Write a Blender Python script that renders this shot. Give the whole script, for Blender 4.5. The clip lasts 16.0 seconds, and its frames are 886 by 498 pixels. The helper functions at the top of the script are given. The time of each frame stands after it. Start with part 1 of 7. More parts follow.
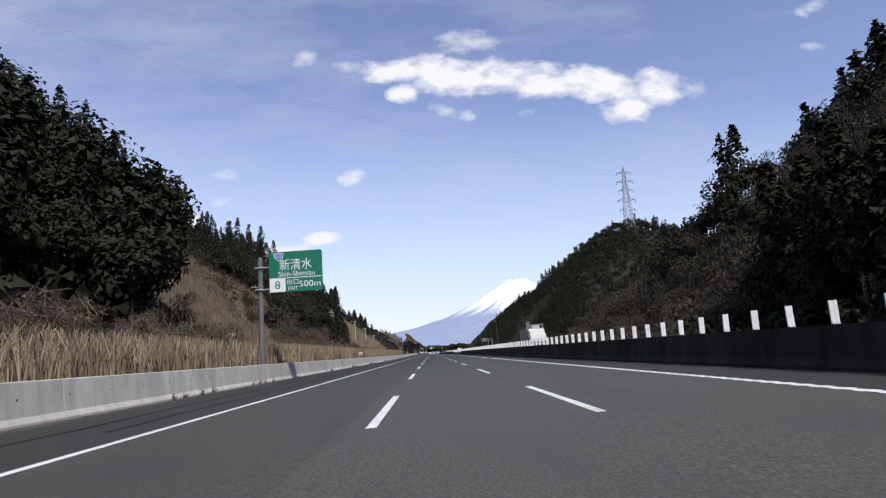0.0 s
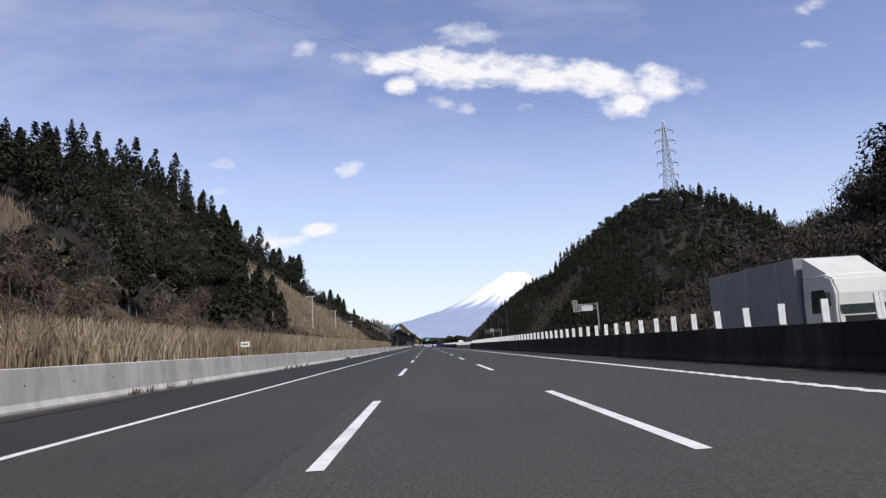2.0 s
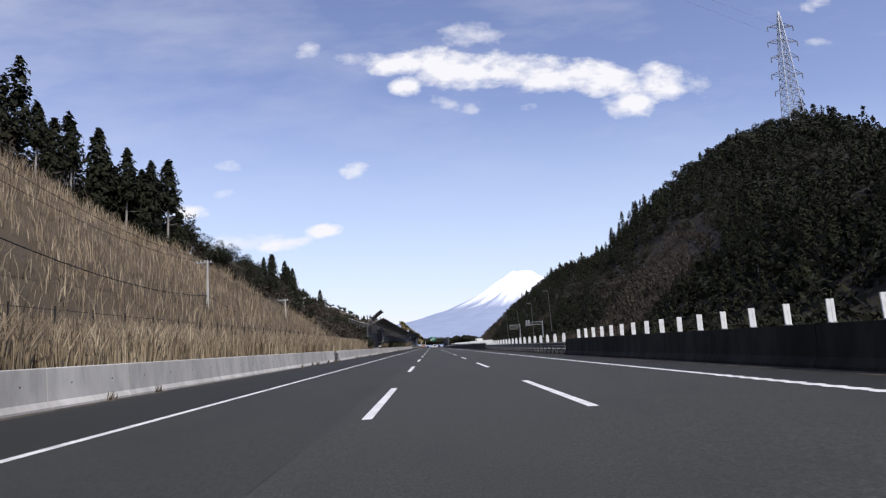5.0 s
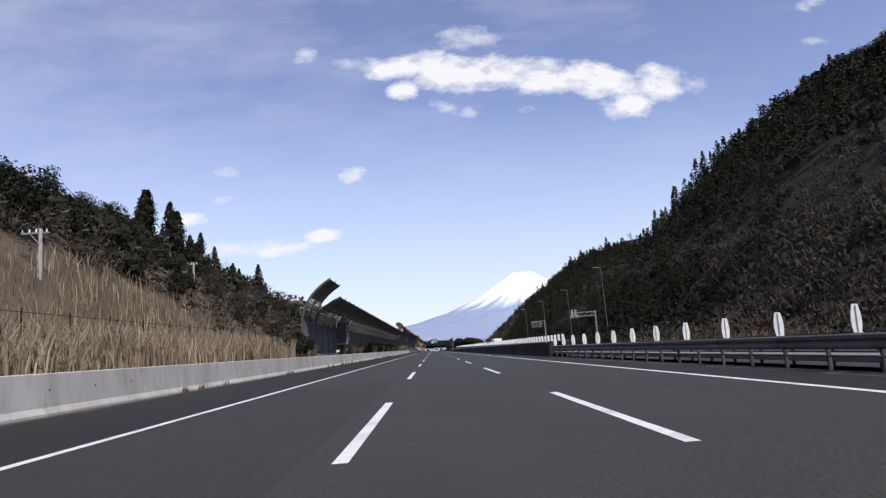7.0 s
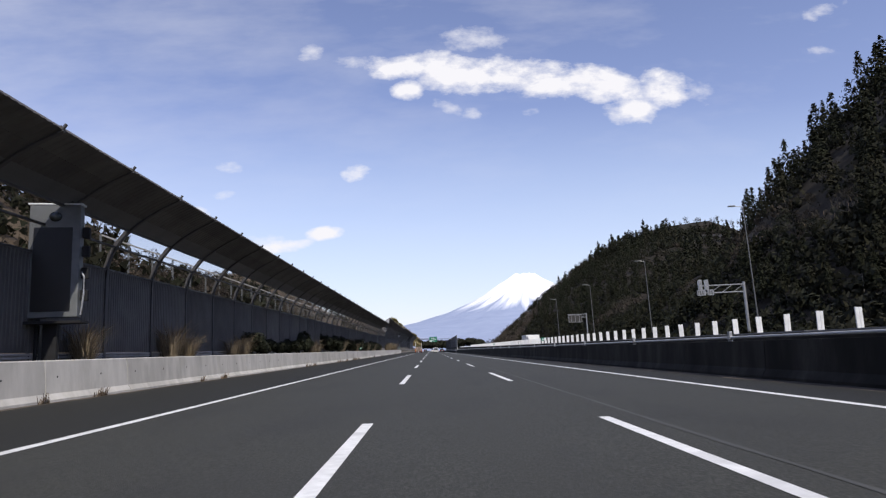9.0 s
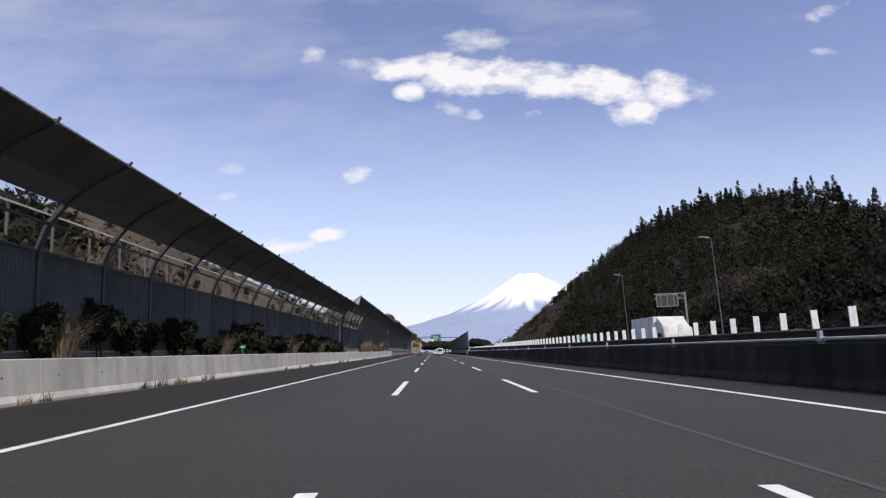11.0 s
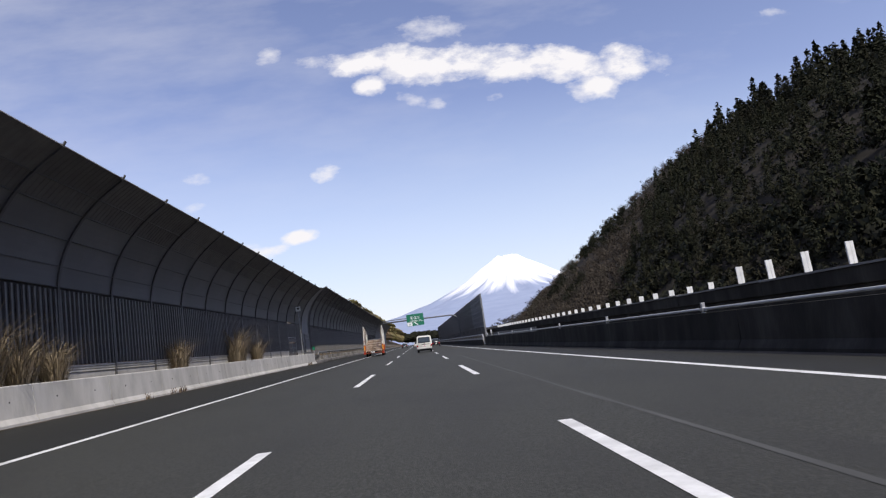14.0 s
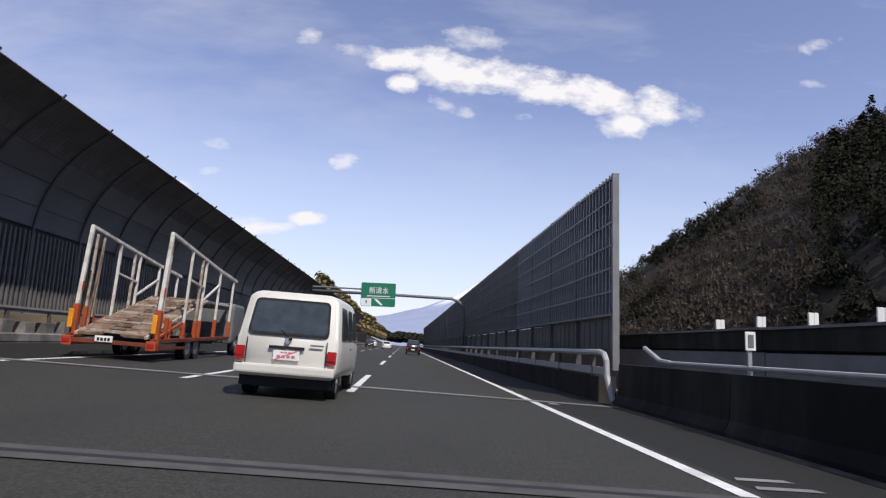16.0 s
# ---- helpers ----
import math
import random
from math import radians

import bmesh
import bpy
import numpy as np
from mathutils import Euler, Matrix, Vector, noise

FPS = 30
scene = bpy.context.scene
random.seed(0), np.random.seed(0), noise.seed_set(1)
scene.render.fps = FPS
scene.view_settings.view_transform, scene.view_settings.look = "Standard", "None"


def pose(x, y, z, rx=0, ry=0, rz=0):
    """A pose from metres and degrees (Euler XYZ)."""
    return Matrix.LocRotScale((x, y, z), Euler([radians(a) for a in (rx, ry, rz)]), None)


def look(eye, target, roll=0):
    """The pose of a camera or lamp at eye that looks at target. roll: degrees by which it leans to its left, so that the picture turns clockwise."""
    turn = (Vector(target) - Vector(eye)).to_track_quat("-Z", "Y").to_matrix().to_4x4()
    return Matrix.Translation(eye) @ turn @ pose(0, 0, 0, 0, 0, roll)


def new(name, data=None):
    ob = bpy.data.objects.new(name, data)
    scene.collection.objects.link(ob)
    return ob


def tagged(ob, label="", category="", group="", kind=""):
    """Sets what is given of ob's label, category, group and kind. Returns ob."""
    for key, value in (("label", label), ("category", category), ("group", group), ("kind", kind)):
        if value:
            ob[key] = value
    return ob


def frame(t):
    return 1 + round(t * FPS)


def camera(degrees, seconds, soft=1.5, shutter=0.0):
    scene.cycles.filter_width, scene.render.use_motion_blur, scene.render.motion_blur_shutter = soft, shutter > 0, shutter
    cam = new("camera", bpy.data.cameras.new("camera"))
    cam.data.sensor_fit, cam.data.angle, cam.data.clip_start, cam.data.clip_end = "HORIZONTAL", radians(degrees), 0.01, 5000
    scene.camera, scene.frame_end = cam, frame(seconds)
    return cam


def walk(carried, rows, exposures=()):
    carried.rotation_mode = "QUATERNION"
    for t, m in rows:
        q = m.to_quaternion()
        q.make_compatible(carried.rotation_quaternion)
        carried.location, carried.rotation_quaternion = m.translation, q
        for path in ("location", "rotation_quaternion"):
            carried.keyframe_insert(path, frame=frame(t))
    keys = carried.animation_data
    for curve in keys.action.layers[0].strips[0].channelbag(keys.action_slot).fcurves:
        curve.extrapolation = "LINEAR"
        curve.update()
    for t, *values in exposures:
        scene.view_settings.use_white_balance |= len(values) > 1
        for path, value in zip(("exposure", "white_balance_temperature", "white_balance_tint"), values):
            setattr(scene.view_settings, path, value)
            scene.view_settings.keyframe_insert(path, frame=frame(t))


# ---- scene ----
# Road frame: y along the road, x to the right from the middle lane's middle, z up from the asphalt.
LENS = 69.09
EYE = 1.14


def bank(y):
    """Crossfall of the road, in degrees, positive with the right side up."""
    return float(np.interp(y, [-200, 150, 516, 650, 2000], [0.4, 0.4, -2.4, -2.8, -2.8]))


def zr(x, y):
    """Height of the road's sloping plane."""
    return x * math.tan(radians(bank(y)))


# seconds, x, y, yaw, pitch, roll against the road
PATH = [
    (0.0, -0.82, 0.00, -1.07, 9.10, 4.23),
    (0.5, -0.79, 16.11, -1.13, 8.55, 4.59),
    (1.0, -0.76, 32.23, -1.27, 8.86, 4.26),
    (1.5, -0.73, 48.34, -1.34, 8.83, 3.33),
    (2.0, -0.73, 64.32, -1.43, 8.45, 3.46),
    (2.5, -0.73, 80.30, -1.46, 8.65, 3.50),
    (3.0, -0.74, 96.05, -1.30, 8.37, 3.95),
    (3.5, -0.75, 111.80, -1.09, 8.47, 4.06),
    (4.0, -0.72, 127.81, -1.00, 8.53, 3.86),
    (6.5, -0.78, 207.68, -0.97, 8.51, 3.24),
    (7.0, -0.80, 223.66, -0.90, 8.84, 3.89),
    (7.5, -0.80, 239.79, -0.84, 8.76, 3.88),
    (8.0, -0.80, 255.92, -0.85, 8.54, 2.85),
    (8.5, -0.81, 272.05, -0.98, 8.45, 2.44),
    (9.0, -0.81, 288.18, -1.04, 8.88, 2.00),
    (11.5, -0.76, 369.44, -0.75, 9.11, 1.45),
    (12.0, -0.72, 385.57, -0.37, 9.48, 3.54),
    (12.5, -0.68, 401.69, -0.42, 9.11, 4.47),
    (13.0, -0.55, 417.87, -0.44, 9.07, 6.02),
    (13.5, -0.36, 434.04, -1.39, 8.44, 7.72),
    (14.0, 0.20, 450.46, -2.22, 8.08, 6.36),
    (14.5, 0.88, 466.64, -3.13, 8.60, 3.86),
    (15.0, 1.64, 482.53, -3.79, 8.95, 0.18),
    (15.5, 2.42, 498.98, -3.89, 9.14, -3.02),
    (16.0, 3.02, 515.83, -3.49, 8.73, -4.63),
]

cam = camera(LENS, 16.0, soft=1.25)
walk(cam, [(t, pose(x, y, EYE + zr(x, y)) @ pose(0, 0, 0, 0, -bank(y), 0) @ pose(0, 0, 0, 90 + p, r, w)) for t, x, y, w, p, r in PATH], [(0.0, 0.35, 6500, 10), (7.0, 0.35, 6500, 11), (11.5, 0.35, 6680, 11), (16.0, 0.35, 6720, 11)])

# ---------------------------------------------------------------- sky, sun, exposure
SUN_AZ, SUN_EL = 152.0, 50.0  # clockwise from the road's direction; height above the horizon

world = bpy.data.worlds.new("sky")
scene.world = world
world.use_nodes = True
wt = world.node_tree
wt.nodes.clear()


def wmath(op, a, b=None, c=None, clamp=False):
    n = wt.nodes.new("ShaderNodeMath")
    n.operation, n.use_clamp = op, clamp
    for i, v in enumerate((a, b, c)):
        if v is None:
            continue
        if isinstance(v, (int, float)):
            n.inputs[i].default_value = v
        else:
            wt.links.new(v, n.inputs[i])
    return n.outputs[0]


def build_world():
    out = wt.nodes.new("ShaderNodeOutputWorld")
    bg = wt.nodes.new("ShaderNodeBackground")
    sky = wt.nodes.new("ShaderNodeTexSky")
    sky.sky_type, sky.sun_disc = "NISHITA", False
    sky.sun_elevation, sky.sun_rotation = radians(SUN_EL), radians(SUN_AZ)
    sky.air_density, sky.dust_density, sky.ozone_density = 1.0, 0.15, 1.8
    co = wt.nodes.new("ShaderNodeTexCoord")
    sep = wt.nodes.new("ShaderNodeSeparateXYZ")
    wt.links.new(co.outputs["Generated"], sep.inputs[0])
    dx, dy, dz = sep.outputs
    yy = wmath("MAXIMUM", dy, 0.05)
    u, v = wmath("DIVIDE", dx, yy), wmath("DIVIDE", dz, yy)
    uv = wt.nodes.new("ShaderNodeCombineXYZ")
    wt.links.new(u, uv.inputs[0])
    wt.links.new(v, uv.inputs[1])

    def noise_at(scale, detail, rough, stretch=1.0):
        mp = wt.nodes.new("ShaderNodeMapping")
        mp.inputs["Scale"].default_value = (1, stretch, 1)
        wt.links.new(uv.outputs[0], mp.inputs[0])
        n = wt.nodes.new("ShaderNodeTexNoise")
        n.inputs["Scale"].default_value, n.inputs["Detail"].default_value = scale, detail
        n.inputs["Roughness"].default_value = rough
        wt.links.new(mp.outputs[0], n.inputs[0])
        return n.outputs[0]

    fine, broad = noise_at(26, 6, 0.62, 1.7), noise_at(9, 4, 0.55, 1.8)

    def puff(u0, v0, a, b, tilt=0.0):
        """An oval of cloud round (u0, v0), a and b its half axes: 1 in its middle, below 0 outside."""
        ct, st = math.cos(radians(tilt)), math.sin(radians(tilt))
        du, dv = wmath("SUBTRACT", u, u0), wmath("SUBTRACT", v, v0)
        p = wmath("DIVIDE", wmath("ADD", wmath("MULTIPLY", du, ct), wmath("MULTIPLY", dv, st)), a)
        q = wmath("DIVIDE", wmath("SUBTRACT", wmath("MULTIPLY", dv, ct), wmath("MULTIPLY", du, st)), b)
        return wmath("SUBTRACT", 1.0, wmath("ADD", wmath("MULTIPLY", p, p), wmath("MULTIPLY", q, q)))

    def cloud(puffs, rag, gain):
        d = None
        for p in puffs:
            m = puff(*p)
            d = m if d is None else wmath("MAXIMUM", d, m)
        d = wmath("ADD", d, wmath("MULTIPLY", wmath("SUBTRACT", fine, 0.5), rag))
        d = wmath("ADD", d, wmath("MULTIPLY", wmath("SUBTRACT", broad, 0.5), rag * 0.9))
        return wmath("MULTIPLY", d, gain, clamp=True)

    dense = cloud(CLOUD_DENSE, 2.1, 1.15)
    thin = wmath("MULTIPLY", cloud(CLOUD_THIN, 3.4, 0.7), 0.62)
    amount = wmath("MAXIMUM", dense, thin)
    # high thin veils
    veil = noise_at(3.2, 5, 0.6, 3.2)
    veil = wmath("MULTIPLY", wmath("SUBTRACT", veil, wmath("MULTIPLY_ADD", u, 0.22, 0.42)), 0.7, clamp=True)
    veil = wmath("MULTIPLY", veil, wmath("MULTIPLY", wmath("SUBTRACT", v, 0.12), 2.6, clamp=True))
    amount = wmath("MAXIMUM", amount, veil)
    amount = wmath("MULTIPLY", amount, wmath("GREATER_THAN", dy, 0.1))

    tint = wt.nodes.new("ShaderNodeMix")
    tint.data_type, tint.blend_type = "RGBA", "MULTIPLY"
    tint.inputs["Factor"].default_value = 1.0
    wt.links.new(sky.outputs[0], tint.inputs["A"])
    tint.inputs["B"].default_value = SKY_TINT
    low = wt.nodes.new("ShaderNodeMix")
    low.data_type = "RGBA"
    wt.links.new(wmath("MULTIPLY", wmath("SUBTRACT", 1.0, wmath("MULTIPLY", wmath("MAXIMUM", v, 0.0), 2.6), clamp=True), 0.75), low.inputs["Factor"])
    wt.links.new(tint.outputs["Result"], low.inputs["A"])
    low.inputs["B"].default_value = SKY_LOW
    tint = low
    mix = wt.nodes.new("ShaderNodeMix")
    mix.data_type = "RGBA"
    wt.links.new(amount, mix.inputs["Factor"])
    wt.links.new(tint.outputs["Result"], mix.inputs["A"])
    mix.inputs["B"].default_value = CLOUD_WHITE
    wt.links.new(mix.outputs["Result"], bg.inputs["Color"])
    bg.inputs["Strength"].default_value = SKY_STRENGTH
    wt.links.new(bg.outputs[0], out.inputs[0])


SKY_LOW = (4.1, 5.0, 6.2, 1)
SKY_STRENGTH = 0.12
SKY_TINT = (1.2, 0.985, 1.07, 1)
CLOUD_WHITE = (6.1, 6.1, 6.4, 1)
CLOUD_DENSE = [(-0.031, 0.459, 0.079, 0.022, -8), (0.061, 0.446, 0.102, 0.036, -8), (0.182, 0.437, 0.121, 0.039, -9), (0.302, 0.419, 0.102, 0.031, -10), (0.399, 0.408, 0.054, 0.033, -12), (-0.018, 0.423, 0.026, 0.022, -4), (0.345, 0.370, 0.047, 0.026, 2), (-0.108, 0.284, 0.029, 0.015, 12), (-0.160, 0.189, 0.032, 0.012, 4), (-0.225, 0.171, 0.049, 0.012, 4), (-0.378, 0.232, 0.041, 0.015, -10)]
CLOUD_THIN = [(-0.096, 0.470, 0.051, 0.012, -9), (0.098, 0.503, 0.058, 0.024, -9), (-0.310, 0.303, 0.027, 0.011, -14), (-0.318, 0.258, 0.023, 0.009, 7), (-0.286, 0.177, 0.097, 0.016, 0), (0.464, 0.402, 0.042, 0.021, -14), (0.048, 0.388, 0.028, 0.012, -24), (0.680, 0.535, 0.045, 0.013, 17), (0.669, 0.464, 0.025, 0.009, -3), (-0.178, 0.490, 0.024, 0.014, -3), (0.082, 0.378, 0.020, 0.010, -4), (0.181, 0.375, 0.018, 0.009, -4)]
build_world()

sun_data = bpy.data.lights.new("sun", "SUN")
sun_data.energy, sun_data.angle, sun_data.color = 3.2, radians(0.53), (1.0, 0.95, 0.87)
sun = new("sun", sun_data)
az, el = radians(SUN_AZ), radians(SUN_EL)
toward = Vector((math.sin(az) * math.cos(el), math.cos(az) * math.cos(el), math.sin(el)))
sun.matrix_world = look(toward * 500 + Vector((0, 250, 0)), Vector((0, 250, 0)))


# ---------------------------------------------------------------- materials
def material(name, colours, rough=0.8, metal=0.0, scale=1.0, detail=6.0, bump=0.0, bump_scale=None, big=None, random=0.0, stretch=(1, 1, 1), spec=0.3, island=0.0, coords="Object"):
    """A surface of two or more colours that vary by noise; big: (colour, scale, amount) of large stains; random: how far objects differ in brightness."""
    m = bpy.data.materials.new(name)
    m.use_nodes = True
    t = m.node_tree
    b = t.nodes["Principled BSDF"]
    b.inputs["Roughness"].default_value, b.inputs["Metallic"].default_value = rough, metal
    b.inputs["Specular IOR Level"].default_value = spec
    co = t.nodes.new("ShaderNodeTexCoord")
    mp = t.nodes.new("ShaderNodeMapping")
    mp.inputs["Scale"].default_value = stretch
    t.links.new(co.outputs[coords], mp.inputs[0])
    n = t.nodes.new("ShaderNodeTexNoise")
    n.inputs["Scale"].default_value, n.inputs["Detail"].default_value, n.inputs["Roughness"].default_value = scale, detail, 0.6
    t.links.new(mp.outputs[0], n.inputs[0])
    ramp = t.nodes.new("ShaderNodeValToRGB")
    els = ramp.color_ramp.elements
    while len(els) < len(colours):
        els.new(0.5)
    for i, c in enumerate(colours):
        els[i].position = 0.3 + 0.4 * i / max(1, len(colours) - 1)
        els[i].color = (*c, 1)
    t.links.new(n.outputs[0], ramp.inputs[0])
    col = ramp.outputs[0]
    if big:
        n2 = t.nodes.new("ShaderNodeTexNoise")
        n2.inputs["Scale"].default_value, n2.inputs["Detail"].default_value = big[1], 3
        t.links.new(mp.outputs[0], n2.inputs[0])
        r2 = t.nodes.new("ShaderNodeMapRange")
        r2.inputs[1].default_value, r2.inputs[2].default_value = 0.48, 0.7
        r2.inputs[3].default_value, r2.inputs[4].default_value = 0, big[2]
        t.links.new(n2.outputs[0], r2.inputs[0])
        x = t.nodes.new("ShaderNodeMix")
        x.data_type = "RGBA"
        t.links.new(r2.outputs[0], x.inputs["Factor"])
        t.links.new(col, x.inputs["A"])
        x.inputs["B"].default_value = (*big[0], 1)
        col = x.outputs["Result"]
    if random or island:
        src = t.nodes.new("ShaderNodeNewGeometry").outputs["Random Per Island"] if island else t.nodes.new("ShaderNodeObjectInfo").outputs["Random"]
        amt = island or random
        r3 = t.nodes.new("ShaderNodeMapRange")
        r3.inputs[3].default_value, r3.inputs[4].default_value = 1 - amt, 1 + amt
        t.links.new(src, r3.inputs[0])
        x = t.nodes.new("ShaderNodeMix")
        x.data_type, x.blend_type = "RGBA", "MULTIPLY"
        x.inputs["Factor"].default_value = 1
        t.links.new(col, x.inputs["A"])
        t.links.new(r3.outputs[0], x.inputs["B"])
        col = x.outputs["Result"]
    t.links.new(col, b.inputs["Base Color"])
    if bump:
        bn = t.nodes.new("ShaderNodeBump")
        bn.inputs["Strength"].default_value, bn.inputs["Distance"].default_value = bump, 0.02
        n3 = t.nodes.new("ShaderNodeTexNoise")
        n3.inputs["Scale"].default_value, n3.inputs["Detail"].default_value = bump_scale or scale * 3, 5
        t.links.new(mp.outputs[0], n3.inputs[0])
        t.links.new(n3.outputs[0], bn.inputs["Height"])
        t.links.new(bn.outputs[0], b.inputs["Normal"])
    return m


def plain(name, c, rough=0.5, metal=0.0, spec=0.5, vary=0.12, scale=4.0):
    lo, hi = [x * (1 - vary) for x in c], [min(1, x * (1 + vary)) for x in c]
    return material(name, [lo, hi], rough, metal, scale, spec=spec)


def glass(name, tint=(0.8, 0.85, 0.86), rough=0.05, alpha=0.0):
    m = bpy.data.materials.new(name)
    m.use_nodes = True
    b = m.node_tree.nodes["Principled BSDF"]
    b.inputs["Base Color"].default_value = (*tint, 1)
    b.inputs["Roughness"].default_value, b.inputs["Transmission Weight"].default_value = rough, 1.0
    b.inputs["IOR"].default_value = 1.02 if alpha else 1.45
    return m


M_ASPHALT = material("asphalt", [(0.024, 0.024, 0.023), (0.044, 0.044, 0.042), (0.068, 0.068, 0.064)], 0.8, scale=34, bump=0.3, bump_scale=140, big=((0.031, 0.031, 0.031), 0.55, 0.85), stretch=(1, 0.05, 1), spec=0.3)
def aged_asphalt(name, dark):
    m = material(name, [(0.024 * dark, 0.0245 * dark, 0.0205 * dark), (0.043 * dark, 0.0433 * dark, 0.0365 * dark), (0.07 * dark, 0.07 * dark, 0.06 * dark)], 0.8, scale=36, bump=0.5, bump_scale=90, big=((0.034 * dark, 0.034 * dark, 0.0305 * dark), 0.5, 0.6), stretch=(1, 0.42, 1), spec=0.3)
    t = m.node_tree
    b = t.nodes["Principled BSDF"]
    src = b.inputs["Base Color"].links[0].from_socket
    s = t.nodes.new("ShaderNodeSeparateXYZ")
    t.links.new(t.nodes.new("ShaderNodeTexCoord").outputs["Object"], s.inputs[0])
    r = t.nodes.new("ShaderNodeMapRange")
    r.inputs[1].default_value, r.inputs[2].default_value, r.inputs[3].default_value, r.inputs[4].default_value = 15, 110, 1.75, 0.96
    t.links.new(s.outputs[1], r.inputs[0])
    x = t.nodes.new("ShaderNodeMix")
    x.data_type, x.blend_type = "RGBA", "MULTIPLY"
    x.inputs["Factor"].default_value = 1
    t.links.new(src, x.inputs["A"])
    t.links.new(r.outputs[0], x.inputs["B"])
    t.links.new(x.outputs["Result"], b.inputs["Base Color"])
    return m


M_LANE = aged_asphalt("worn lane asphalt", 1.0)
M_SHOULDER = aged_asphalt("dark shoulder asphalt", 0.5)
M_LINE = material("road paint", [(0.62, 0.62, 0.60), (0.80, 0.80, 0.78)], 0.7, scale=6, big=((0.42, 0.42, 0.41), 1.3, 0.6))
M_CONCRETE = material("pale concrete", [(0.3712, 0.3584, 0.3302), (0.48, 0.4634, 0.4288), (0.5504, 0.5312, 0.4966)], 0.9, scale=1.6, bump=0.25, bump_scale=18, big=((0.32, 0.3072, 0.2816), 0.55, 0.6), stretch=(1, 1, 0.35), random=0.08)
# Stained concrete, its colour taken near black for the wall's shaded face.
M_DARKWALL = material("shade-darkened weathered median concrete", [(0.021, 0.020, 0.018), (0.034, 0.0325, 0.029), (0.056, 0.053, 0.047)], 0.95, scale=1.3, bump=0.3, bump_scale=15, big=((0.012, 0.012, 0.011), 0.4, 0.8), stretch=(1, 1, 0.3), random=0.1, spec=0.15)
M_GROUND = material("dry hillside soil and grass", [(0.07, 0.054, 0.037), (0.104, 0.079, 0.053), (0.145, 0.112, 0.075)], 0.95, scale=0.35, detail=8, bump=0.8, bump_scale=1.5, big=((0.058, 0.046, 0.03), 0.05, 0.8))
# Litter brown lowered to near black, so it carries the shade between the trees.
M_LITTER = material("shade-darkened leaf litter under the woods", [(0.0133, 0.0105, 0.0078), (0.0203, 0.0164, 0.0121), (0.0304, 0.0242, 0.0175)], 0.95, scale=0.5, detail=8, bump=0.8, bump_scale=2.0, big=((0.0156, 0.0156, 0.0097), 0.08, 0.7))
M_STRAW = material("dry straw grass", [(0.19, 0.15, 0.098), (0.27, 0.216, 0.145), (0.37, 0.305, 0.21)], 0.9, scale=0.5, island=0.4, big=((0.17, 0.12, 0.076), 0.12, 0.7))
M_STRAW_BROWN = material("brown withered grass", [(0.104, 0.074, 0.051), (0.152, 0.112, 0.077), (0.215, 0.165, 0.117)], 0.9, scale=0.25, island=0.45, big=((0.062, 0.047, 0.036), 0.12, 0.9))
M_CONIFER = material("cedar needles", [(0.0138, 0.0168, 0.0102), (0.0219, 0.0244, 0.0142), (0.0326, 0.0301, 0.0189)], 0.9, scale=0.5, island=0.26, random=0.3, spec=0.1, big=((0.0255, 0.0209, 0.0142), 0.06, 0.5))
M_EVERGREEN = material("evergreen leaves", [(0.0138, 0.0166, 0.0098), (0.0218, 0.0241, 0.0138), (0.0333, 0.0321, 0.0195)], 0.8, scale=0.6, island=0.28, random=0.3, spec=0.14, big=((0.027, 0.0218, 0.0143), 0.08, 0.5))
M_SCRUB = material("bare winter scrub", [(0.0315, 0.0255, 0.0195), (0.0465, 0.0375, 0.0285), (0.0705, 0.0562, 0.042)], 0.95, scale=0.15, island=0.4, random=0.25, big=((0.033, 0.033, 0.021), 0.05, 0.7))
M_BARK = material("bark", [(0.06, 0.045, 0.035), (0.12, 0.095, 0.075)], 0.95, scale=3, stretch=(1, 1, 0.2))
M_PALEBARK = material("pale bare bark", [(0.22, 0.2, 0.18), (0.34, 0.32, 0.29)], 0.9, scale=3)
M_GALV = material("galvanised steel", [(0.34, 0.35, 0.36), (0.46, 0.47, 0.48)], 0.5, 0.6, scale=3, big=((0.25, 0.25, 0.25), 1.0, 0.5))
M_NB_FRAME = plain("dark bronze painted steel", (0.08, 0.077, 0.074), 0.55)
M_NB_PANEL = material("grey sound panel", [(0.108, 0.102, 0.096), (0.15, 0.1425, 0.135)], 0.65, 0.05, scale=1.2, big=((0.075, 0.0705, 0.0675), 0.4, 0.6), random=0.16, bump=0.15, bump_scale=60)
M_NB_DARK = material("dark sound absorbing sheet", [(0.0416, 0.0403, 0.039), (0.065, 0.0624, 0.0598)], 0.8, scale=2, random=0.1)
M_NB_SLAT = material("grey steel slat", [(0.1276, 0.1232, 0.1189), (0.174, 0.1682, 0.1624)], 0.55, 0.15, scale=2, big=((0.145, 0.1377, 0.1276), 1.0, 0.5), random=0.1)
M_NB_END = material("pale sound panel", [(0.264, 0.2592, 0.2528), (0.336, 0.3296, 0.32)], 0.6, 0.1, scale=1.2, big=((0.208, 0.2048, 0.1984), 0.5, 0.5), random=0.06)
M_NB_GLASS = glass("clear sound panel", (0.8, 0.79, 0.78), 0.06, 1)
M_NB_SHEET = material("plain grey sound sheet", [(0.1296, 0.1269, 0.1269), (0.1688, 0.1647, 0.1633)], 0.55, 0.1, scale=0.8, big=((0.108, 0.1053, 0.1053), 0.4, 0.6), random=0.12)
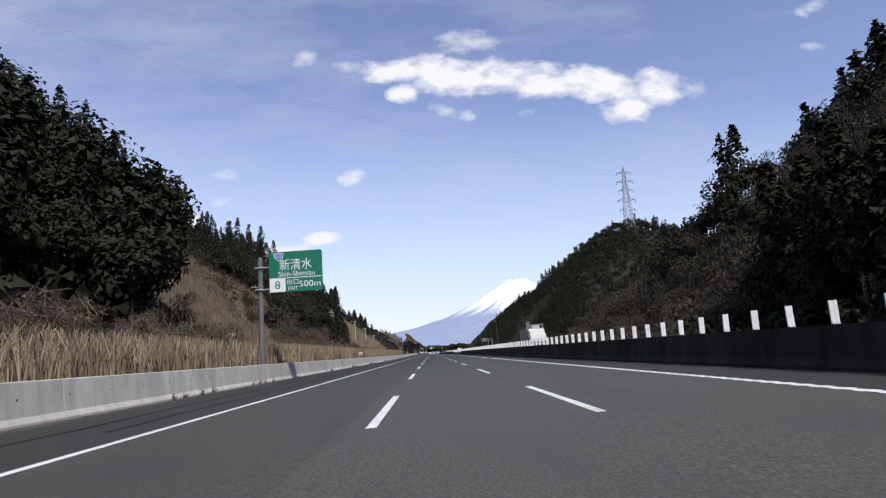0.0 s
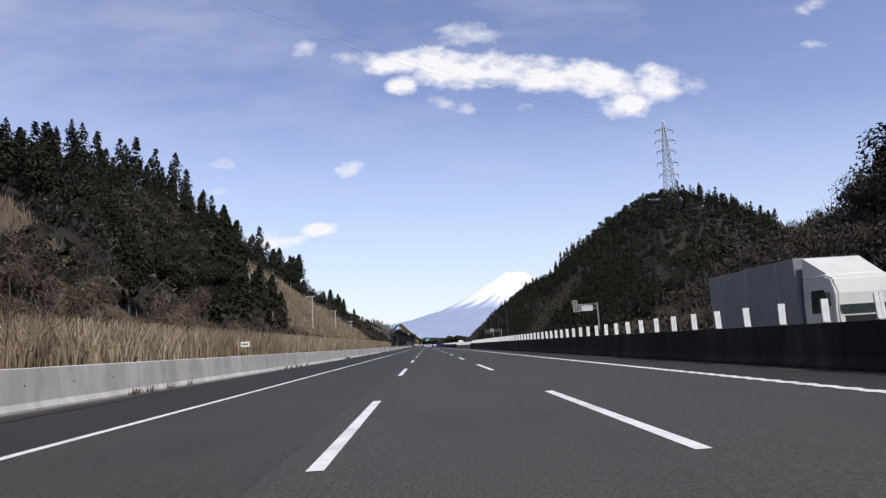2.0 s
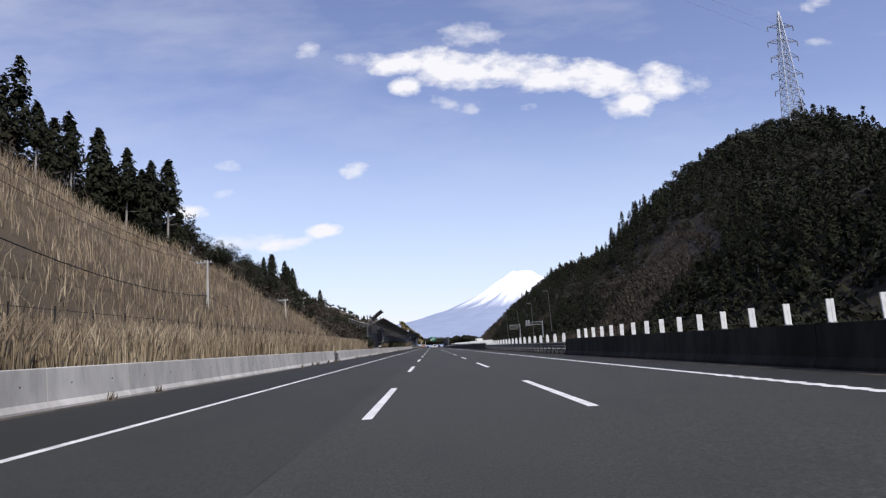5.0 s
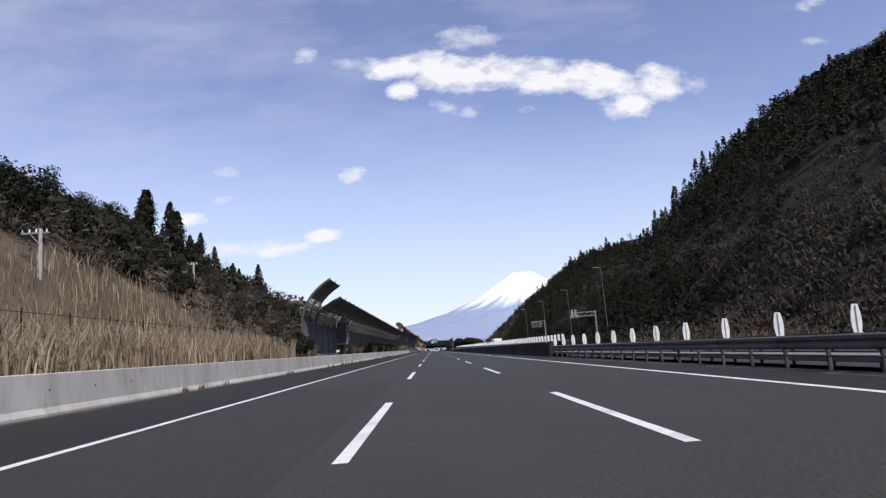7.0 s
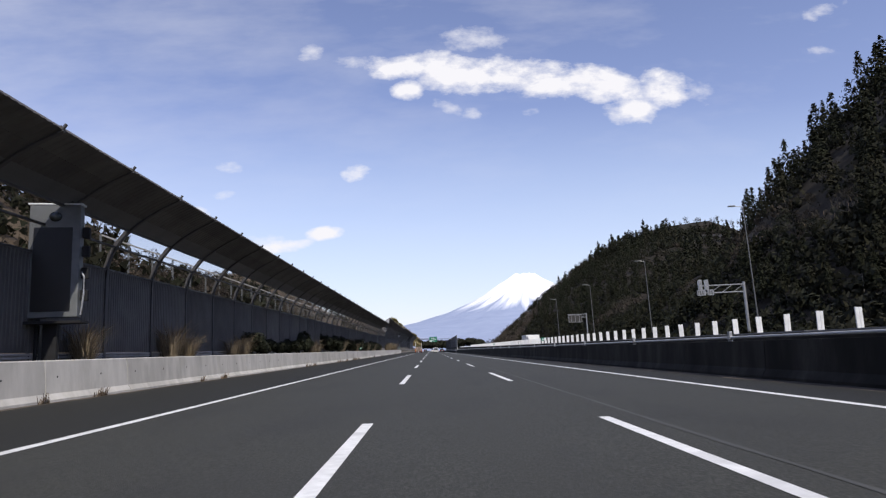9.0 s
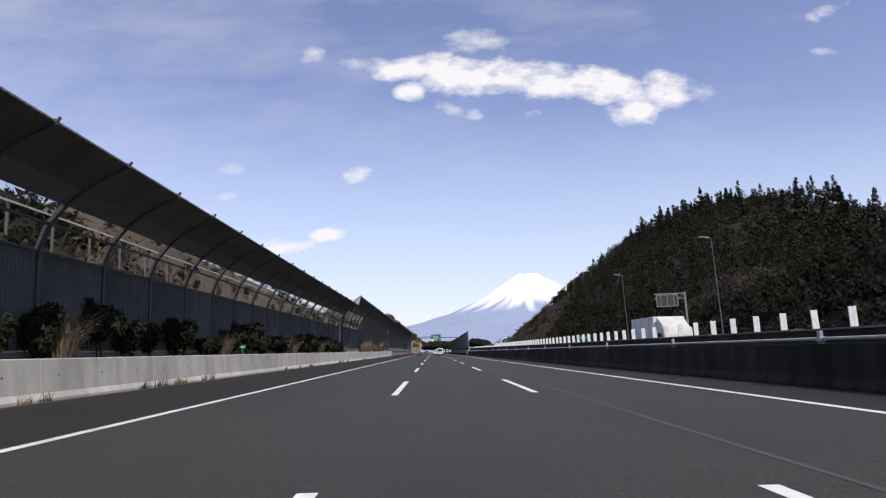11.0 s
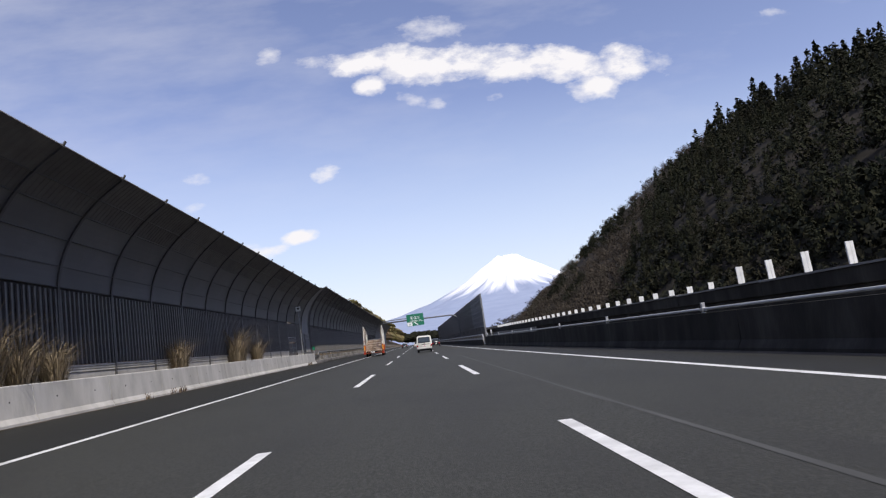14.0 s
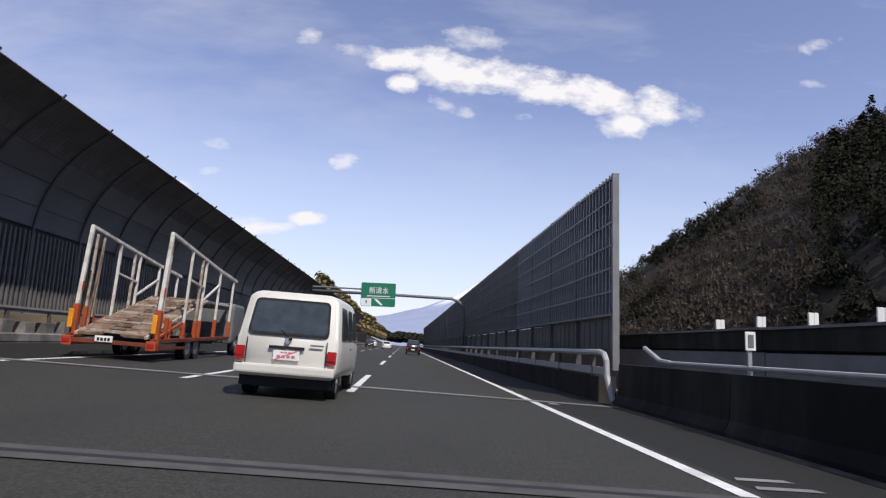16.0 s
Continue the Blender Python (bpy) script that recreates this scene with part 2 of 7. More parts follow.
M_WHITE_POST = material("white plastic", [(0.62, 0.63, 0.62), (0.78, 0.78, 0.76)], 0.5, scale=5, big=((0.4, 0.4, 0.38), 1.5, 0.6))
# The rock's pale blue is distance haze mixed into its base colour.
M_SNOW = material("haze-tinted mountain rock and snow", [(0.26, 0.31, 0.43), (0.31, 0.36, 0.48)], 0.9, scale=0.01)


# ---------------------------------------------------------------- shaping helpers
def part(name, bm, material_, parent=None, label="", smooth=False):
    """Links a bmesh as one mesh object under parent."""
    me = bpy.data.meshes.new(name)
    bm.normal_update()
    if smooth:
        for f in bm.faces:
            f.smooth = True
    bm.to_mesh(me)
    bm.free()
    me.materials.append(material_)
    ob = new(name, me)
    ob.parent = parent
    if label:
        ob["label"] = label
    return ob


def shared(name, me, parent, m=None, label=""):
    ob = new(name, me)
    ob.parent = parent
    if m is not None:
        ob.matrix_basis = m
    if label:
        ob["label"] = label
    return ob


def thing(name, m, label, category, group="", kind=""):
    ob = new(name)
    ob.empty_display_size = 0.2
    ob.matrix_basis = m
    return tagged(ob, label, category, group, kind)


def raw_mesh(name, verts, faces, mats, smooth=False):
    me = bpy.data.meshes.new(name)
    me.from_pydata([tuple(v) for v in verts], [], [tuple(f) for f in faces])
    for m in (mats if isinstance(mats, (list, tuple)) else [mats]):
        me.materials.append(m)
    if smooth:
        me.polygons.foreach_set("use_smooth", [True] * len(me.polygons))
    me.update()
    return me


def quads_mesh(name, v, mat, per=4):
    """A mesh from an array of corners, per of them a face, all faces apart."""
    v = np.asarray(v, np.float32).reshape(-1, 3)
    n = len(v) // per
    me = bpy.data.meshes.new(name)
    me.vertices.add(len(v))
    me.vertices.foreach_set("co", v.ravel())
    me.loops.add(len(v))
    me.loops.foreach_set("vertex_index", np.arange(len(v), dtype=np.int32))
    me.polygons.add(n)
    me.polygons.foreach_set("loop_start", np.arange(0, len(v), per, dtype=np.int32))
    me.update(calc_edges=True)
    me.materials.append(mat)
    return me


def box(bm, x0, x1, y0, y1, z0, z1, bevel=0.0, m=None):
    r = bmesh.ops.create_cube(bm, size=1)
    vs = r["verts"]
    bmesh.ops.scale(bm, vec=(x1 - x0, y1 - y0, z1 - z0), verts=vs)
    bmesh.ops.translate(bm, vec=((x0 + x1) / 2, (y0 + y1) / 2, (z0 + z1) / 2), verts=vs)
    if bevel:
        es = list({e for v in vs for e in v.link_edges})
        vs = list({v for f in bmesh.ops.bevel(bm, geom=es, offset=bevel, segments=2, affect="EDGES", profile=0.6)["faces"] for v in f.verts} | {v for v in vs if v.is_valid})
    if m is not None:
        bmesh.ops.transform(bm, matrix=m, verts=vs)
    return vs


def rod(bm, a, b, r0, r1=None, n=8):
    a, b = Vector(a), Vector(b)
    r1 = r0 if r1 is None else r1
    d = b - a
    m = Matrix.Translation((a + b) / 2) @ d.to_track_quat("Z", "Y").to_matrix().to_4x4()
    return bmesh.ops.create_cone(bm, cap_ends=True, segments=n, radius1=r0, radius2=r1, depth=d.length, matrix=m)["verts"]


def pipe(bm, pts, r, n=8):
    """A tube along points."""
    pts = [Vector(p) for p in pts]
    rings = []
    for i, p in enumerate(pts):
        d = (pts[min(i + 1, len(pts) - 1)] - pts[max(i - 1, 0)]).normalized()
        q = d.to_track_quat("Z", "Y")
        rings.append([bm.verts.new(p + q @ Vector((r * math.cos(2 * math.pi * k / n), r * math.sin(2 * math.pi * k / n), 0))) for k in range(n)])
    for a, b in zip(rings, rings[1:]):
        for k in range(n):
            bm.faces.new((a[k], a[(k + 1) % n], b[(k + 1) % n], b[k]))
    bm.faces.new(rings[0][::-1])
    bm.faces.new(rings[-1])


def sweep(bm, profile, ys, closed=True, tilt=True):
    """A cross-section of (x, z) carried along the road through the ys, lying on its sloping plane."""
    rings = []
    xm = sum(p[0] for p in profile) / len(profile)
    for y in ys:
        rings.append([bm.verts.new((x, y, z + (zr(x, y) if tilt else zr(xm, y)))) for x, z in profile])
    k = len(profile)
    for a, b in zip(rings, rings[1:]):
        for i in range(k if closed else k - 1):
            j = (i + 1) % k
            bm.faces.new((a[i], a[j], b[j], b[i]))
    if closed and k > 2:
        bm.faces.new(rings[0][::-1])
        bm.faces.new(rings[-1])
    bmesh.ops.recalc_face_normals(bm, faces=bm.faces[:])


def steps(a, b, s):
    n = max(1, round((b - a) / s))
    return [a + (b - a) * i / n for i in range(n + 1)]


# ---------------------------------------------------------------- land
LEFT_RIDGE = ([-200, 0, 20, 40, 55, 70, 85, 100, 115, 130, 145, 160, 175, 192, 210, 230, 260, 285, 305, 330, 347, 360, 392, 405, 425, 470, 520, 600, 670, 700, 745, 800, 900, 1400], [33, 37, 38, 43, 45, 40, 42, 25.7, 21, 23, 26.5, 31, 40, 38, 28, 20, 20, 18.5, 18, 17, 12, 8, 8, 12, 19, 16, 12, 8, 12, 25, 26, 16, 10, 5])
RIGHT_RIDGE = ([-200, 30, 50, 62, 75, 85, 95, 105, 112, 125, 140, 165, 190, 215, 240, 265, 285, 304, 325, 350, 380, 400, 418, 435, 450, 475, 500, 530, 560, 582, 605, 625, 645, 675, 710, 800, 900, 1400], [35, 38, 38, 40, 42, 43, 45, 43, 33, 23.5, 18, 7.5, 8, 14, 23, 31, 43, 53, 61, 70, 79, 84, 37, 22, 12, 14.5, 24, 38.5, 47, 51.5, 53, 54.5, 70, 34, 10, 6, 6, 4])
RIGHT_FOOT_AT = ([-200, 200, 300, 390, 415, 470, 520, 560, 700], [33, 33, 35, 36, 43, 43, 38, 34, 36])
LEFT_FOOT, RIGHT_FOOT = 19.0, 33.0


def left_ridge(x, y):
    """Height of the left ridge; beyond 300 m its end runs slantwise away from the road."""
    shift = min(80.0, max(0.0, 1.9 * (-x - 40))) * min(1.0, max(0.0, (y - 300) / 20))
    return float(np.interp(y - shift, *LEFT_RIDGE))


def land(x, y):
    """Height of the ground."""
    base = zr(max(-35.0, min(35.0, x)), y)
    w = noise.noise(Vector((x * 0.03, y * 0.03, 0.0))) * 1.6 + noise.noise(Vector((x * 0.11, y * 0.11, 3.0))) * 0.5
    if x < -12.4:
        u = -x - LEFT_FOOT
        top = left_ridge(x, y)
        z = 1.0 + 0.16 * (-x - 12.4) if x > -LEFT_FOOT else 1.0 + 0.16 * (LEFT_FOOT - 12.4)
        if u > 0:
            s = 1.02 * u
            z += top * (1 - math.exp(-(s / top) - 0.55 * (s / top) ** 2)) if u < 220 else top * 0.8
            z += w * min(1, u / 10)
            z -= min(0.8 * z, max(0.0, 0.55 * (u - 1.7 * top - 14)))
        fade = 1 - min(1, max(0, (y - 900) / 900))
        return base + z * fade - 3 * (1 - fade)
    if x > 26.5:
        u = x - float(np.interp(y, *RIGHT_FOOT_AT))
        top = float(np.interp(y, *RIGHT_RIDGE))
        z = 0.15 + 0.06 * (x - 26.5)
        z = min(z, 0.6)
        if u > 0:
            s = float(np.interp(y, [300, 340, 395, 420], [1.0, 1.12, 1.12, 1.0])) * u
            z += top * (1 - math.exp(-(s / top) - 0.55 * (s / top) ** 2)) + w * min(1, u / 10)
            back = float(np.interp(y, [200, 230, 400, 425], [1.7, 1.05, 1.05, 1.7]))
            z -= min(0.8 * z, max(0.0, 0.55 * (u - back * top - 14 * (back - 0.7))))
        fade = 1 - min(1, max(0, (y - 900) / 900))
        return base + z * fade - 3 * (1 - fade)
    fade = 1 - min(1, max(0, (y - 1000) / 900))
    return base * fade - 0.12 - 3 * (1 - fade)


def build_ground():
    xs = [-4900, -2500, -1200, -600, -330, -240, -180, -140, -115] + list(np.arange(-100, -30, 4.0)) + list(np.arange(-30, -18, 2.0)) + [-18.5, -17, -15.5, -14, -12.6, -12.35, -6, 0, 6, 10, 18, 26, 26.6, 28, 30] + list(np.arange(32, 100, 4.0)) + [100, 108, 118, 135, 160, 200, 260, 340, 600, 1200, 2500, 4900]
    ys = [-4900, -2000, -700, -300, -150, -100] + list(np.arange(-70, 720, 5.0)) + list(np.arange(720, 1000, 14.0)) + [1000, 1100, 1250, 1500, 1900, 2600, 3500, 4950]
    verts = [(x, y, land(x, y)) for y in ys for x in xs]
    n = len(xs)
    faces = [(j * n + i, j * n + i + 1, (j + 1) * n + i + 1, (j + 1) * n + i) for j in range(len(ys) - 1) for i in range(n - 1)]
    me = raw_mesh("ground", verts, faces, M_GROUND, True)
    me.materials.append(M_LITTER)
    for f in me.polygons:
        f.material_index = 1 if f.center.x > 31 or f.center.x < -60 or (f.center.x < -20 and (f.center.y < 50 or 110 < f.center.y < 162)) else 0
    ob = new("ground", me)
    return tagged(ob, "brown hillsides and roadside earth with dry winter grass", "ground", kind="structure")


ground = build_ground()

# ---------------------------------------------------------------- roads
WALL_X = 8.75      # near face of the median wall
BAR_X = -11.75     # near face of the roadside barrier
EDGE_L, EDGE_R = -6.4, 6.3
ALONG = steps(-60, 160, 20) + steps(160, 700, 8)[1:] + steps(700, 1100, 25)[1:]


def ribbon(name, x0, x1, z, mat, ys=ALONG, nx=3):
    bm = bmesh.new()
    sweep(bm, [(x0 + (x1 - x0) * i / nx, z) for i in range(nx + 1)], ys, closed=False)
    for f in bm.faces:
        if f.normal.z < 0:
            f.normal_flip()
    return part(name, bm, mat)


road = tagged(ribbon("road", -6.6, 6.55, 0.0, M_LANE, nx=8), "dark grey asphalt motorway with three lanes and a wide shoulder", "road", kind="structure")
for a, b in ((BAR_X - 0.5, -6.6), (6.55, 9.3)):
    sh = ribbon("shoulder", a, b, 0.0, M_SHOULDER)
    sh.parent = road
road_far = tagged(ribbon("road", 10.2, 26.6, -0.02, M_ASPHALT), "dark grey asphalt of the opposite carriageway", "road", kind="structure")
for x in (EDGE_L, EDGE_R):
    ln = ribbon("edge_line", x - 0.1, x + 0.1, 0.008, M_LINE, nx=1)
    ln.parent = road


def profile_teeth(x, y0, y1):
    """Raised cross ribs along an edge line."""
    bm = bmesh.new()
    y = y0
    while y < y1:
        for sx in (-1, 1):
            a = x + sx * 0.1
            z = zr(x, y) + 0.009
            vs = [bm.verts.new(p) for p in ((a, y, z), (a + sx * 0.07, y + 0.06, z), (a + sx * 0.07, y + 0.3, z), (a, y + 0.36, z))]
            f = bm.faces.new(vs if sx > 0 else vs[::-1])
        y += 0.62
    tagged(part("line_teeth", bm, M_LINE, road), kind="stuff")


profile_teeth(EDGE_R, -5, 176)


def tar_line(pts, w):
    """A dark sealed crack that wanders along the shoulder."""
    bm = bmesh.new()
    prev = None
    for x, y in pts:
        z = zr(x, y) + 0.007
        v = (bm.verts.new((x - w, y, z)), bm.verts.new((x + w, y, z)))
        if prev:
            bm.faces.new((prev[0], prev[1], v[1], v[0]))
        prev = v
    part("sealed_crack", bm, M_TAR, road)


M_TAR = plain("black tar seal", (0.012, 0.012, 0.012), 0.9, spec=0.1)
for x0, y0, y1 in ((-9.1, 8, 72), (-7.7, 14, 58), (-10.4, 40, 96)):
    tar_line([(x0 + 0.12 * math.sin(y * 0.31 + x0) + 0.05 * math.sin(y * 1.3), y) for y in steps(y0, y1, 1.5)], 0.045)
M_DIRT = material("roadside dirt", [(0.05, 0.042, 0.034), (0.085, 0.071, 0.057), (0.13, 0.11, 0.09)], 0.95, scale=2.5, bump=0.5, bump_scale=20, big=((0.035, 0.031, 0.027), 0.7, 0.7))


def dirt_strip(x0, y0, y1, w, sx):
    """Grit that has gathered along the foot of a wall, its edge uneven."""
    bm = bmesh.new()
    prev = None
    for y in steps(y0, y1, 0.7):
        e = w * (0.55 + 0.6 * abs(noise.noise(Vector((y * 0.35, x0, 0)))) + 0.5 * noise.noise(Vector((y * 1.7, x0, 5))))
        v = (bm.verts.new((x0, y, zr(x0, y) + 0.018)), bm.verts.new((x0 + sx * max(0.04, e), y, zr(x0, y) + 0.004)))
        if prev:
            bm.faces.new((prev[0], prev[1], v[1], v[0]) if sx > 0 else (prev[0], v[0], v[1], prev[1]))
        prev = v
    tagged(part("dirt", bm, M_DIRT, road), kind="stuff")


M_OLD_SEAM = material("worn old lane mark", [(0.062, 0.063, 0.06), (0.095, 0.096, 0.091)], 0.85, scale=3, stretch=(1, 0.1, 1), big=((0.045, 0.046, 0.043), 0.8, 0.9))


def old_seam(y0, y1, x0, x1, w):
    """The ground-off trace of an old line."""
    bm = bmesh.new()
    prev = None
    for y in steps(y0, y1, 1.2):
        x = x0 + (x1 - x0) * (y - y0) / (y1 - y0) + 0.03 * noise.noise(Vector((y * 0.2, 0, 17)))
        e = w * (0.7 + 0.5 * noise.noise(Vector((y * 0.6, 3, 17))))
        v = (bm.verts.new((x - e, y, zr(x, y) + 0.005)), bm.verts.new((x + e, y, zr(x, y) + 0.005)))
        if prev:
            bm.faces.new((prev[0], prev[1], v[1], v[0]))
        prev = v
    part("old_line_trace", bm, M_OLD_SEAM, road)


old_seam(287, 505, 2.42, 3.0, 0.06)
dirt_strip(BAR_X + 0.12, -20, 526, 0.55, 1)
dirt_strip(WALL_X - 0.1, -20, 533, 0.5, -1)
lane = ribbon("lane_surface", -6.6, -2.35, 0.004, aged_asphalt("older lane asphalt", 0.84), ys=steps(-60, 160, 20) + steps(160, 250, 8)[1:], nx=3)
lane.parent = road
for x in (11.6, 23.0):
    ln = ribbon("edge_line", x - 0.1, x + 0.1, -0.014, M_LINE, nx=1)
    ln.parent = road_far


def dashes(xs, parent, z, shift, y0=-40, y1=900):
    for x, off in xs:
        y = y0 + shift + off
        while y < y1:
            bm = bmesh.new()
            sweep(bm, [(x - 0.09, z), (x + 0.09, z)], [y, y + 4, y + 8], closed=False)
            for f in bm.faces:
                if f.normal.z < 0:
                    f.normal_flip()
            part("lane_dash", bm, M_LINE, parent)
            y += 20


dashes(((-1.875, 0.0), (1.875, -0.2)), road, 0.006, 10.83)
dashes(((15.3, 0.0), (19.0, 0.0)), road_far, -0.014, 4.0, y1=700)


# ---------------------------------------------------------------- roadside barrier and median
def wall_run(name, profile, y0, y1, seg, mat, label, category, gap=0.015):
    """A wall of cast segments with joints, each a piece of its own."""
    top = thing(name, pose(0, 0, 0), label, category, kind="structure")
    ys = steps(y0, y1, seg)
    for a, b in zip(ys, ys[1:]):
        bm = bmesh.new()
        sweep(bm, profile, steps(a + gap, b - gap, 6), tilt=False)
        part("wall_panel", bm, mat, top)
    return top


BAR = [(BAR_X + 0.16, 0.0), (BAR_X + 0.16, 0.08), (BAR_X + 0.05, 0.25), (BAR_X - 0.02, 1.17), (BAR_X - 0.05, 1.2), (BAR_X - 0.27, 1.2), (BAR_X - 0.3, 1.17), (BAR_X - 0.34, 0.0)]
wall_run("barrier_1", BAR, -30, 233.4, 5, M_CONCRETE, "pale grey stained concrete roadside barrier", "barrier")
wall_run("barrier_2", BAR, 237.2, 526, 5, M_CONCRETE, "pale grey stained concrete roadside barrier", "barrier")
MED = [(WALL_X - 0.12, 0.0), (WALL_X - 0.12, 0.1), (WALL_X, 0.3), (WALL_X + 0.04, 1.1), (WALL_X + 0.3, 1.1), (WALL_X + 0.34, 0.0)]
wall_run("median_wall_1", MED, -30, 206, 6, M_DARKWALL, "weathered concrete median wall, darkened for shade", "wall")
wall_run("median_wall_2", MED, 277, 533, 6, M_DARKWALL, "weathered concrete median wall, darkened for shade", "wall")

# ---------------------------------------------------------------- distance
def build_volcano():
    cx, cy, base, top = 640.0, 4560.0, -60.0, 478.0
    verts, faces = [], []
    rings = [0, 15, 35, 55, 72, 88, 120, 165, 227, 275, 350, 470, 600, 735, 950, 1300, 1900, 2600]
    prof = [0.955, 0.96, 0.975, 0.985, 0.985, 0.96, 0.915, 0.865, 0.795, 0.735, 0.66, 0.575, 0.5, 0.437, 0.36, 0.27, 0.13, 0.0]
    n = 144
    for r, p in zip(rings, prof):
        for k in range(n):
            a = 2 * math.pi * k / n
            gully = noise.noise(Vector((math.cos(a) * 9, math.sin(a) * 9, r * 0.004))) * min(1, r / 150)
            rim = noise.noise(Vector((math.cos(a) * 3, math.sin(a) * 3, 5.0))) * 9 if 20 < r < 90 else 0
            rr = r * (1 + 0.03 * gully)
            verts.append((cx + rr * math.cos(a), cy + rr * math.sin(a), base + (top - base) * p + gully * 14 + rim))
    for i in range(len(rings) - 1):
        for k in range(n):
            j = (k + 1) % n
            faces.append((i * n + k, (i + 1) * n + k, (i + 1) * n + j, i * n + j))
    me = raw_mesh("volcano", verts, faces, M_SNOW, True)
    return tagged(new("volcano", me), "snow-capped volcano far beyond the valley, its rock tinted blue-grey for haze", "mountain", kind="structure")


def snow_material():
    t = M_SNOW.node_tree
    b = t.nodes["Principled BSDF"]
    src = b.inputs["Base Color"].links[0].from_socket
    g = t.nodes.new("ShaderNodeNewGeometry")
    s = t.nodes.new("ShaderNodeSeparateXYZ")
    t.links.new(g.outputs["Position"], s.inputs[0])
    # gullies run down from the summit: noise by the bearing from its middle
    dx, dy, ang = (t.nodes.new("ShaderNodeMath") for _ in range(3))
    dx.operation, dy.operation, ang.operation = "SUBTRACT", "SUBTRACT", "ARCTAN2"
    t.links.new(s.outputs[0], dx.inputs[0])
    t.links.new(s.outputs[1], dy.inputs[0])
    dx.inputs[1].default_value, dy.inputs[1].default_value = 640.0, 4560.0
    t.links.new(dy.outputs[0], ang.inputs[0])
    t.links.new(dx.outputs[0], ang.inputs[1])
    c = t.nodes.new("ShaderNodeCombineXYZ")
    t.links.new(ang.outputs[0], c.inputs[0])
    t.links.new(s.outputs[2], c.inputs[1])
    mp = t.nodes.new("ShaderNodeMapping")
    mp.inputs["Scale"].default_value = (11.0, 0.006, 1.0)
    t.links.new(c.outputs[0], mp.inputs[0])
    n = t.nodes.new("ShaderNodeTexNoise")
    n.inputs["Scale"].default_value, n.inputs["Detail"].default_value = 1.0, 4
    t.links.new(mp.outputs[0], n.inputs[0])
    a = t.nodes.new("ShaderNodeMath")
    a.operation = "MULTIPLY_ADD"
    t.links.new(n.outputs[0], a.inputs[0])
    a.inputs[1].default_value = 260.0
    t.links.new(s.outputs[2], a.inputs[2])
    r = t.nodes.new("ShaderNodeMapRange")
    r.inputs[1].default_value, r.inputs[2].default_value = 350.0, 440.0
    t.links.new(a.outputs[0], r.inputs[0])
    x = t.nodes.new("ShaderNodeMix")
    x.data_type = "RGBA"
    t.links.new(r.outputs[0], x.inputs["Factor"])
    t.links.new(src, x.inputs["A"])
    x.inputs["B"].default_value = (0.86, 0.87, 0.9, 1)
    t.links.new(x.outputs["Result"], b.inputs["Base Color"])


snow_material()
volcano = build_volcano()

# ---------------------------------------------------------------- trees and undergrowth
rng = np.random.default_rng(7)


def sprays(pos, out, size, rs=rng, droop=0.4, loose=0.6):
    """Small leaf sprays at each place, three corners each, that face more or less along out."""
    n = len(pos)
    nor = out / np.linalg.norm(out, axis=1)[:, None] + loose * rs.normal(size=(n, 3)) * 0.6
    nor /= np.linalg.norm(nor, axis=1)[:, None]
    a = rs.normal(size=(n, 3)) * 0.8
    a[:, 2] -= droop
    a -= nor * (a * nor).sum(1)[:, None]
    a /= np.linalg.norm(a, axis=1)[:, None]
    b = np.cross(nor, a)
    s = (size * rs.uniform(0.55, 1.4, n))[:, None]
    w = s * rs.uniform(0.45, 0.85, (n, 1))
    return np.stack([pos + a * s * 1.1, pos - a * s * 0.6 + b * w, pos - a * s * 0.5 - b * w], 1)


def cedar_sprays(h, r, n, rs, bare, size):
    p = conifer_points(h, r, n, rs, bare)
    return sprays(p, np.stack([p[:, 0], p[:, 1], 0.3 * r * np.ones(n)], 1), size, rs)


def broad_sprays(h, r, n, rs, low, size, droop=0.1):
    p = broad_points(h, r, n, rs, low)
    return sprays(p, p - np.array([0, 0, h * 0.42]), size, rs, droop, 0.8)


def conifer_points(h, r, n, rs, bare=0.15):
    """Places of the sprays of a cedar: whorls of drooping boughs that narrow to a tip, uneven, with gaps."""
    f = bare + (1 - bare) * rs.uniform(0, 1, n) ** 1.25
    lev = np.floor(f * h / 0.8)
    a = rs.uniform(0, 2 * np.pi, n)
    lobe = 0.7 + 0.32 * np.sin(a * 3 + lev * 2.1) + 0.24 * np.sin(a * 5 + lev * 4.7)
    wide = np.minimum(1.0, 0.55 + 2.2 * (f - bare)) * (1 - f ** 1.7) ** 0.75
    rad = r * wide * lobe * (0.35 + 0.65 * rs.uniform(0, 1, n) ** 0.5) + 0.1
    z = f * h - rad * 0.25 + rs.normal(0, 0.16, n)
    rad, a = np.abs(rad + rs.normal(0, 0.12, n)), a + rs.normal(0, 0.05, n)
    return np.stack([rad * np.cos(a), rad * np.sin(a), z], 1)


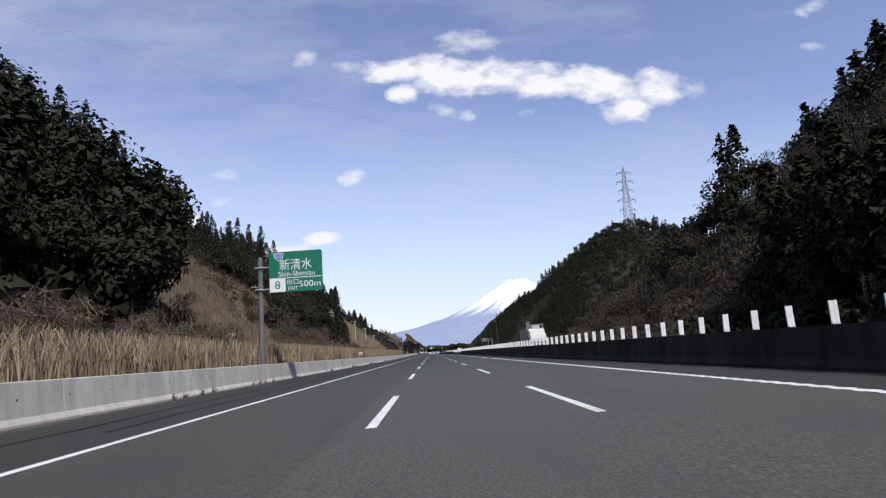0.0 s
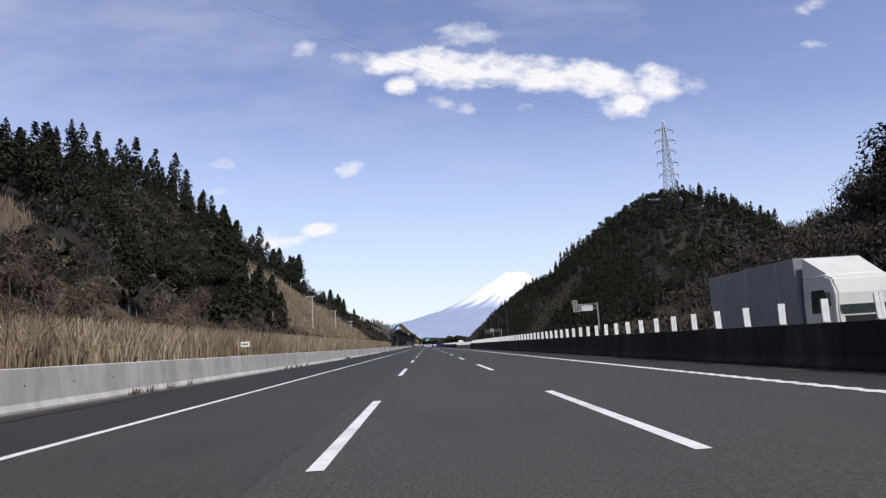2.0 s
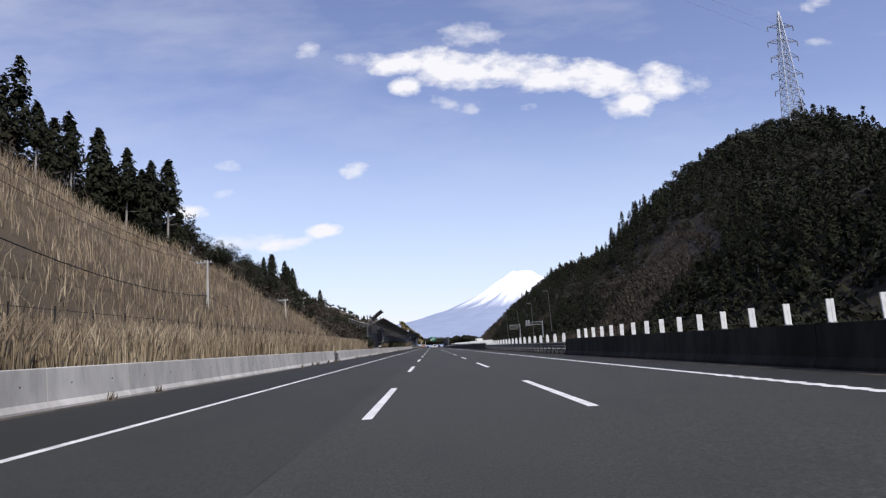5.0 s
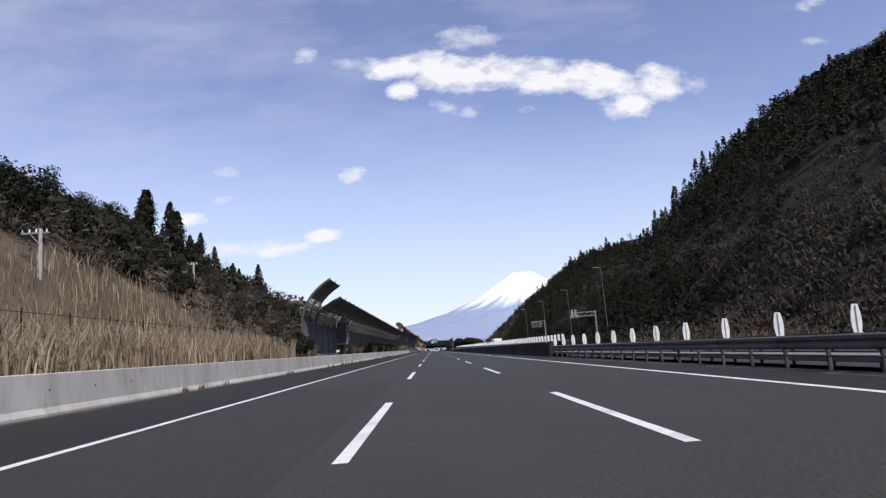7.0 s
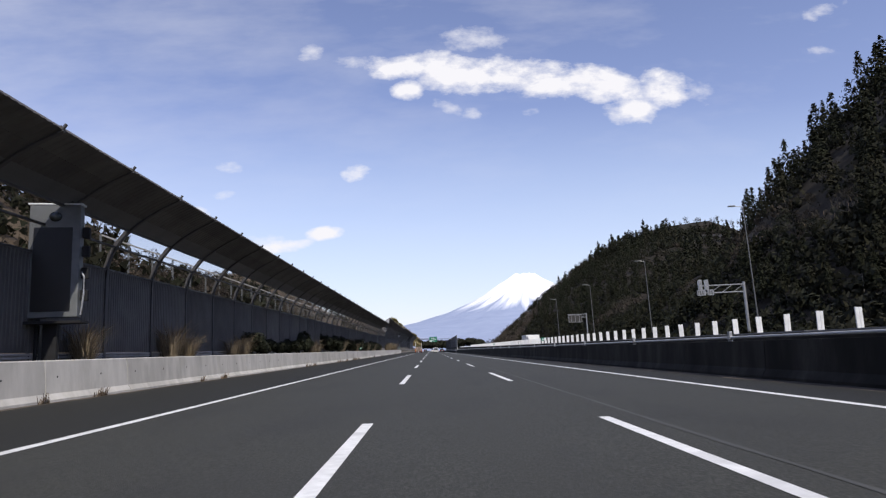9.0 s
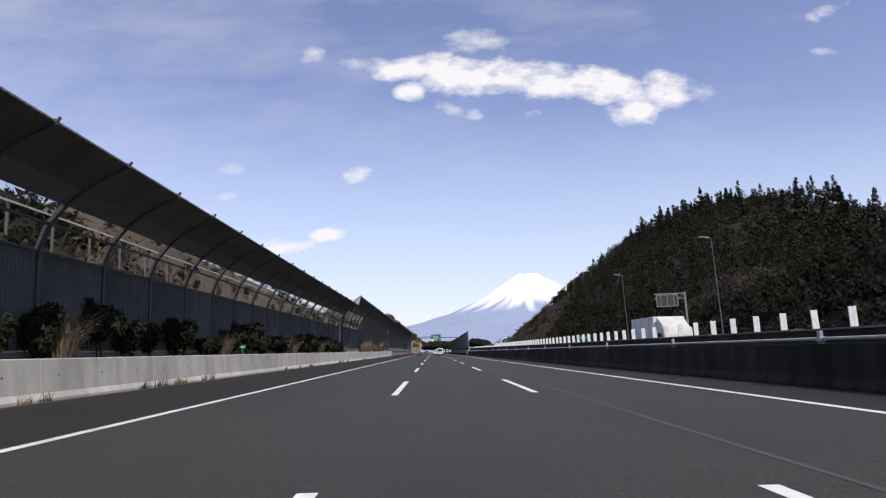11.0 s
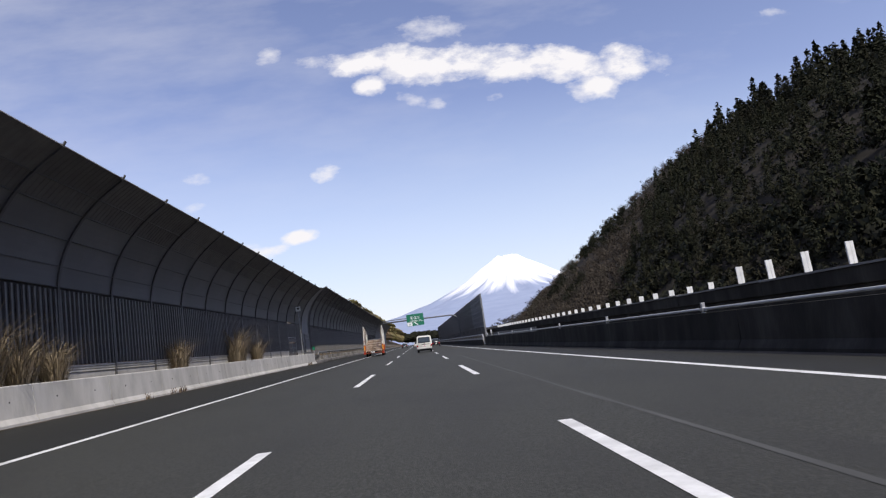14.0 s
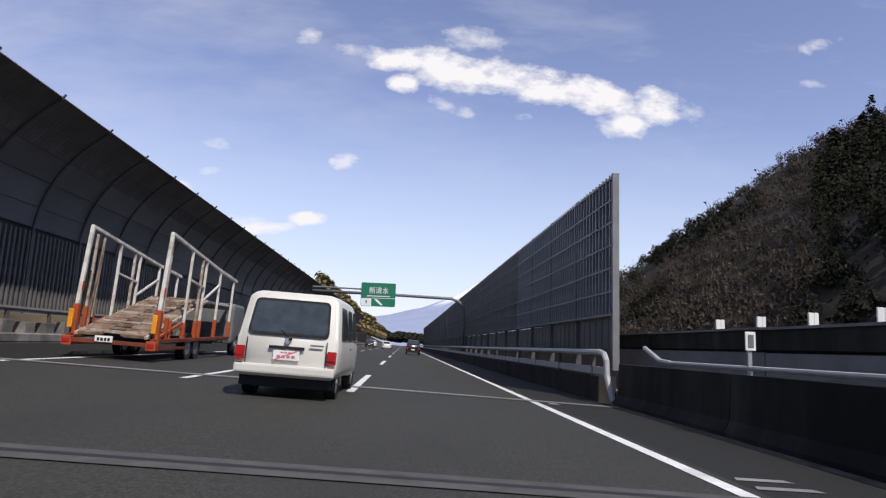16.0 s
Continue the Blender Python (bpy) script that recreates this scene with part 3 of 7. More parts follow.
def broad_points(h, r, n, rs, low=0.25):
    """Places of the sprays of a broad crown of several lobes."""
    k = 7
    ca = rs.uniform(0, 2 * np.pi, k)
    cr = r * 0.55 * rs.uniform(0.3, 1, k)
    cen = np.stack([cr * np.cos(ca), cr * np.sin(ca), h * (low + 0.2 + (0.8 - low) * rs.uniform(0.1, 0.8, k))], 1)
    i = rs.integers(0, k, n)
    d = rs.normal(size=(n, 3))
    d /= np.linalg.norm(d, axis=1)[:, None]
    p = cen[i] + d * (r * 0.5 * rs.uniform(0.55, 1.05, (n, 1))) * np.array([1, 1, 0.8])
    p[:, 2] = np.maximum(p[:, 2], 0.15)
    return p


def twigs(pos, size, rs, width=0.07):
    """Thin upright twigs at each place, three corners each."""
    n = len(pos)
    a = rs.normal(size=(n, 3)) * np.array([0.6, 0.6, 0.35]) + np.array([0, 0, 0.75])
    a /= np.linalg.norm(a, axis=1)[:, None]
    b = np.cross(a, rs.normal(size=(n, 3)))
    b /= np.linalg.norm(b, axis=1)[:, None]
    s = (size * rs.uniform(0.5, 1.5, n))[:, None]
    w = s * width
    return np.stack([pos - a * s - b * w, pos - a * s + b * w, pos + a * s], 1)


def bare_crown(h, r, n, rs, low, size):
    """A leafless crown: fine twigs with a few withered leaves."""
    p = broad_points(h, r, n, rs, low)
    k = n * 3 // 5
    return np.concatenate([twigs(p[:k], size * 2.2, rs), sprays(p[k:], p[k:] - np.array([0, 0, h * 0.4]), size, rs, 0.0, 1.2)])


def trunk_mesh(h, r, mat, limbs=0, seed=1):
    rs = random.Random(seed)
    bm = bmesh.new()
    rod(bm, (0, 0, -0.6), (0.1, 0.05, h * 0.5), r, r * 0.6, 7)
    rod(bm, (0.1, 0.05, h * 0.5), (0.15, 0.1, h * 0.96), r * 0.6, r * 0.08, 6)
    for i in range(limbs):
        z = h * (0.25 + 0.6 * i / max(1, limbs))
        a = rs.uniform(0, 6.28)
        l = h * 0.22 * rs.uniform(0.6, 1.2) * (1.1 - z / h)
        rod(bm, (0.08, 0.05, z), (l * math.cos(a), l * math.sin(a), z + l * rs.uniform(-0.1, 0.5)), r * 0.25, r * 0.05, 5)
    me = bpy.data.meshes.new("trunk")
    bm.to_mesh(me)
    bm.free()
    me.materials.append(mat)
    return me


CEDARS, BROADS, SCRUBS = [], [], []
for i, (h, r, n, bare) in enumerate(((11, 3.3, 2300, 0.08), (13, 3.3, 2300, 0.2), (10, 3.4, 2100, 0.05), (13.5, 3.1, 1900, 0.4), (14, 3.3, 1900, 0.46))):
    rs = np.random.default_rng(20 + i)
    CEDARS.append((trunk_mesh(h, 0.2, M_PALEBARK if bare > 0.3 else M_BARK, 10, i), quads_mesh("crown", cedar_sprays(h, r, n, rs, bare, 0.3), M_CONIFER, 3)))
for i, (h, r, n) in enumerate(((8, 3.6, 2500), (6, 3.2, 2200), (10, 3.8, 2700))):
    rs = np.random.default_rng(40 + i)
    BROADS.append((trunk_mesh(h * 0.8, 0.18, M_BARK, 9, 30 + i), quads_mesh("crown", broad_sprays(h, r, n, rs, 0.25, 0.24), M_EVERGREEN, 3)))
for i, (h, r, n) in enumerate(((6, 2.8, 1500), (8, 3.2, 1700))):
    rs = np.random.default_rng(60 + i)
    SCRUBS.append((trunk_mesh(h * 0.8, 0.12, M_PALEBARK if i else M_BARK, 12, 50 + i), quads_mesh("crown", bare_crown(h, r, n, rs, 0.1, 0.2), M_SCRUB, 3)))


def plant(kind, x, y, s, spin):
    if kind == "cedar":
        tr, cr = CEDARS[int(spin * 7) % len(CEDARS)]
        t = thing("cedar_tree", pose(x, y, land(x, y) - 0.1, 0, 0, spin * 57), "tall dark green cedar tree on the hillside", "tree", "trees on the hillsides")
    elif kind == "broad":
        tr, cr = BROADS[int(spin * 7) % len(BROADS)]
        t = thing("evergreen_tree", pose(x, y, land(x, y) - 0.1, 0, 0, spin * 57), "bushy dark evergreen tree on the hillside", "tree", "trees on the hillsides")
    else:
        tr, cr = SCRUBS[int(spin * 7) % len(SCRUBS)]
        t = thing("bare_tree", pose(x, y, land(x, y) - 0.1, 0, 0, spin * 57), "leafless grey-brown tree on the hillside", "tree", "trees on the hillsides")
    for name, me in (("trunk", tr), ("crown", cr)):
        shared(name, me, t)
    t.scale = (s, s, s)
    return t


def cover_left(x, y):
    """What grows at a place of the left side: '', 'cedar', 'broad', 'scrub'."""
    u = -x - LEFT_FOOT + 3 * noise.noise(Vector((x * 0.05, y * 0.05, 9)))
    line = float(np.interp(y, [-100, 46, 57, 68, 76, 84, 100, 108, 113, 117, 156, 164, 180, 200, 250, 262, 290, 300, 352, 360, 900], [1, 1, 9, 16, 19, 19, 16, 12, 5, 2, 2, 6, 17, 20, 15, 6, 4, 11, 11, 2, 2]))
    if u < line:
        n = noise.noise(Vector((x * 0.2, y * 0.2, 4)))
        if 84 < y < 135 and u > 1.5 and n > 0.0 or 282 < y < 356 and u > 1.0:
            return "bush"
        return "bush" if u > line - 4 and n > 0.2 and y < 134 else ""
    n = noise.noise(Vector((x * 0.045, y * 0.045, 1)))
    if y < 78:
        return "broad" if n > -0.25 else "cedar"
    if 312 < y + 1.9 * min(0.0, x + 40) < 660 and y > 345:
        return "scrub" if n < 0.1 else "broad"
    if 250 < y < 312:
        return "cedar" if n > 0.18 else "broad"
    return "cedar" if n > 0.02 else "broad"


def cover_right(x, y):
    u = x - float(np.interp(y, *RIGHT_FOOT_AT))
    n = noise.noise(Vector((x * 0.025, y * 0.02, 20))) + 0.4 * noise.noise(Vector((x * 0.1, y * 0.1, 21)))
    top = float(np.interp(y, *RIGHT_RIDGE))
    hi = land(x, y) / (top + 1)
    if y < 132 and (u > (15 if y < 112 else 9) or y < 75):
        return "cedar" if n > -0.12 else ("broad" if n > -0.3 else "scrub")
    if y < 165 and u < 26:
        return "bush" if n < -0.1 else ("scrub" if n < 0.3 else "broad")
    if 205 < y < 420 and x > 60:
        return "cedar" if n > 0.05 else "broad"
    if y - 1.5 * max(0.0, min(40.0, x - 40)) > 572:
        return "scrub" if n < 0.4 else "broad"
    if hi > 0.8:
        return "cedar" if n > 0.05 else ("broad" if n > -0.22 else "scrub")
    if 325 < y < 410 and u > 17:
        return "cedar" if n > 0.0 else ("broad" if n > -0.2 else "scrub")
    # share of evergreens along the road
    if y > 520:
        y -= 1.4 * max(0.0, min(40.0, x - 40))
    share = float(np.interp(y, [100, 150, 180, 245, 290, 325, 345, 410, 440, 520, 545, 560, 580, 625, 800], [-0.1, 0.1, 0.5, 0.5, -0.2, -0.25, 0.4, 0.45, 0.6, 0.7, 0.7, 0.6, -0.3, -0.5, -0.5]))
    if 205 < y < 345 and x > 60:
        share = 0.3
    return "cedar" if n < share - 0.12 else ("broad" if n < share + 0.05 else "scrub")


def left_trees(y):
    """Size of the trees along the left ridge."""
    return float(np.interp(y, [-50, 20, 40, 55, 70, 84, 95, 110, 130, 145, 160, 175, 190, 205, 220, 240, 260, 280, 330, 360, 385, 400], [1.07, 1.1, 1.3, 1.4, 0.95, 1.05, 0.8, 0.94, 0.82, 0.72, 0.6, 0.7, 0.88, 1.0, 0.98, 0.95, 0.9, 0.72, 0.48, 0.48, 0.42, 0.4]))


def hill(x, y):
    """Height of many places at once, without the small bumps."""
    left = x < 0
    u = np.maximum(np.where(left, -x - LEFT_FOOT, x - np.interp(y, *RIGHT_FOOT_AT)), 0)
    shift = np.clip(1.9 * (-x - 40), 0, 80) * np.clip((y - 300) / 20, 0, 1)
    top = np.where(left, np.interp(y - shift, *LEFT_RIDGE), np.interp(y, *RIGHT_RIDGE))
    q = u / top
    back = np.where(left, 1.7, np.interp(y, [200, 230, 400, 425], [1.7, 1.05, 1.05, 1.7]))
    z = 1.0 + top * (1 - np.exp(-q - 0.55 * q * q))
    return z - np.minimum(0.8 * z, np.maximum(0, 0.55 * (u - back * top - 14 * (back - 0.7))))


def in_sight(places, cover=2.0):
    """Which trees (x, y, size) rise above what stands before them, seen from somewhere on the road."""
    p = np.array(places)
    x, y, top = p[:, 0], p[:, 1], hill(p[:, 0], p[:, 1]) + 13 * p[:, 2]
    seen = np.zeros(len(p), bool)
    for v in range(-20, 540, 28):
        ok = (y - v > 0.9 * np.abs(x) - 12) & ~seen
        clear = np.full(len(p), -1.0)
        for f in np.linspace(0.3, 0.94, 17):
            fx, fy = x * f, v + (y - v) * f
            clear = np.maximum(clear, (hill(fx, fy) + cover - 1.2) / f)
        seen |= ok & (top - 1.2 > clear)
    return [q for q, k in zip(places, seen) if k]


def build_woods():
    rs = np.random.default_rng(11)
    far = {"cedar": [], "broad": [], "scrub": []}
    for side in (-1, 1):
        y = -30.0
        while y < 820:
            step = (2.8 if side < 0 and 10 < y < 315 else 3.6) if y < 650 else 5.5
            x = 12.4 + 5 if side < 0 else RIGHT_FOOT - 0.5
            while x < 180:
                px, py = side * (x + rs.uniform(-1.6, 1.6)), y + rs.uniform(-1.8, 1.8)
                x += step * (1.0 if x < 56 else 1.3 if x < 90 else 1.4)
                if side < 0 and (-px < 20 or py > 300 and -px > 100):
                    continue
                top = left_ridge(px, py) if side < 0 else float(np.interp(py, *RIGHT_RIDGE))
                foot = LEFT_FOOT if side < 0 else float(np.interp(py, *RIGHT_FOOT_AT))
                if abs(px) - foot > 14 + top * (1.45 if side < 0 else 2.5):
                    continue
                k = cover_left(px, py) if side < 0 else cover_right(px, py)
                if k in ("", "bush"):
                    if k == "bush" and rs.uniform() < 0.6:
                        far["broad" if rs.uniform() < 0.3 and side < 0 else "scrub"].append((px, py, rs.uniform(0.28, 0.5)))
                    continue
                s = rs.uniform(0.62, 1.12) * (0.8 if k != "cedar" else 1.0)
                if side > 0 and 150 < py < 215:
                    s *= 0.88
                if side > 0 and 470 < py < 560 and abs(px) - foot < 12:
                    s *= 1.3
                grown = min(1.0, max(0.0, (abs(px) - foot) / 14))
                if side > 0:
                    s *= float(np.interp(py, [104, 118, 132, 136, 420, 440, 520, 545, 575, 610], [1.45, 1.6, 1.4, 0.74, 0.74, 0.64, 0.58, 0.54, 0.62, 0.92]))
                else:
                    s *= left_trees(py) * (1.25 if py < 84 and k == "broad" else 1.0 if py < 84 or k == "cedar" else 0.9)
                if side > 0 and py > 132:
                    s *= 0.5 + 0.45 * grown
                elif side < 0 and 160 < py < 250:
                    s *= 0.75 + 0.3 * grown
                if py > 132 and abs(px) - foot < 3 and not (side < 0 and py < 163):
                    k = "scrub" if side > 0 or rs.uniform() < 0.5 else k
                if side > 0:
                    s *= float(np.interp(py, [100, 140, 180, 400, 420, 460, 500, 540, 580, 620, 660, 800], [0.95, 1.1, 0.95, 1.0, 0.8, 0.97, 1.15, 0.97, 0.94, 0.75, 0.83, 0.9]))
                s *= 0.82 if abs(px) < 84 else 1.12
                far[k].append((px, py, s))
            y += step
    far = {k: in_sight(v) for k, v in far.items()}
    # the tall tree that stands out on the crest
    far["cedar"].append((-55.0, 299.0, 1.35))
    # the trees nearest the road are things of their own
    for k, cap in (("cedar", 170), ("broad", 70), ("scrub", 50)):
        far[k].sort(key=lambda p: abs(p[0]) + (0 if p[1] < 480 else 40))
        for p in far[k][:cap]:
            plant(k, p[0], p[1], p[2], rs.uniform(0, 6.28))
        far[k] = far[k][cap:]
    return far


def build_far_woods(far):
    rs = np.random.default_rng(12)
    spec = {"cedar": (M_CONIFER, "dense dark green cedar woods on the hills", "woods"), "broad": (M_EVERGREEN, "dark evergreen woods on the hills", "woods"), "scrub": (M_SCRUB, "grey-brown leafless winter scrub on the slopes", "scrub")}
    # three grades of fineness, by the distance from the road
    grades = ((0.85, 1.05), (0.42, 1.5), (0.18, 2.2))
    protos = []
    for f, g in grades:
        protos.append({"cedar": [cedar_sprays(h, r, int(n * f), rs, b, 0.31 * g) for h, r, n, b in ((11, 3.3, 800, 0.1), (13, 3.2, 850, 0.2), (10, 3.4, 750, 0.05), (12.5, 3.0, 800, 0.25), (14, 3.1, 750, 0.35))],
                       "broad": [broad_sprays(h, r, int(n * f), rs, 0.25, 0.26 * g) for h, r, n in ((8, 3.6, 800), (6, 3.3, 720), (9, 3.6, 840))],
                       "scrub": [bare_crown(h, r, int(n * f), rs, 0.05, 0.2 * g ** 0.8) for h, r, n in ((6, 3.0, 750), (5, 3.2, 700), (7, 3.2, 800))]})
    for k, places in far.items():
        got = []
        for x, y, s in places:
            pool = protos[2 if y < 1.25 * abs(x) - 8 or (x < 0 and 320 < y < 660) else 0 if abs(x) < 52 and y < 650 else 1 if abs(x) < 84 and y < 720 else 2][k]
            p = pool[rs.integers(len(pool))]
            a = rs.uniform(0, 6.28)
            c, sn = math.cos(a), math.sin(a)
            q = p @ np.array([[c, sn, 0], [-sn, c, 0], [0, 0, 1]]) * s * np.array([1, 1, rs.uniform(0.85, 1.2)])
            got.append(q + np.array([x, y, land(x, y) - 0.2]))
        mat, label, cat = spec[k]
        ob = new(cat if k != "broad" else "evergreen_woods", quads_mesh(cat, np.concatenate(got), mat, 3))
        tagged(ob, label, cat, kind="stuff")


build_far_woods(build_woods())


def build_undergrowth():
    rs = np.random.default_rng(14)
    dry = [bare_crown(1.7, 2.0, 64, rs, 0.0, 0.24) for _ in range(4)]
    green = [broad_sprays(1.6, 1.9, 56, rs, 0.0, 0.3) for _ in range(4)]
    places = []
    for i in range(12000):
        side = -1 if rs.uniform() < 0.3 else 1
        y = rs.uniform(0, 410) if side < 0 else rs.uniform(40, 700)
        foot = float(np.interp(y, *RIGHT_FOOT_AT))
        x = side * ((20 + 60 * rs.uniform() ** 1.3) if side < 0 else (foot - 2 + 15 * rs.uniform() if i % 3 == 0 else foot - 6 + 80 * rs.uniform() ** 1.1))
        if side < 0 and cover_left(x, y) == "":
            continue
        places.append((x, y, rs.uniform(0.6, 1.5) * 0.12))
    got = {"dry": [], "green": []}
    for x, y, s in in_sight(places, 0.2):
        k = "green" if noise.noise(Vector((x * 0.08, y * 0.08, 31))) + rs.normal(0, 0.15) > 0.12 else "dry"
        if x > 0:
            k = "dry" if cover_right(x, y) in ("scrub", "bush") else "green"
        pool = green if k == "green" else dry
        got[k].append(pool[rs.integers(4)] * (s / 0.12) + np.array([x, y, land(x, y) - 0.1]))
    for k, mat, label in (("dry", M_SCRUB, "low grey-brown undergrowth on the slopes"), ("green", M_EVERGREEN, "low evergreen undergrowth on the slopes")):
        tagged(new("undergrowth", quads_mesh("undergrowth", np.concatenate(got[k]), mat, 3)), label, "undergrowth", kind="stuff")


build_undergrowth()


def build_far_end():
    """Yellow-green thicket beyond the sound barrier and a dark wooded rise ahead."""
    rs = np.random.default_rng(77)
    pale = broad_sprays(9, 2.6, 240, rs, 0.1, 0.7, -0.4)
    dark = broad_sprays(9, 4.2, 150, rs, 0.1, 1.3)
    got = {"pale": [], "dark": []}
    for _ in range(170):
        y = rs.uniform(735, 1150)
        x = -15 - 12 * rs.uniform() ** 1.5
        got["pale"].append(pale * rs.uniform(0.9, 1.5) * np.array([1, 1, 1.2]) + np.array([x, y, land(x, y) - 0.3]))
    for _ in range(120):
        x, y = rs.uniform(-30, 75), rs.uniform(1200, 1290)
        got["dark"].append(dark * rs.uniform(1.3, 1.9) + np.array([x, y, land(x, y) - 0.3]))
    tagged(new("thicket", quads_mesh("thicket", np.concatenate(got["pale"]), M_THICKET, 3)), "yellow-green sunlit thicket beyond the sound barrier", "thicket", kind="stuff")
    tagged(new("woods", quads_mesh("woods", np.concatenate(got["dark"]), M_EVERGREEN, 3)), "dark distant woods across the end of the road", "woods", kind="stuff")


M_THICKET = material("yellow-green thicket", [(0.13, 0.115, 0.04), (0.2, 0.175, 0.07), (0.24, 0.19, 0.1)], 0.85, scale=0.1, island=0.4, big=((0.2, 0.13, 0.09), 0.04, 0.8))
build_far_end()


def blades(places, height, lean, rs, width=0.035):
    n = len(places)
    base = np.array([(x, y, land(x, y) - 0.05) for x, y in places])
    h = height * rs.uniform(0.55, 1.25, (n, 1))
    a = rs.uniform(0, 6.28, n)
    side = np.stack([np.cos(a), np.sin(a), np.zeros(n)], 1) * width * rs.uniform(0.6, 1.6, (n, 1))
    tip = rs.normal(0, lean, (n, 3)) * h
    tip[:, 2] = 0
    mid = base + tip * 0.3 + np.array([0, 0, 1]) * h * 0.6
    top = base + tip + np.array([0, 0, 1]) * h
    q1 = np.stack([base - side, base + side, mid + side * 0.8, mid - side * 0.8], 1)
    q2 = np.stack([mid - side * 0.8, mid + side * 0.8, top + side * 0.5, top - side * 0.1], 1)
    return np.concatenate([q1, q2])


def build_grass():
    rs = np.random.default_rng(5)
    tall, brown = [], []
    for _ in range(54000):
        y = rs.uniform(-6, 286)
        x = -12.5 - abs(rs.normal(0, 2.6))
        if noise.noise(Vector((x * 0.25, y * 0.25, 2))) > -0.32:
            tall.append((x, y))
    for _ in range(95000):
        y = rs.uniform(20, 290)
        x = -14.5 - rs.uniform(0, 1) ** 0.8 * 34
        if (cover_left(x, y) == "" or cover_left(x, y) == "bush" and rs.uniform() < 0.35) and noise.noise(Vector((x * 0.3, y * 0.3, 6))) > -0.35:
            (brown if y < 150 or rs.uniform() < 0.45 and x < -17.5 - 3 * noise.noise(Vector((x * 0.1, y * 0.1, 40))) else tall).append((x, y))
    for name, pl, h, mat, label in (("tall_grass", tall, 1.5, M_STRAW, "tall straw-coloured dry grass behind the barrier"), ("brown_grass", brown, 0.9, M_STRAW_BROWN, "brown withered grass on the cut slope")):
        ob = new(name, quads_mesh(name, blades(pl, h, 0.2, rs, 0.024), mat))
        tagged(ob, label, "grass", kind="stuff")
    low = []
    for _ in range(26000):
        y = rs.uniform(60, 640)
        x = 27.0 + rs.uniform(0, 1) ** 1.3 * 24
        if cover_right(x, y) in ("bush", "scrub"):
            low.append((x, y))
    for _ in range(12000):
        y = rs.uniform(570, 720)
        x = 34.0 + rs.uniform(0, 1) * 50
        if y - 1.5 * max(0.0, x - 40) > 572 and noise.noise(Vector((x * 0.1, y * 0.1, 12))) > -0.1:
            low.append((x, y))
    ob = new("slope_grass", quads_mesh("slope_grass", blades(low, 0.9, 0.3, rs, 0.03), M_STRAW_BROWN))
    tagged(ob, "brown withered grass on the far slope", "grass", kind="stuff")


build_grass()

# ---------------------------------------------------------------- more materials
M_GREEN_SIGN = plain("green sign sheeting", (0.008, 0.16, 0.085), 0.35, vary=0.05)
M_SIGN_WHITE = plain("white sign sheeting", (0.78, 0.8, 0.79), 0.4, vary=0.03)
M_BLUE_SIGN = plain("blue sign sheeting", (0.03, 0.1, 0.42), 0.4, vary=0.04)
M_POLE = material("grey painted pole", [(0.13, 0.135, 0.14), (0.18, 0.185, 0.19)], 0.55, 0.2, scale=2, big=((0.17, 0.17, 0.18), 0.8, 0.5))
M_CONC_POLE = material("concrete pole", [(0.36, 0.34, 0.31), (0.46, 0.44, 0.4)], 0.9, scale=4)
M_BLACK = plain("black rubber and plastic", (0.018, 0.018, 0.019), 0.75, spec=0.25)
M_SCREEN = plain("unlit black display face", (0.008, 0.008, 0.009), 0.35)
M_GREY_BOX = material("grey enamel", [(0.13, 0.14, 0.14), (0.18, 0.185, 0.185)], 0.5, 0.1, scale=3)
M_WHITE_PAINT = material("white car paint", [(0.6, 0.595, 0.54), (0.67, 0.665, 0.61)], 0.35, scale=2.5, big=((0.5, 0.49, 0.44), 1.2, 0.5), spec=0.6)
M_CAR_GLASS = plain("dark tinted car glass", (0.035, 0.045, 0.045), 0.08, spec=0.8, vary=0.3)
M_RED_LAMP = plain("red lamp glass", (0.38, 0.012, 0.015), 0.2, spec=0.7)
M_ORANGE = material("worn orange paint", [(0.33, 0.055, 0.018), (0.43, 0.085, 0.03)], 0.55, scale=5, big=((0.2, 0.07, 0.03), 3, 0.7))
M_CREAM = material("worn white frame paint", [(0.58, 0.57, 0.52), (0.72, 0.71, 0.66)], 0.5, scale=4, big=((0.33, 0.27, 0.2), 2.5, 0.7))
M_YELLOW = plain("amber reflector", (0.75, 0.30, 0.02), 0.35)
M_DECK = material("rusty ramp steel", [(0.10, 0.065, 0.045), (0.2, 0.14, 0.1), (0.32, 0.25, 0.19)], 0.8, scale=3)
M_RIM = plain("steel rim", (0.4, 0.4, 0.4), 0.4, 0.7)
M_TRUCK_BOX = material("white lorry box", [(0.66, 0.67, 0.67), (0.76, 0.765, 0.76)], 0.4, scale=1, big=((0.5, 0.5, 0.49), 0.6, 0.5))
M_STEEL_LATTICE = plain("galvanised lattice steel", (0.36, 0.38, 0.42), 0.5, 0.5)
M_PIPE = material("pale galvanised pipe", [(0.36, 0.365, 0.36), (0.47, 0.475, 0.47)], 0.55, 0.2, scale=3, big=((0.35, 0.35, 0.34), 1, 0.5))
M_MIDWALL = material("grey kerb concrete", [(0.17, 0.17, 0.168), (0.23, 0.23, 0.225)], 0.9, scale=1.4, bump=0.2, big=((0.12, 0.12, 0.115), 0.5, 0.6), random=0.08)
M_SEAL = plain("black joint seal", (0.02, 0.02, 0.021), 0.8)
M_PATCH = material("pale joint mortar", [(0.062, 0.061, 0.058), (0.095, 0.094, 0.09)], 0.9, scale=3)


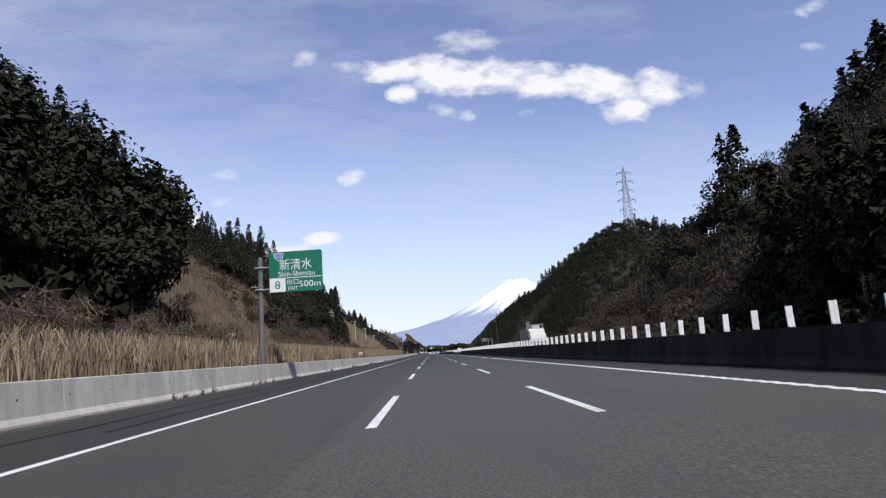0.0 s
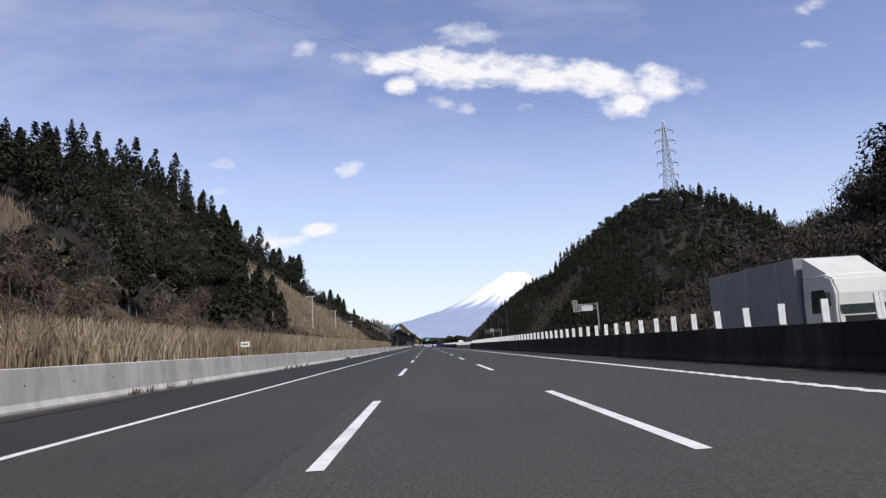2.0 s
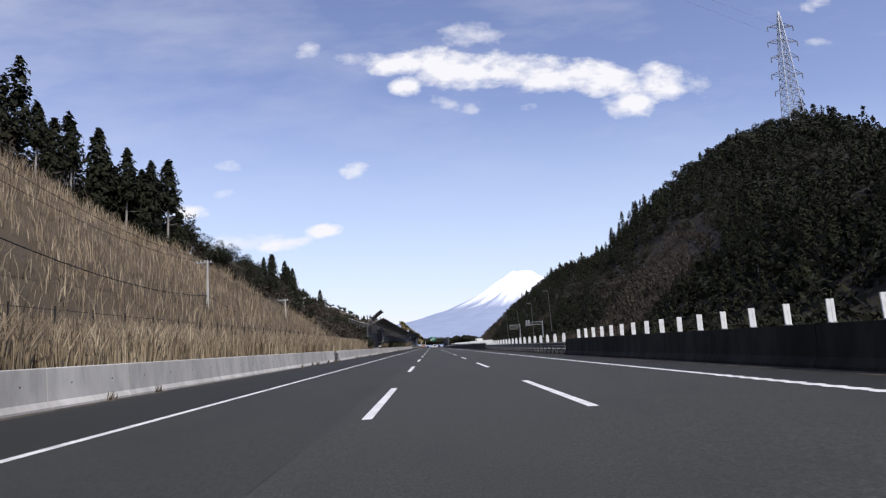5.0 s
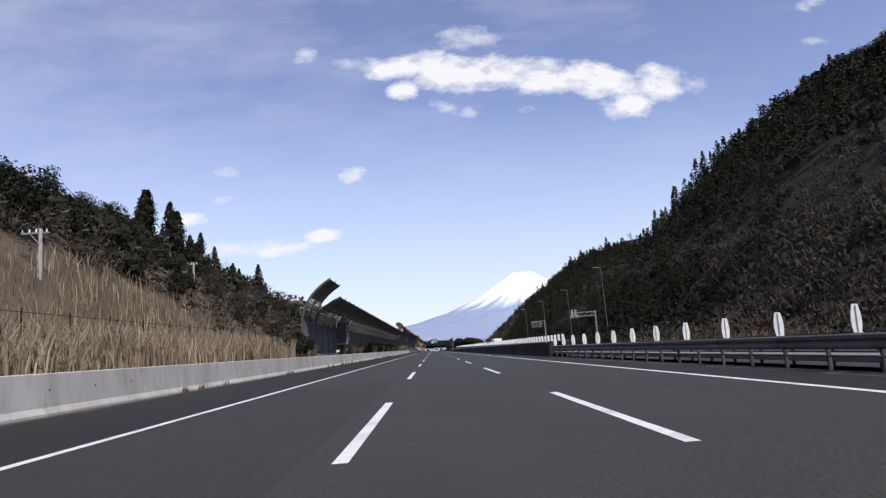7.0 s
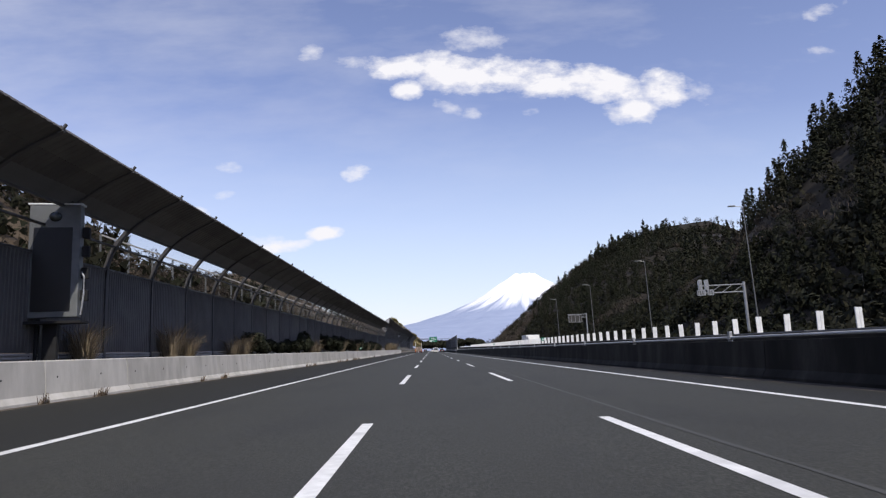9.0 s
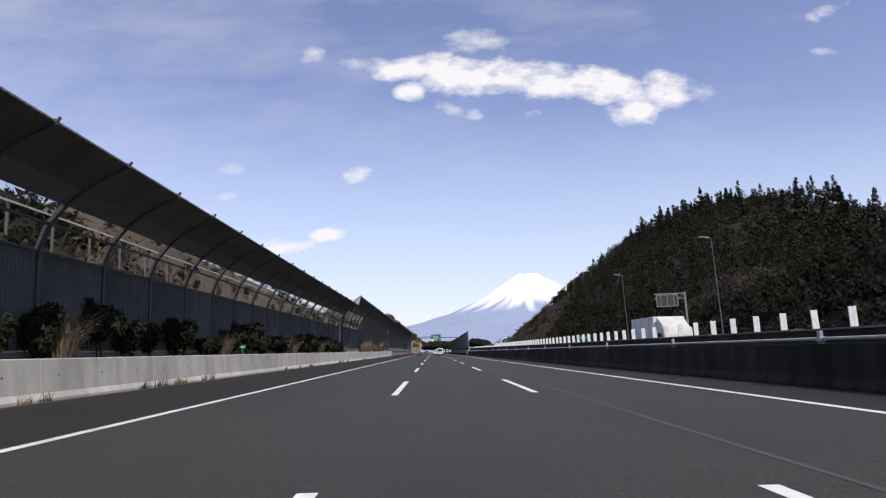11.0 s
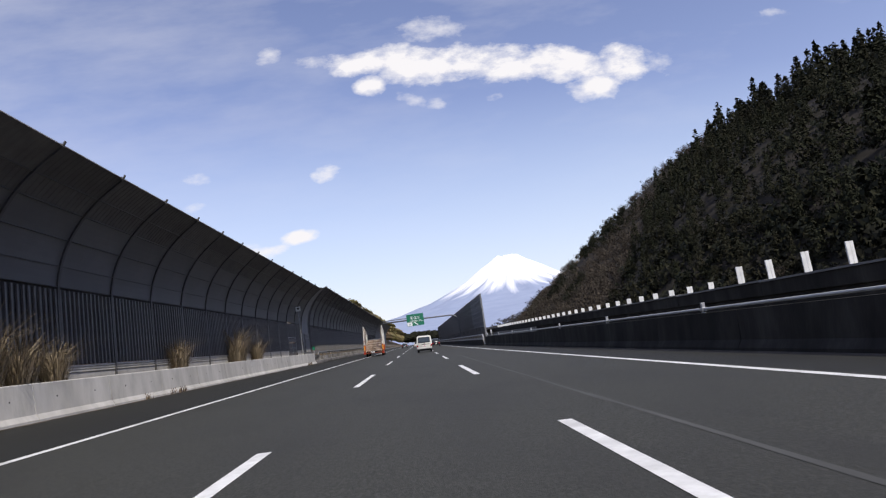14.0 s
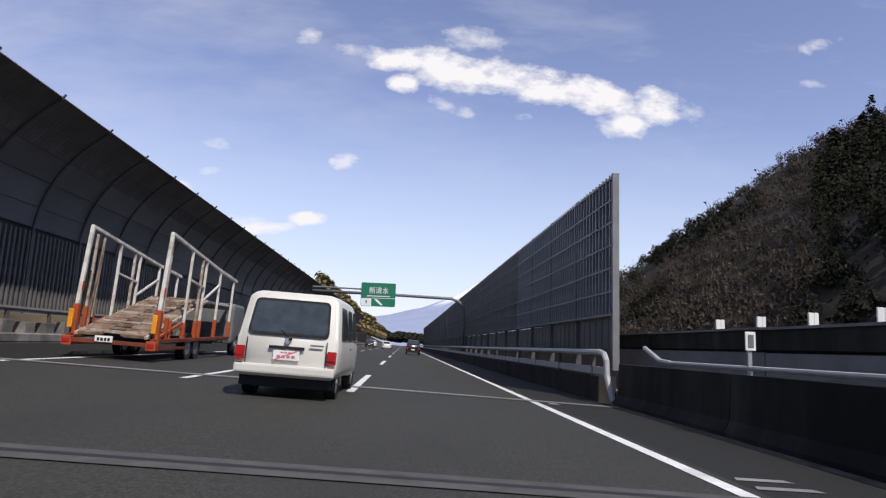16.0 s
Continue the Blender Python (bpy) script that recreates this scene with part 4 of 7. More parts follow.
def flat(bm, pts, thick):
    """A slab from a polygon of 3D points, thickened along its normal."""
    vs = [bm.verts.new(p) for p in pts]
    f = bm.faces.new(vs)
    bm.normal_update()
    r = bmesh.ops.extrude_face_region(bm, geom=[f])
    n = f.normal.copy()
    bmesh.ops.translate(bm, vec=n * thick, verts=[g for g in r["geom"] if isinstance(g, bmesh.types.BMVert)])


def rounded(c, r):
    """Polygon of a four-cornered panel (3D corners in order) with its corners rounded by r metres."""
    c = [Vector(p) for p in c]
    out = []
    for i in range(4):
        p, a, b = c[i], c[i - 1], c[(i + 1) % 4]
        da, db = (a - p).normalized() * r, (b - p).normalized() * r
        for k in range(4):
            t = k / 3
            out.append(p + da * (1 - t) ** 2 + db * t ** 2)
    return out


def text_mesh(name, body, size, mat, parent, m, width=None, label=""):
    """Lettering as a thin mesh, centred on the pose m, which faces along its -y."""
    cu = bpy.data.curves.new(name, "FONT")
    cu.body, cu.size, cu.extrude = body, size, 0.003
    cu.align_x, cu.align_y = "CENTER", "CENTER"
    ob = bpy.data.objects.new(name, cu)
    scene.collection.objects.link(ob)
    bpy.context.view_layer.update()
    me = bpy.data.meshes.new_from_object(ob.evaluated_get(bpy.context.evaluated_depsgraph_get()))
    scene.collection.objects.unlink(ob)
    bpy.data.objects.remove(ob)
    sx = 1.0
    if width and len(me.vertices):
        xs = [v.co.x for v in me.vertices]
        sx = width / (max(xs) - min(xs))
    me.materials.clear()
    me.materials.append(mat)
    o = shared(name, me, parent, m @ pose(0, 0, 0, 90) @ Matrix.Diagonal((sx, 1, 1, 1)), label)
    return o


def bars(parent, x0, x1, z0, z1, n, y, mat, name="lettering_bar"):
    """Plain bars in place of lettering."""
    w = (x1 - x0) / n
    for i in range(n):
        bm = bmesh.new()
        box(bm, x0 + w * (i + 0.14), x0 + w * (i + 0.86), y - 0.004, y, z0, z1)
        part(name, bm, mat, parent)


# ---------------------------------------------------------------- roadside sound barriers
def nb_curve(top, k=8, x0=-13.1, z0=4.2, x1=-10.3):
    a, b, c = Vector((x0, z0)), Vector((x0, z0 + 0.62 * (top - z0))), Vector((x1, top))
    return [tuple(a * (1 - t) ** 2 + b * 2 * t * (1 - t) + c * t * t) for t in [i / k for i in range(k + 1)]]


def strip_mesh(name, pts, length, mat, thick=0.05, ribs=0, depth=0.03):
    """A panel bent along pts (x, z) and length long in y; ribs: ridges across its length."""
    ys = [0.0, length]
    offs = [0.0, 0.0]
    if ribs:
        ys, offs = [], []
        for i in range(ribs):
            a = length * i / ribs
            w = length / ribs
            for f, o in ((0.0, 0), (0.42, 0), (0.5, depth), (0.92, depth)):
                ys.append(a + f * w)
                offs.append(o)
        ys.append(length)
        offs.append(0.0)
    n = len(pts)
    nor = []
    for i in range(n):
        d = Vector(pts[min(i + 1, n - 1)]) - Vector(pts[max(i - 1, 0)])
        nor.append(Vector((d.y, -d.x)).normalized())
    verts, faces = [], []
    for back in (0, 1):
        for y, o in zip(ys, offs):
            for p, q in zip(pts, nor):
                e = -thick if back else o
                verts.append((p[0] + q.x * e, y, p[1] + q.y * e))
    m = len(ys)
    for back in (0, 1):
        s = back * n * m
        for j in range(m - 1):
            for i in range(n - 1):
                f = (s + j * n + i, s + j * n + i + 1, s + (j + 1) * n + i + 1, s + (j + 1) * n + i)
                faces.append(f[::-1] if not back else f)
    h = n * m
    for i in range(n - 1):
        faces.append((i, i + 1, h + i + 1, h + i))
        e = (m - 1) * n
        faces.append((e + i, h + e + i, h + e + i + 1, e + i + 1))
    for j in range(m - 1):
        faces.append((j * n, h + j * n, h + (j + 1) * n, (j + 1) * n))
        e = n - 1
        faces.append((j * n + e, (j + 1) * n + e, h + (j + 1) * n + e, h + j * n + e))
    return raw_mesh(name, verts, faces, mat)


def post_mesh(top, z0=0.9):
    """A curved steel post that follows the barrier's profile."""
    pts = [(-13.1, z0)] + nb_curve(top)
    bm = bmesh.new()
    for y0, y1, d0, d1 in ((-0.07, 0.07, 0.05, 0.075), (-0.02, 0.02, -0.12, 0.06)):
        rings = []
        for i, p in enumerate(pts):
            d = Vector(pts[min(i + 1, len(pts) - 1)]) - Vector(pts[max(i - 1, 0)])
            q = Vector((d.y, -d.x)).normalized()
            rings.append([bm.verts.new((p[0] + q.x * e, y, p[1] + q.y * e)) for e, y in ((d0, y0), (d1, y0), (d1, y1), (d0, y1))])
        for a, b in zip(rings, rings[1:]):
            for k in range(4):
                bm.faces.new((a[k], a[(k + 1) % 4], b[(k + 1) % 4], b[k]))
        bm.faces.new(rings[-1])
    # stub above the edge
    p = pts[-1]
    rod(bm, (p[0] - 0.05, 0, p[1] - 0.05), (p[0] + 0.08, 0, p[1] + 0.14), 0.05, 0.05, 6)
    bmesh.ops.recalc_face_normals(bm, faces=bm.faces[:])
    me = bpy.data.meshes.new("post")
    bm.to_mesh(me)
    bm.free()
    me.materials.append(M_NB_FRAME)
    return me


def sound_barrier(y0, y1, top, windows, label, bay=4.0, foot=1.45, slats=(), foot_mat=M_CONCRETE, skip=()):
    """slats: first and last bay whose lower part is a row of upright slats; skip: bays that hold a door."""
    t = thing("sound_barrier", pose(0, 0, 0), label, "sound barrier", "sound barriers along the road")
    cv = nb_curve(top, 20)
    L = bay - 0.1
    low = strip_mesh("lower_panel", [(-13.1, foot)] + cv[0:3], L, M_NB_PANEL, 0.08, 22, 0.02)
    back = strip_mesh("backing_panel", [(-13.14, foot), (-13.14, cv[2][1])], L, M_NB_DARK, 0.05)
    bm = bmesh.new()
    box(bm, -13.12, -13.04, -0.055, 0.055, foot, 4.62, 0.008)
    slat = bpy.data.meshes.new("slat")
    bm.to_mesh(slat)
    bm.free()
    slat.materials.append(M_NB_SLAT)
    panes = [strip_mesh("pane", cv[2:8], L, M_NB_GLASS, 0.012), strip_mesh("pane", cv[7:12], L, M_NB_GLASS, 0.012)]
    inset = lambda a, b, d: [(x - d, z) for x, z in cv[a:b]]
    sheets = [strip_mesh("curved_panel", inset(a, b, 0.012 * (k % 2)), L, M_NB_SHEET if k < 3 else M_NB_PANEL, 0.06, 14 if k > 2 else 0, 0.015) for k, (a, b) in enumerate(((2, 6), (5, 10), (9, 14), (13, 17), (16, 21)))]
    ceil = [strip_mesh("top_panel", inset(a, b, d), L, mat, 0.07, ribs, 0.02) for a, b, d, ribs, mat in ((11, 15, 0.0, 0, M_NB_SHEET), (14, 18, 0.012, 14, M_NB_PANEL), (17, 21, 0.0, 14, M_NB_PANEL))]
    seam = []
    for k in (2, 5, 9, 13, 16):
        bm = bmesh.new()
        box(bm, cv[k][0] - 0.03, cv[k][0] + 0.035, 0, L, cv[k][1] - 0.018, cv[k][1] + 0.018)
        me = bpy.data.meshes.new("seam_bar")
        bm.to_mesh(me)
        bm.free()
        me.materials.append(M_NB_FRAME)
        seam.append(me)
    z0 = 0.0 if foot_mat is M_MIDWALL else 0.85
    boards = [(-13.08, z0), (-13.08, foot - 0.33)]
    for k in range(3):
        zb = foot - 0.33 + 0.1 * k
        boards += [(-13.1, zb + 0.01), (-13.1, zb + 0.03), (-13.05, zb + 0.04), (-13.05, zb + 0.1)]
    sill = strip_mesh("foot_panel", boards + [(-13.08, foot - 0.02)], L, foot_mat, 0.1)
    post = post_mesh(top)
    n = round((y1 - y0) / bay)
    for i in range(n + 1):
        y = y0 + i * bay
        dz = zr(-13, y)
        shared("post", post, t, pose(0, y, dz))
        if i == n:
            break
        at = pose(0, y + 0.05, dz)
        if i not in skip:
            if slats and slats[0] <= i < slats[1]:
                shared("backing_panel", back, t, at)
                m = int(bay / 0.33)
                for k in range(m):
                    shared("slat", slat, t, pose(0, y + bay * (k + 0.5) / m, dz))
            else:
                shared("lower_panel", low, t, at)
            shared("foot_panel", sill, t, at)
        clear = windows(y)
        for me in (panes if clear else sheets):
            shared("pane" if clear else "curved_panel", me, t, at)
        if clear:
            for me in ceil:
                shared("top_panel", me, t, at)
            for p in (cv[2], cv[7], cv[11]):
                bm = bmesh.new()
                box(bm, p[0] - 0.04, p[0] + 0.05, 0, L, p[1] - 0.035, p[1] + 0.035)
                part("glazing_bar", bm, M_NB_FRAME, t).matrix_basis = at
        else:
            for me in seam:
                shared("seam_bar", me, t, at)
    return t


sound_barrier(285.9, 292.5, 8.45, lambda y: True, "high dark grey curved sound barrier end with clear panes", bay=3.3)
sound_barrier(292.6, 438.1, 7.2, lambda y: True, "long dark grey curved sound barrier with two rows of clear panes", bay=4.0417)
second = sound_barrier(441, 527, 8.6, lambda y: y < 460, "dark grey curved sound barrier of slats with some clear panes", bay=4.3, foot=1.75, slats=(5, 20), skip=(18,))
sound_barrier(532, 660, 9.2, lambda y: False, "tall dark grey curved sound barrier of upright slats on the bridge", foot=1.2, slats=(0, 22), foot_mat=M_MIDWALL)


def barrier_door(y0, y1):
    """A double door in a bay of the barrier, with slats above it."""
    dz = zr(-13, y0)
    door = part("door", bmesh_box(-13.14, -13.08, y0 + 0.15, y1 - 0.15, 0.95, 2.5), M_NB_PANEL, second, "dark grey double service door")
    door.matrix_basis = pose(0, 0, dz)
    for a, b, z0, z1 in ((y0 + 0.1, y0 + 0.2, 0.9, 2.6), (y1 - 0.25, y1 - 0.1, 0.9, 2.6), (y0 + 2.0, y0 + 2.08, 0.95, 2.5), (y0 + 0.2, y1 - 0.25, 2.5, 2.58), (y0 + 0.2, y1 - 0.25, 1.42, 1.47)):
        part("door_frame", bmesh_box(-13.09, -13.03, a, b, z0 + dz, z1 + dz), M_NB_END, door)
    part("lintel_panel", bmesh_box(-13.2, -13.04, y0 + 0.08, y1 - 0.08, 2.62 + dz, 2.95 + dz), M_NB_PANEL, second)
    part("backing_panel", bmesh_box(-13.2, -13.14, y0 + 0.08, y1 - 0.08, 2.95 + dz, 4.15 + dz), M_NB_DARK, second)
    for k in range(13):
        y = y0 + (y1 - y0) * (k + 0.5) / 13
        part("slat", bmesh_box(-13.12, -13.04, y - 0.055, y + 0.055, 2.95 + dz, 4.6 + dz), M_NB_SLAT, second)


def bmesh_box(x0, x1, y0, y1, z0, z1, bevel=0.006):
    bm = bmesh.new()
    box(bm, x0, x1, y0, y1, z0, z1, bevel)
    return bm


barrier_door(441 + 18 * 4.3, 441 + 19 * 4.3)


def transition(y0, y1, top0, top1, grille=None):
    """The pale closing piece where a taller barrier begins."""
    t = thing("barrier_end_piece", pose(0, 0, 0), "mid-grey curved end piece between two sound barriers", "sound barrier")
    bm = bmesh.new()
    a = [(-13.15, 0.9), (-13.15, 2.5)] + nb_curve(top0, 10, x0=-13.15)
    b = [(-13.15, 0.9), (-13.15, 2.5)] + nb_curve(top1, 10, x0=-13.15)
    rings = []
    for k in range(5):
        f = k / 4
        y = y0 + (y1 - y0) * f
        rings.append([bm.verts.new((p[0] * (1 - f) + q[0] * f, y, p[1] * (1 - f) + q[1] * f + zr(-13, y))) for p, q in zip(a, b)])
    for p, q in zip(rings, rings[1:]):
        for i in range(len(a) - 1):
            bm.faces.new((p[i], q[i], q[i + 1], p[i + 1]))
    part("curved_panel", bm, M_NB_END, t, smooth=True)
    # thick pale rim at the taller end
    bm = bmesh.new()
    pts = [Vector((p[0], y1, p[1] + zr(-13, y1))) for p in b]
    pipe(bm, pts, 0.12, 8)
    part("rim", bm, M_NB_SLAT, t)
    bm = bmesh.new()
    pts = [Vector((p[0] + 0.18, y1 + 0.1, p[1] + zr(-13, y1))) for p in b]
    pipe(bm, pts, 0.05, 6)
    part("rim_seal", bm, M_NB_FRAME, t)
    if grille:
        g0, g1, z0, z1 = grille
        dz = zr(-13, g0)
        part("backing_panel", bmesh_box(-13.13, -13.08, g0, g1, z0 + dz, z1 + dz), M_NB_DARK, t)
        for k in range(7):
            y = g0 + (g1 - g0) * k / 6
            part("upright_bar", bmesh_box(-13.08, -13.0, y - 0.09, y + 0.09, z0 + dz, z1 + dz), M_NB_END, t)
        for k in range(5):
            z = z0 + (z1 - z0) * k / 4 + dz
            part("cross_bar", bmesh_box(-13.075, -12.985, g0 - 0.09, g1 + 0.09, z - 0.05, z + 0.05), M_NB_END, t)
        part("foot_panel", bmesh_box(-13.2, -13.02, y0, y1, -0.1 + dz, z0 - 0.1 + dz), M_MIDWALL, t)


transition(438, 441, 7.2, 8.6)
transition(527, 532, 8.6, 9.2, (528.6, 531.2, 1.45, 3.6))


def far_barrier():
    """The barrier beyond the bridge, in long lengths."""
    t = thing("sound_barrier", pose(0, 0, 0), "distant dark grey curved sound barrier", "sound barrier", "sound barriers along the road")
    bm = bmesh.new()
    sweep(bm, [(-13.1, 0.9)] + nb_curve(9.2), steps(660, 730, 10), closed=False)
    part("curved_panel", bm, M_NB_PANEL, t)


far_barrier()


# ---------------------------------------------------------------- median
def board_mesh(w, h, leaf=False):
    bm = bmesh.new()
    if leaf:
        pts = []
        for i in range(15):
            a = i / 14
            pts.append((w * (0.55 + 0.45 * math.sin(math.pi * (0.15 + a * 0.85))), a * h))
        prof = [(x / 2, z) for x, z in pts] + [(-x / 2, z) for x, z in pts[::-1]]
        flat(bm, [(x, 0, z) for x, z in prof], 0.03)
        box(bm, -0.012, 0.012, -0.045, 0.015, 0, h * 0.96)
    else:
        box(bm, -w / 2, -0.012, -0.02, 0.02, 0.0, h, 0.008)
        box(bm, 0.012, w / 2, -0.02, 0.02, 0.0, h, 0.008)
        box(bm, -0.016, 0.016, -0.012, 0.012, -0.02, h * 0.97)
    bmesh.ops.recalc_face_normals(bm, faces=bm.faces[:])
    me = bpy.data.meshes.new("board")
    bm.to_mesh(me)
    bm.free()
    me.materials.append(M_WHITE_POST)
    return me


def foot_mesh():
    bm = bmesh.new()
    box(bm, -0.09, 0.09, -0.07, 0.07, 0, 0.03, 0.006)
    me = bpy.data.meshes.new("foot_plate")
    bm.to_mesh(me)
    bm.free()
    me.materials.append(M_GALV)
    return me


FOOT = foot_mesh()


def board_row(x, y0, y1, gap, zfun, me, label):
    rs = random.Random(int(y0))
    y = y0
    while y < y1:
        z = zfun(y) + zr(x, y)
        t = thing("glare_board", pose(x, y, z, rs.uniform(-1.5, 1.5), rs.uniform(-1.5, 1.5), rs.uniform(-9, 9)), label, "glare board", "glare boards along the median")
        shared("foot_plate", FOOT, t)
        shared("board", me, t, pose(0, 0, 0.03))
        y += gap


TALL, LEAF, SHORT = board_mesh(0.2, 0.56), board_mesh(0.27, 0.66, True), board_mesh(0.2, 0.26)
board_row(9.05, -2, 204, 1.95, lambda y: 1.1, TALL, "upright white plastic glare board on the median wall")
board_row(9.1, 208, 276, 3.4, lambda y: 0.86, LEAF, "leaf-shaped white glare board above the median guard rail")


def back_top(y):
    return float(np.interp(y, [277, 300, 415, 520, 600], [1.2, 1.28, 1.6, 2.0, 2.2]))


board_row(10.35, 279, 470, 1.72, back_top, TALL, "upright white plastic glare board on the rear median wall")
board_row(10.35, 472, 532, 1.72, back_top, SHORT, "short white glare board on the rear median wall")


def rear_wall():
    t = thing("rear_median_wall", pose(0, 0, 0), "dark rear median wall that rises along the road", "wall", kind="structure")
    ys = steps(277, 660, 6)
    for a, b in zip(ys, ys[1:]):
        bm = bmesh.new()
        rings = []
        for y in (a + 0.01, b - 0.01):
            h = back_top(y)
            lo = h - 0.42
            rings.append([bm.verts.new((x, y, z + zr(10.35, y))) for x, z in ((10.22, -0.1), (10.22, lo), (10.14, lo + 0.03), (10.14, h), (10.5, h), (10.5, -0.1))])
        for i in range(6):
            j = (i + 1) % 6
            bm.faces.new((rings[0][i], rings[0][j], rings[1][j], rings[1][i]))
        bm.faces.new(rings[0][::-1])
        bm.faces.new(rings[1])
        bmesh.ops.recalc_face_normals(bm, faces=bm.faces[:])
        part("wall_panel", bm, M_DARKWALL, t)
        if a > 500:
            part("lower_facing", bmesh_box(10.17, 10.215, a + 0.02, b - 0.02, 0.3 + zr(10.2, a), back_top(a) - 0.45 + zr(10.2, a)), M_MIDWALL, t)
        bm = bmesh.new()
        sweep(bm, [(10.1, back_top((a + b) / 2)), (10.52, back_top((a + b) / 2)), (10.52, back_top((a + b) / 2) + 0.05), (10.1, back_top((a + b) / 2) + 0.05)], [a + 0.01, b - 0.01], tilt=False)
        part("coping", bm, M_MIDWALL, t)


rear_wall()
gap_fill = bmesh.new()
sweep(gap_fill, [(9.05, 0.35), (10.3, 0.35), (10.3, 0.2), (9.05, 0.2)], steps(-30, 660, 10))
tagged(part("median_strip", gap_fill, M_MIDWALL), "grey concrete strip between the median walls", "median", kind="structure")


def pipe_rail(x, y0, y1, z, every, end_drop=False):
    t = thing("pipe_rail", pose(0, 0, 0), "pale galvanised pipe rail on brackets above the median wall", "rail")
    for a, b in zip(steps(y0, y1, every), steps(y0, y1, every)[1:]):
        bm = bmesh.new()
        pipe(bm, [(x, y, z + zr(x, y)) for y in steps(a, b - 0.06, 5)], 0.042, 8)
        part("pipe", bm, M_PIPE, t)
        bm = bmesh.new()
        box(bm, x - 0.05, x + 0.05, a - 0.06, a + 0.06, 1.08 + zr(x, a), z + 0.2 + zr(x, a), 0.01)
        box(bm, x - 0.07, x + 0.07, a - 0.1, a + 0.1, z - 0.06 + zr(x, a), z + 0.05 + zr(x, a), 0.01)
        part("bracket", bm, M_GALV, t)
    if end_drop:
        bm = bmesh.new()
        pipe(bm, [(x, y1 - 0.1, z + zr(x, y1)), (x, y1 + 0.5, z + 0.03 + zr(x, y1)), (x - 0.02, y1 + 1.4, z + 0.32 + zr(x, y1))], 0.055, 8)
        part("bent_end", bm, M_PIPE, t)


pipe_rail(WALL_X + 0.17, 279, 530, 1.22, 10.2, True)


def guard_rail(x, y0, y1, face, label):
    """A steel beam rail on posts; face: the side it is seen from, -1 or 1."""
    t = thing("guard_rail", pose(0, 0, 0), label, "guard rail")
    w = [(0, 0.52), (0.05, 0.56), (0.05, 0.62), (0.0, 0.67), (0.0, 0.71), (0.05, 0.76), (0.05, 0.84), (0, 0.88)]
    prof = [(x + face * a, z) for a, z in w] + [(x + face * (a - 0.012), z) for a, z in w[::-1]]
    for a, b in zip(steps(y0, y1, 4), steps(y0, y1, 4)[1:]):
        bm = bmesh.new()
        sweep(bm, prof, [a, b + 0.04], tilt=False)
        part("beam", bm, M_RAIL, t)
        bm = bmesh.new()
        pipe(bm, [(x - face * 0.02, a, 0.36 + zr(x, a)), (x - face * 0.02, b, 0.36 + zr(x, b))], 0.03, 6)
        part("lower_pipe", bm, M_RAIL, t)
        for y in (a, (a + b) / 2):
            bm = bmesh.new()
            rod(bm, (x - face * 0.1, y, zr(x, y) - 0.1), (x - face * 0.1, y, zr(x, y) + 0.86), 0.06, 0.06, 8)
            part("post", bm, M_RAIL, t)
    return t


M_RAIL = material("weathered rail steel", [(0.085, 0.083, 0.08), (0.14, 0.137, 0.13)], 0.6, 0.3, scale=2, big=((0.06, 0.052, 0.045), 0.8, 0.7))
guard_rail(8.8, 206.3, 276.7, -1, "grey steel beam guard rail on posts in the median gap")
guard_rail(10.3, 206.3, 276.7, 1, "grey steel beam guard rail of the opposite carriageway")
bm = bmesh.new()
box(bm, 0, 0.45, -0.25, 0.25, 0, 1.12, 0.04)
tagged(part("rail_end_block", bm, M_DARKWALL), "dark concrete end block of the median wall", "end block").location = (WALL_X, 277.2, zr(9, 277) - 0.02)


def barrier_gate():
    t = thing("barrier_gate", pose(0, 0, 0), "grey-green steel gate pieces in the barrier's gap", "gate")
    for z in (0.35, 0.62, 0.9):
        bm = bmesh.new()
        box(bm, BAR_X - 0.2, BAR_X - 0.05, 233.5, 237.1, z - 0.08, z + 0.08, 0.03)
        part("beam", bm, M_GREY_BOX, t)
    for y in (233.9, 235.3, 236.7):
        bm = bmesh.new()
        box(bm, BAR_X - 0.36, BAR_X - 0.18, y - 0.08, y + 0.08, 0, 1.05, 0.02)
        part("post", bm, M_GREY_BOX, t)
    t.location.z = zr(BAR_X, 235)


barrier_gate()


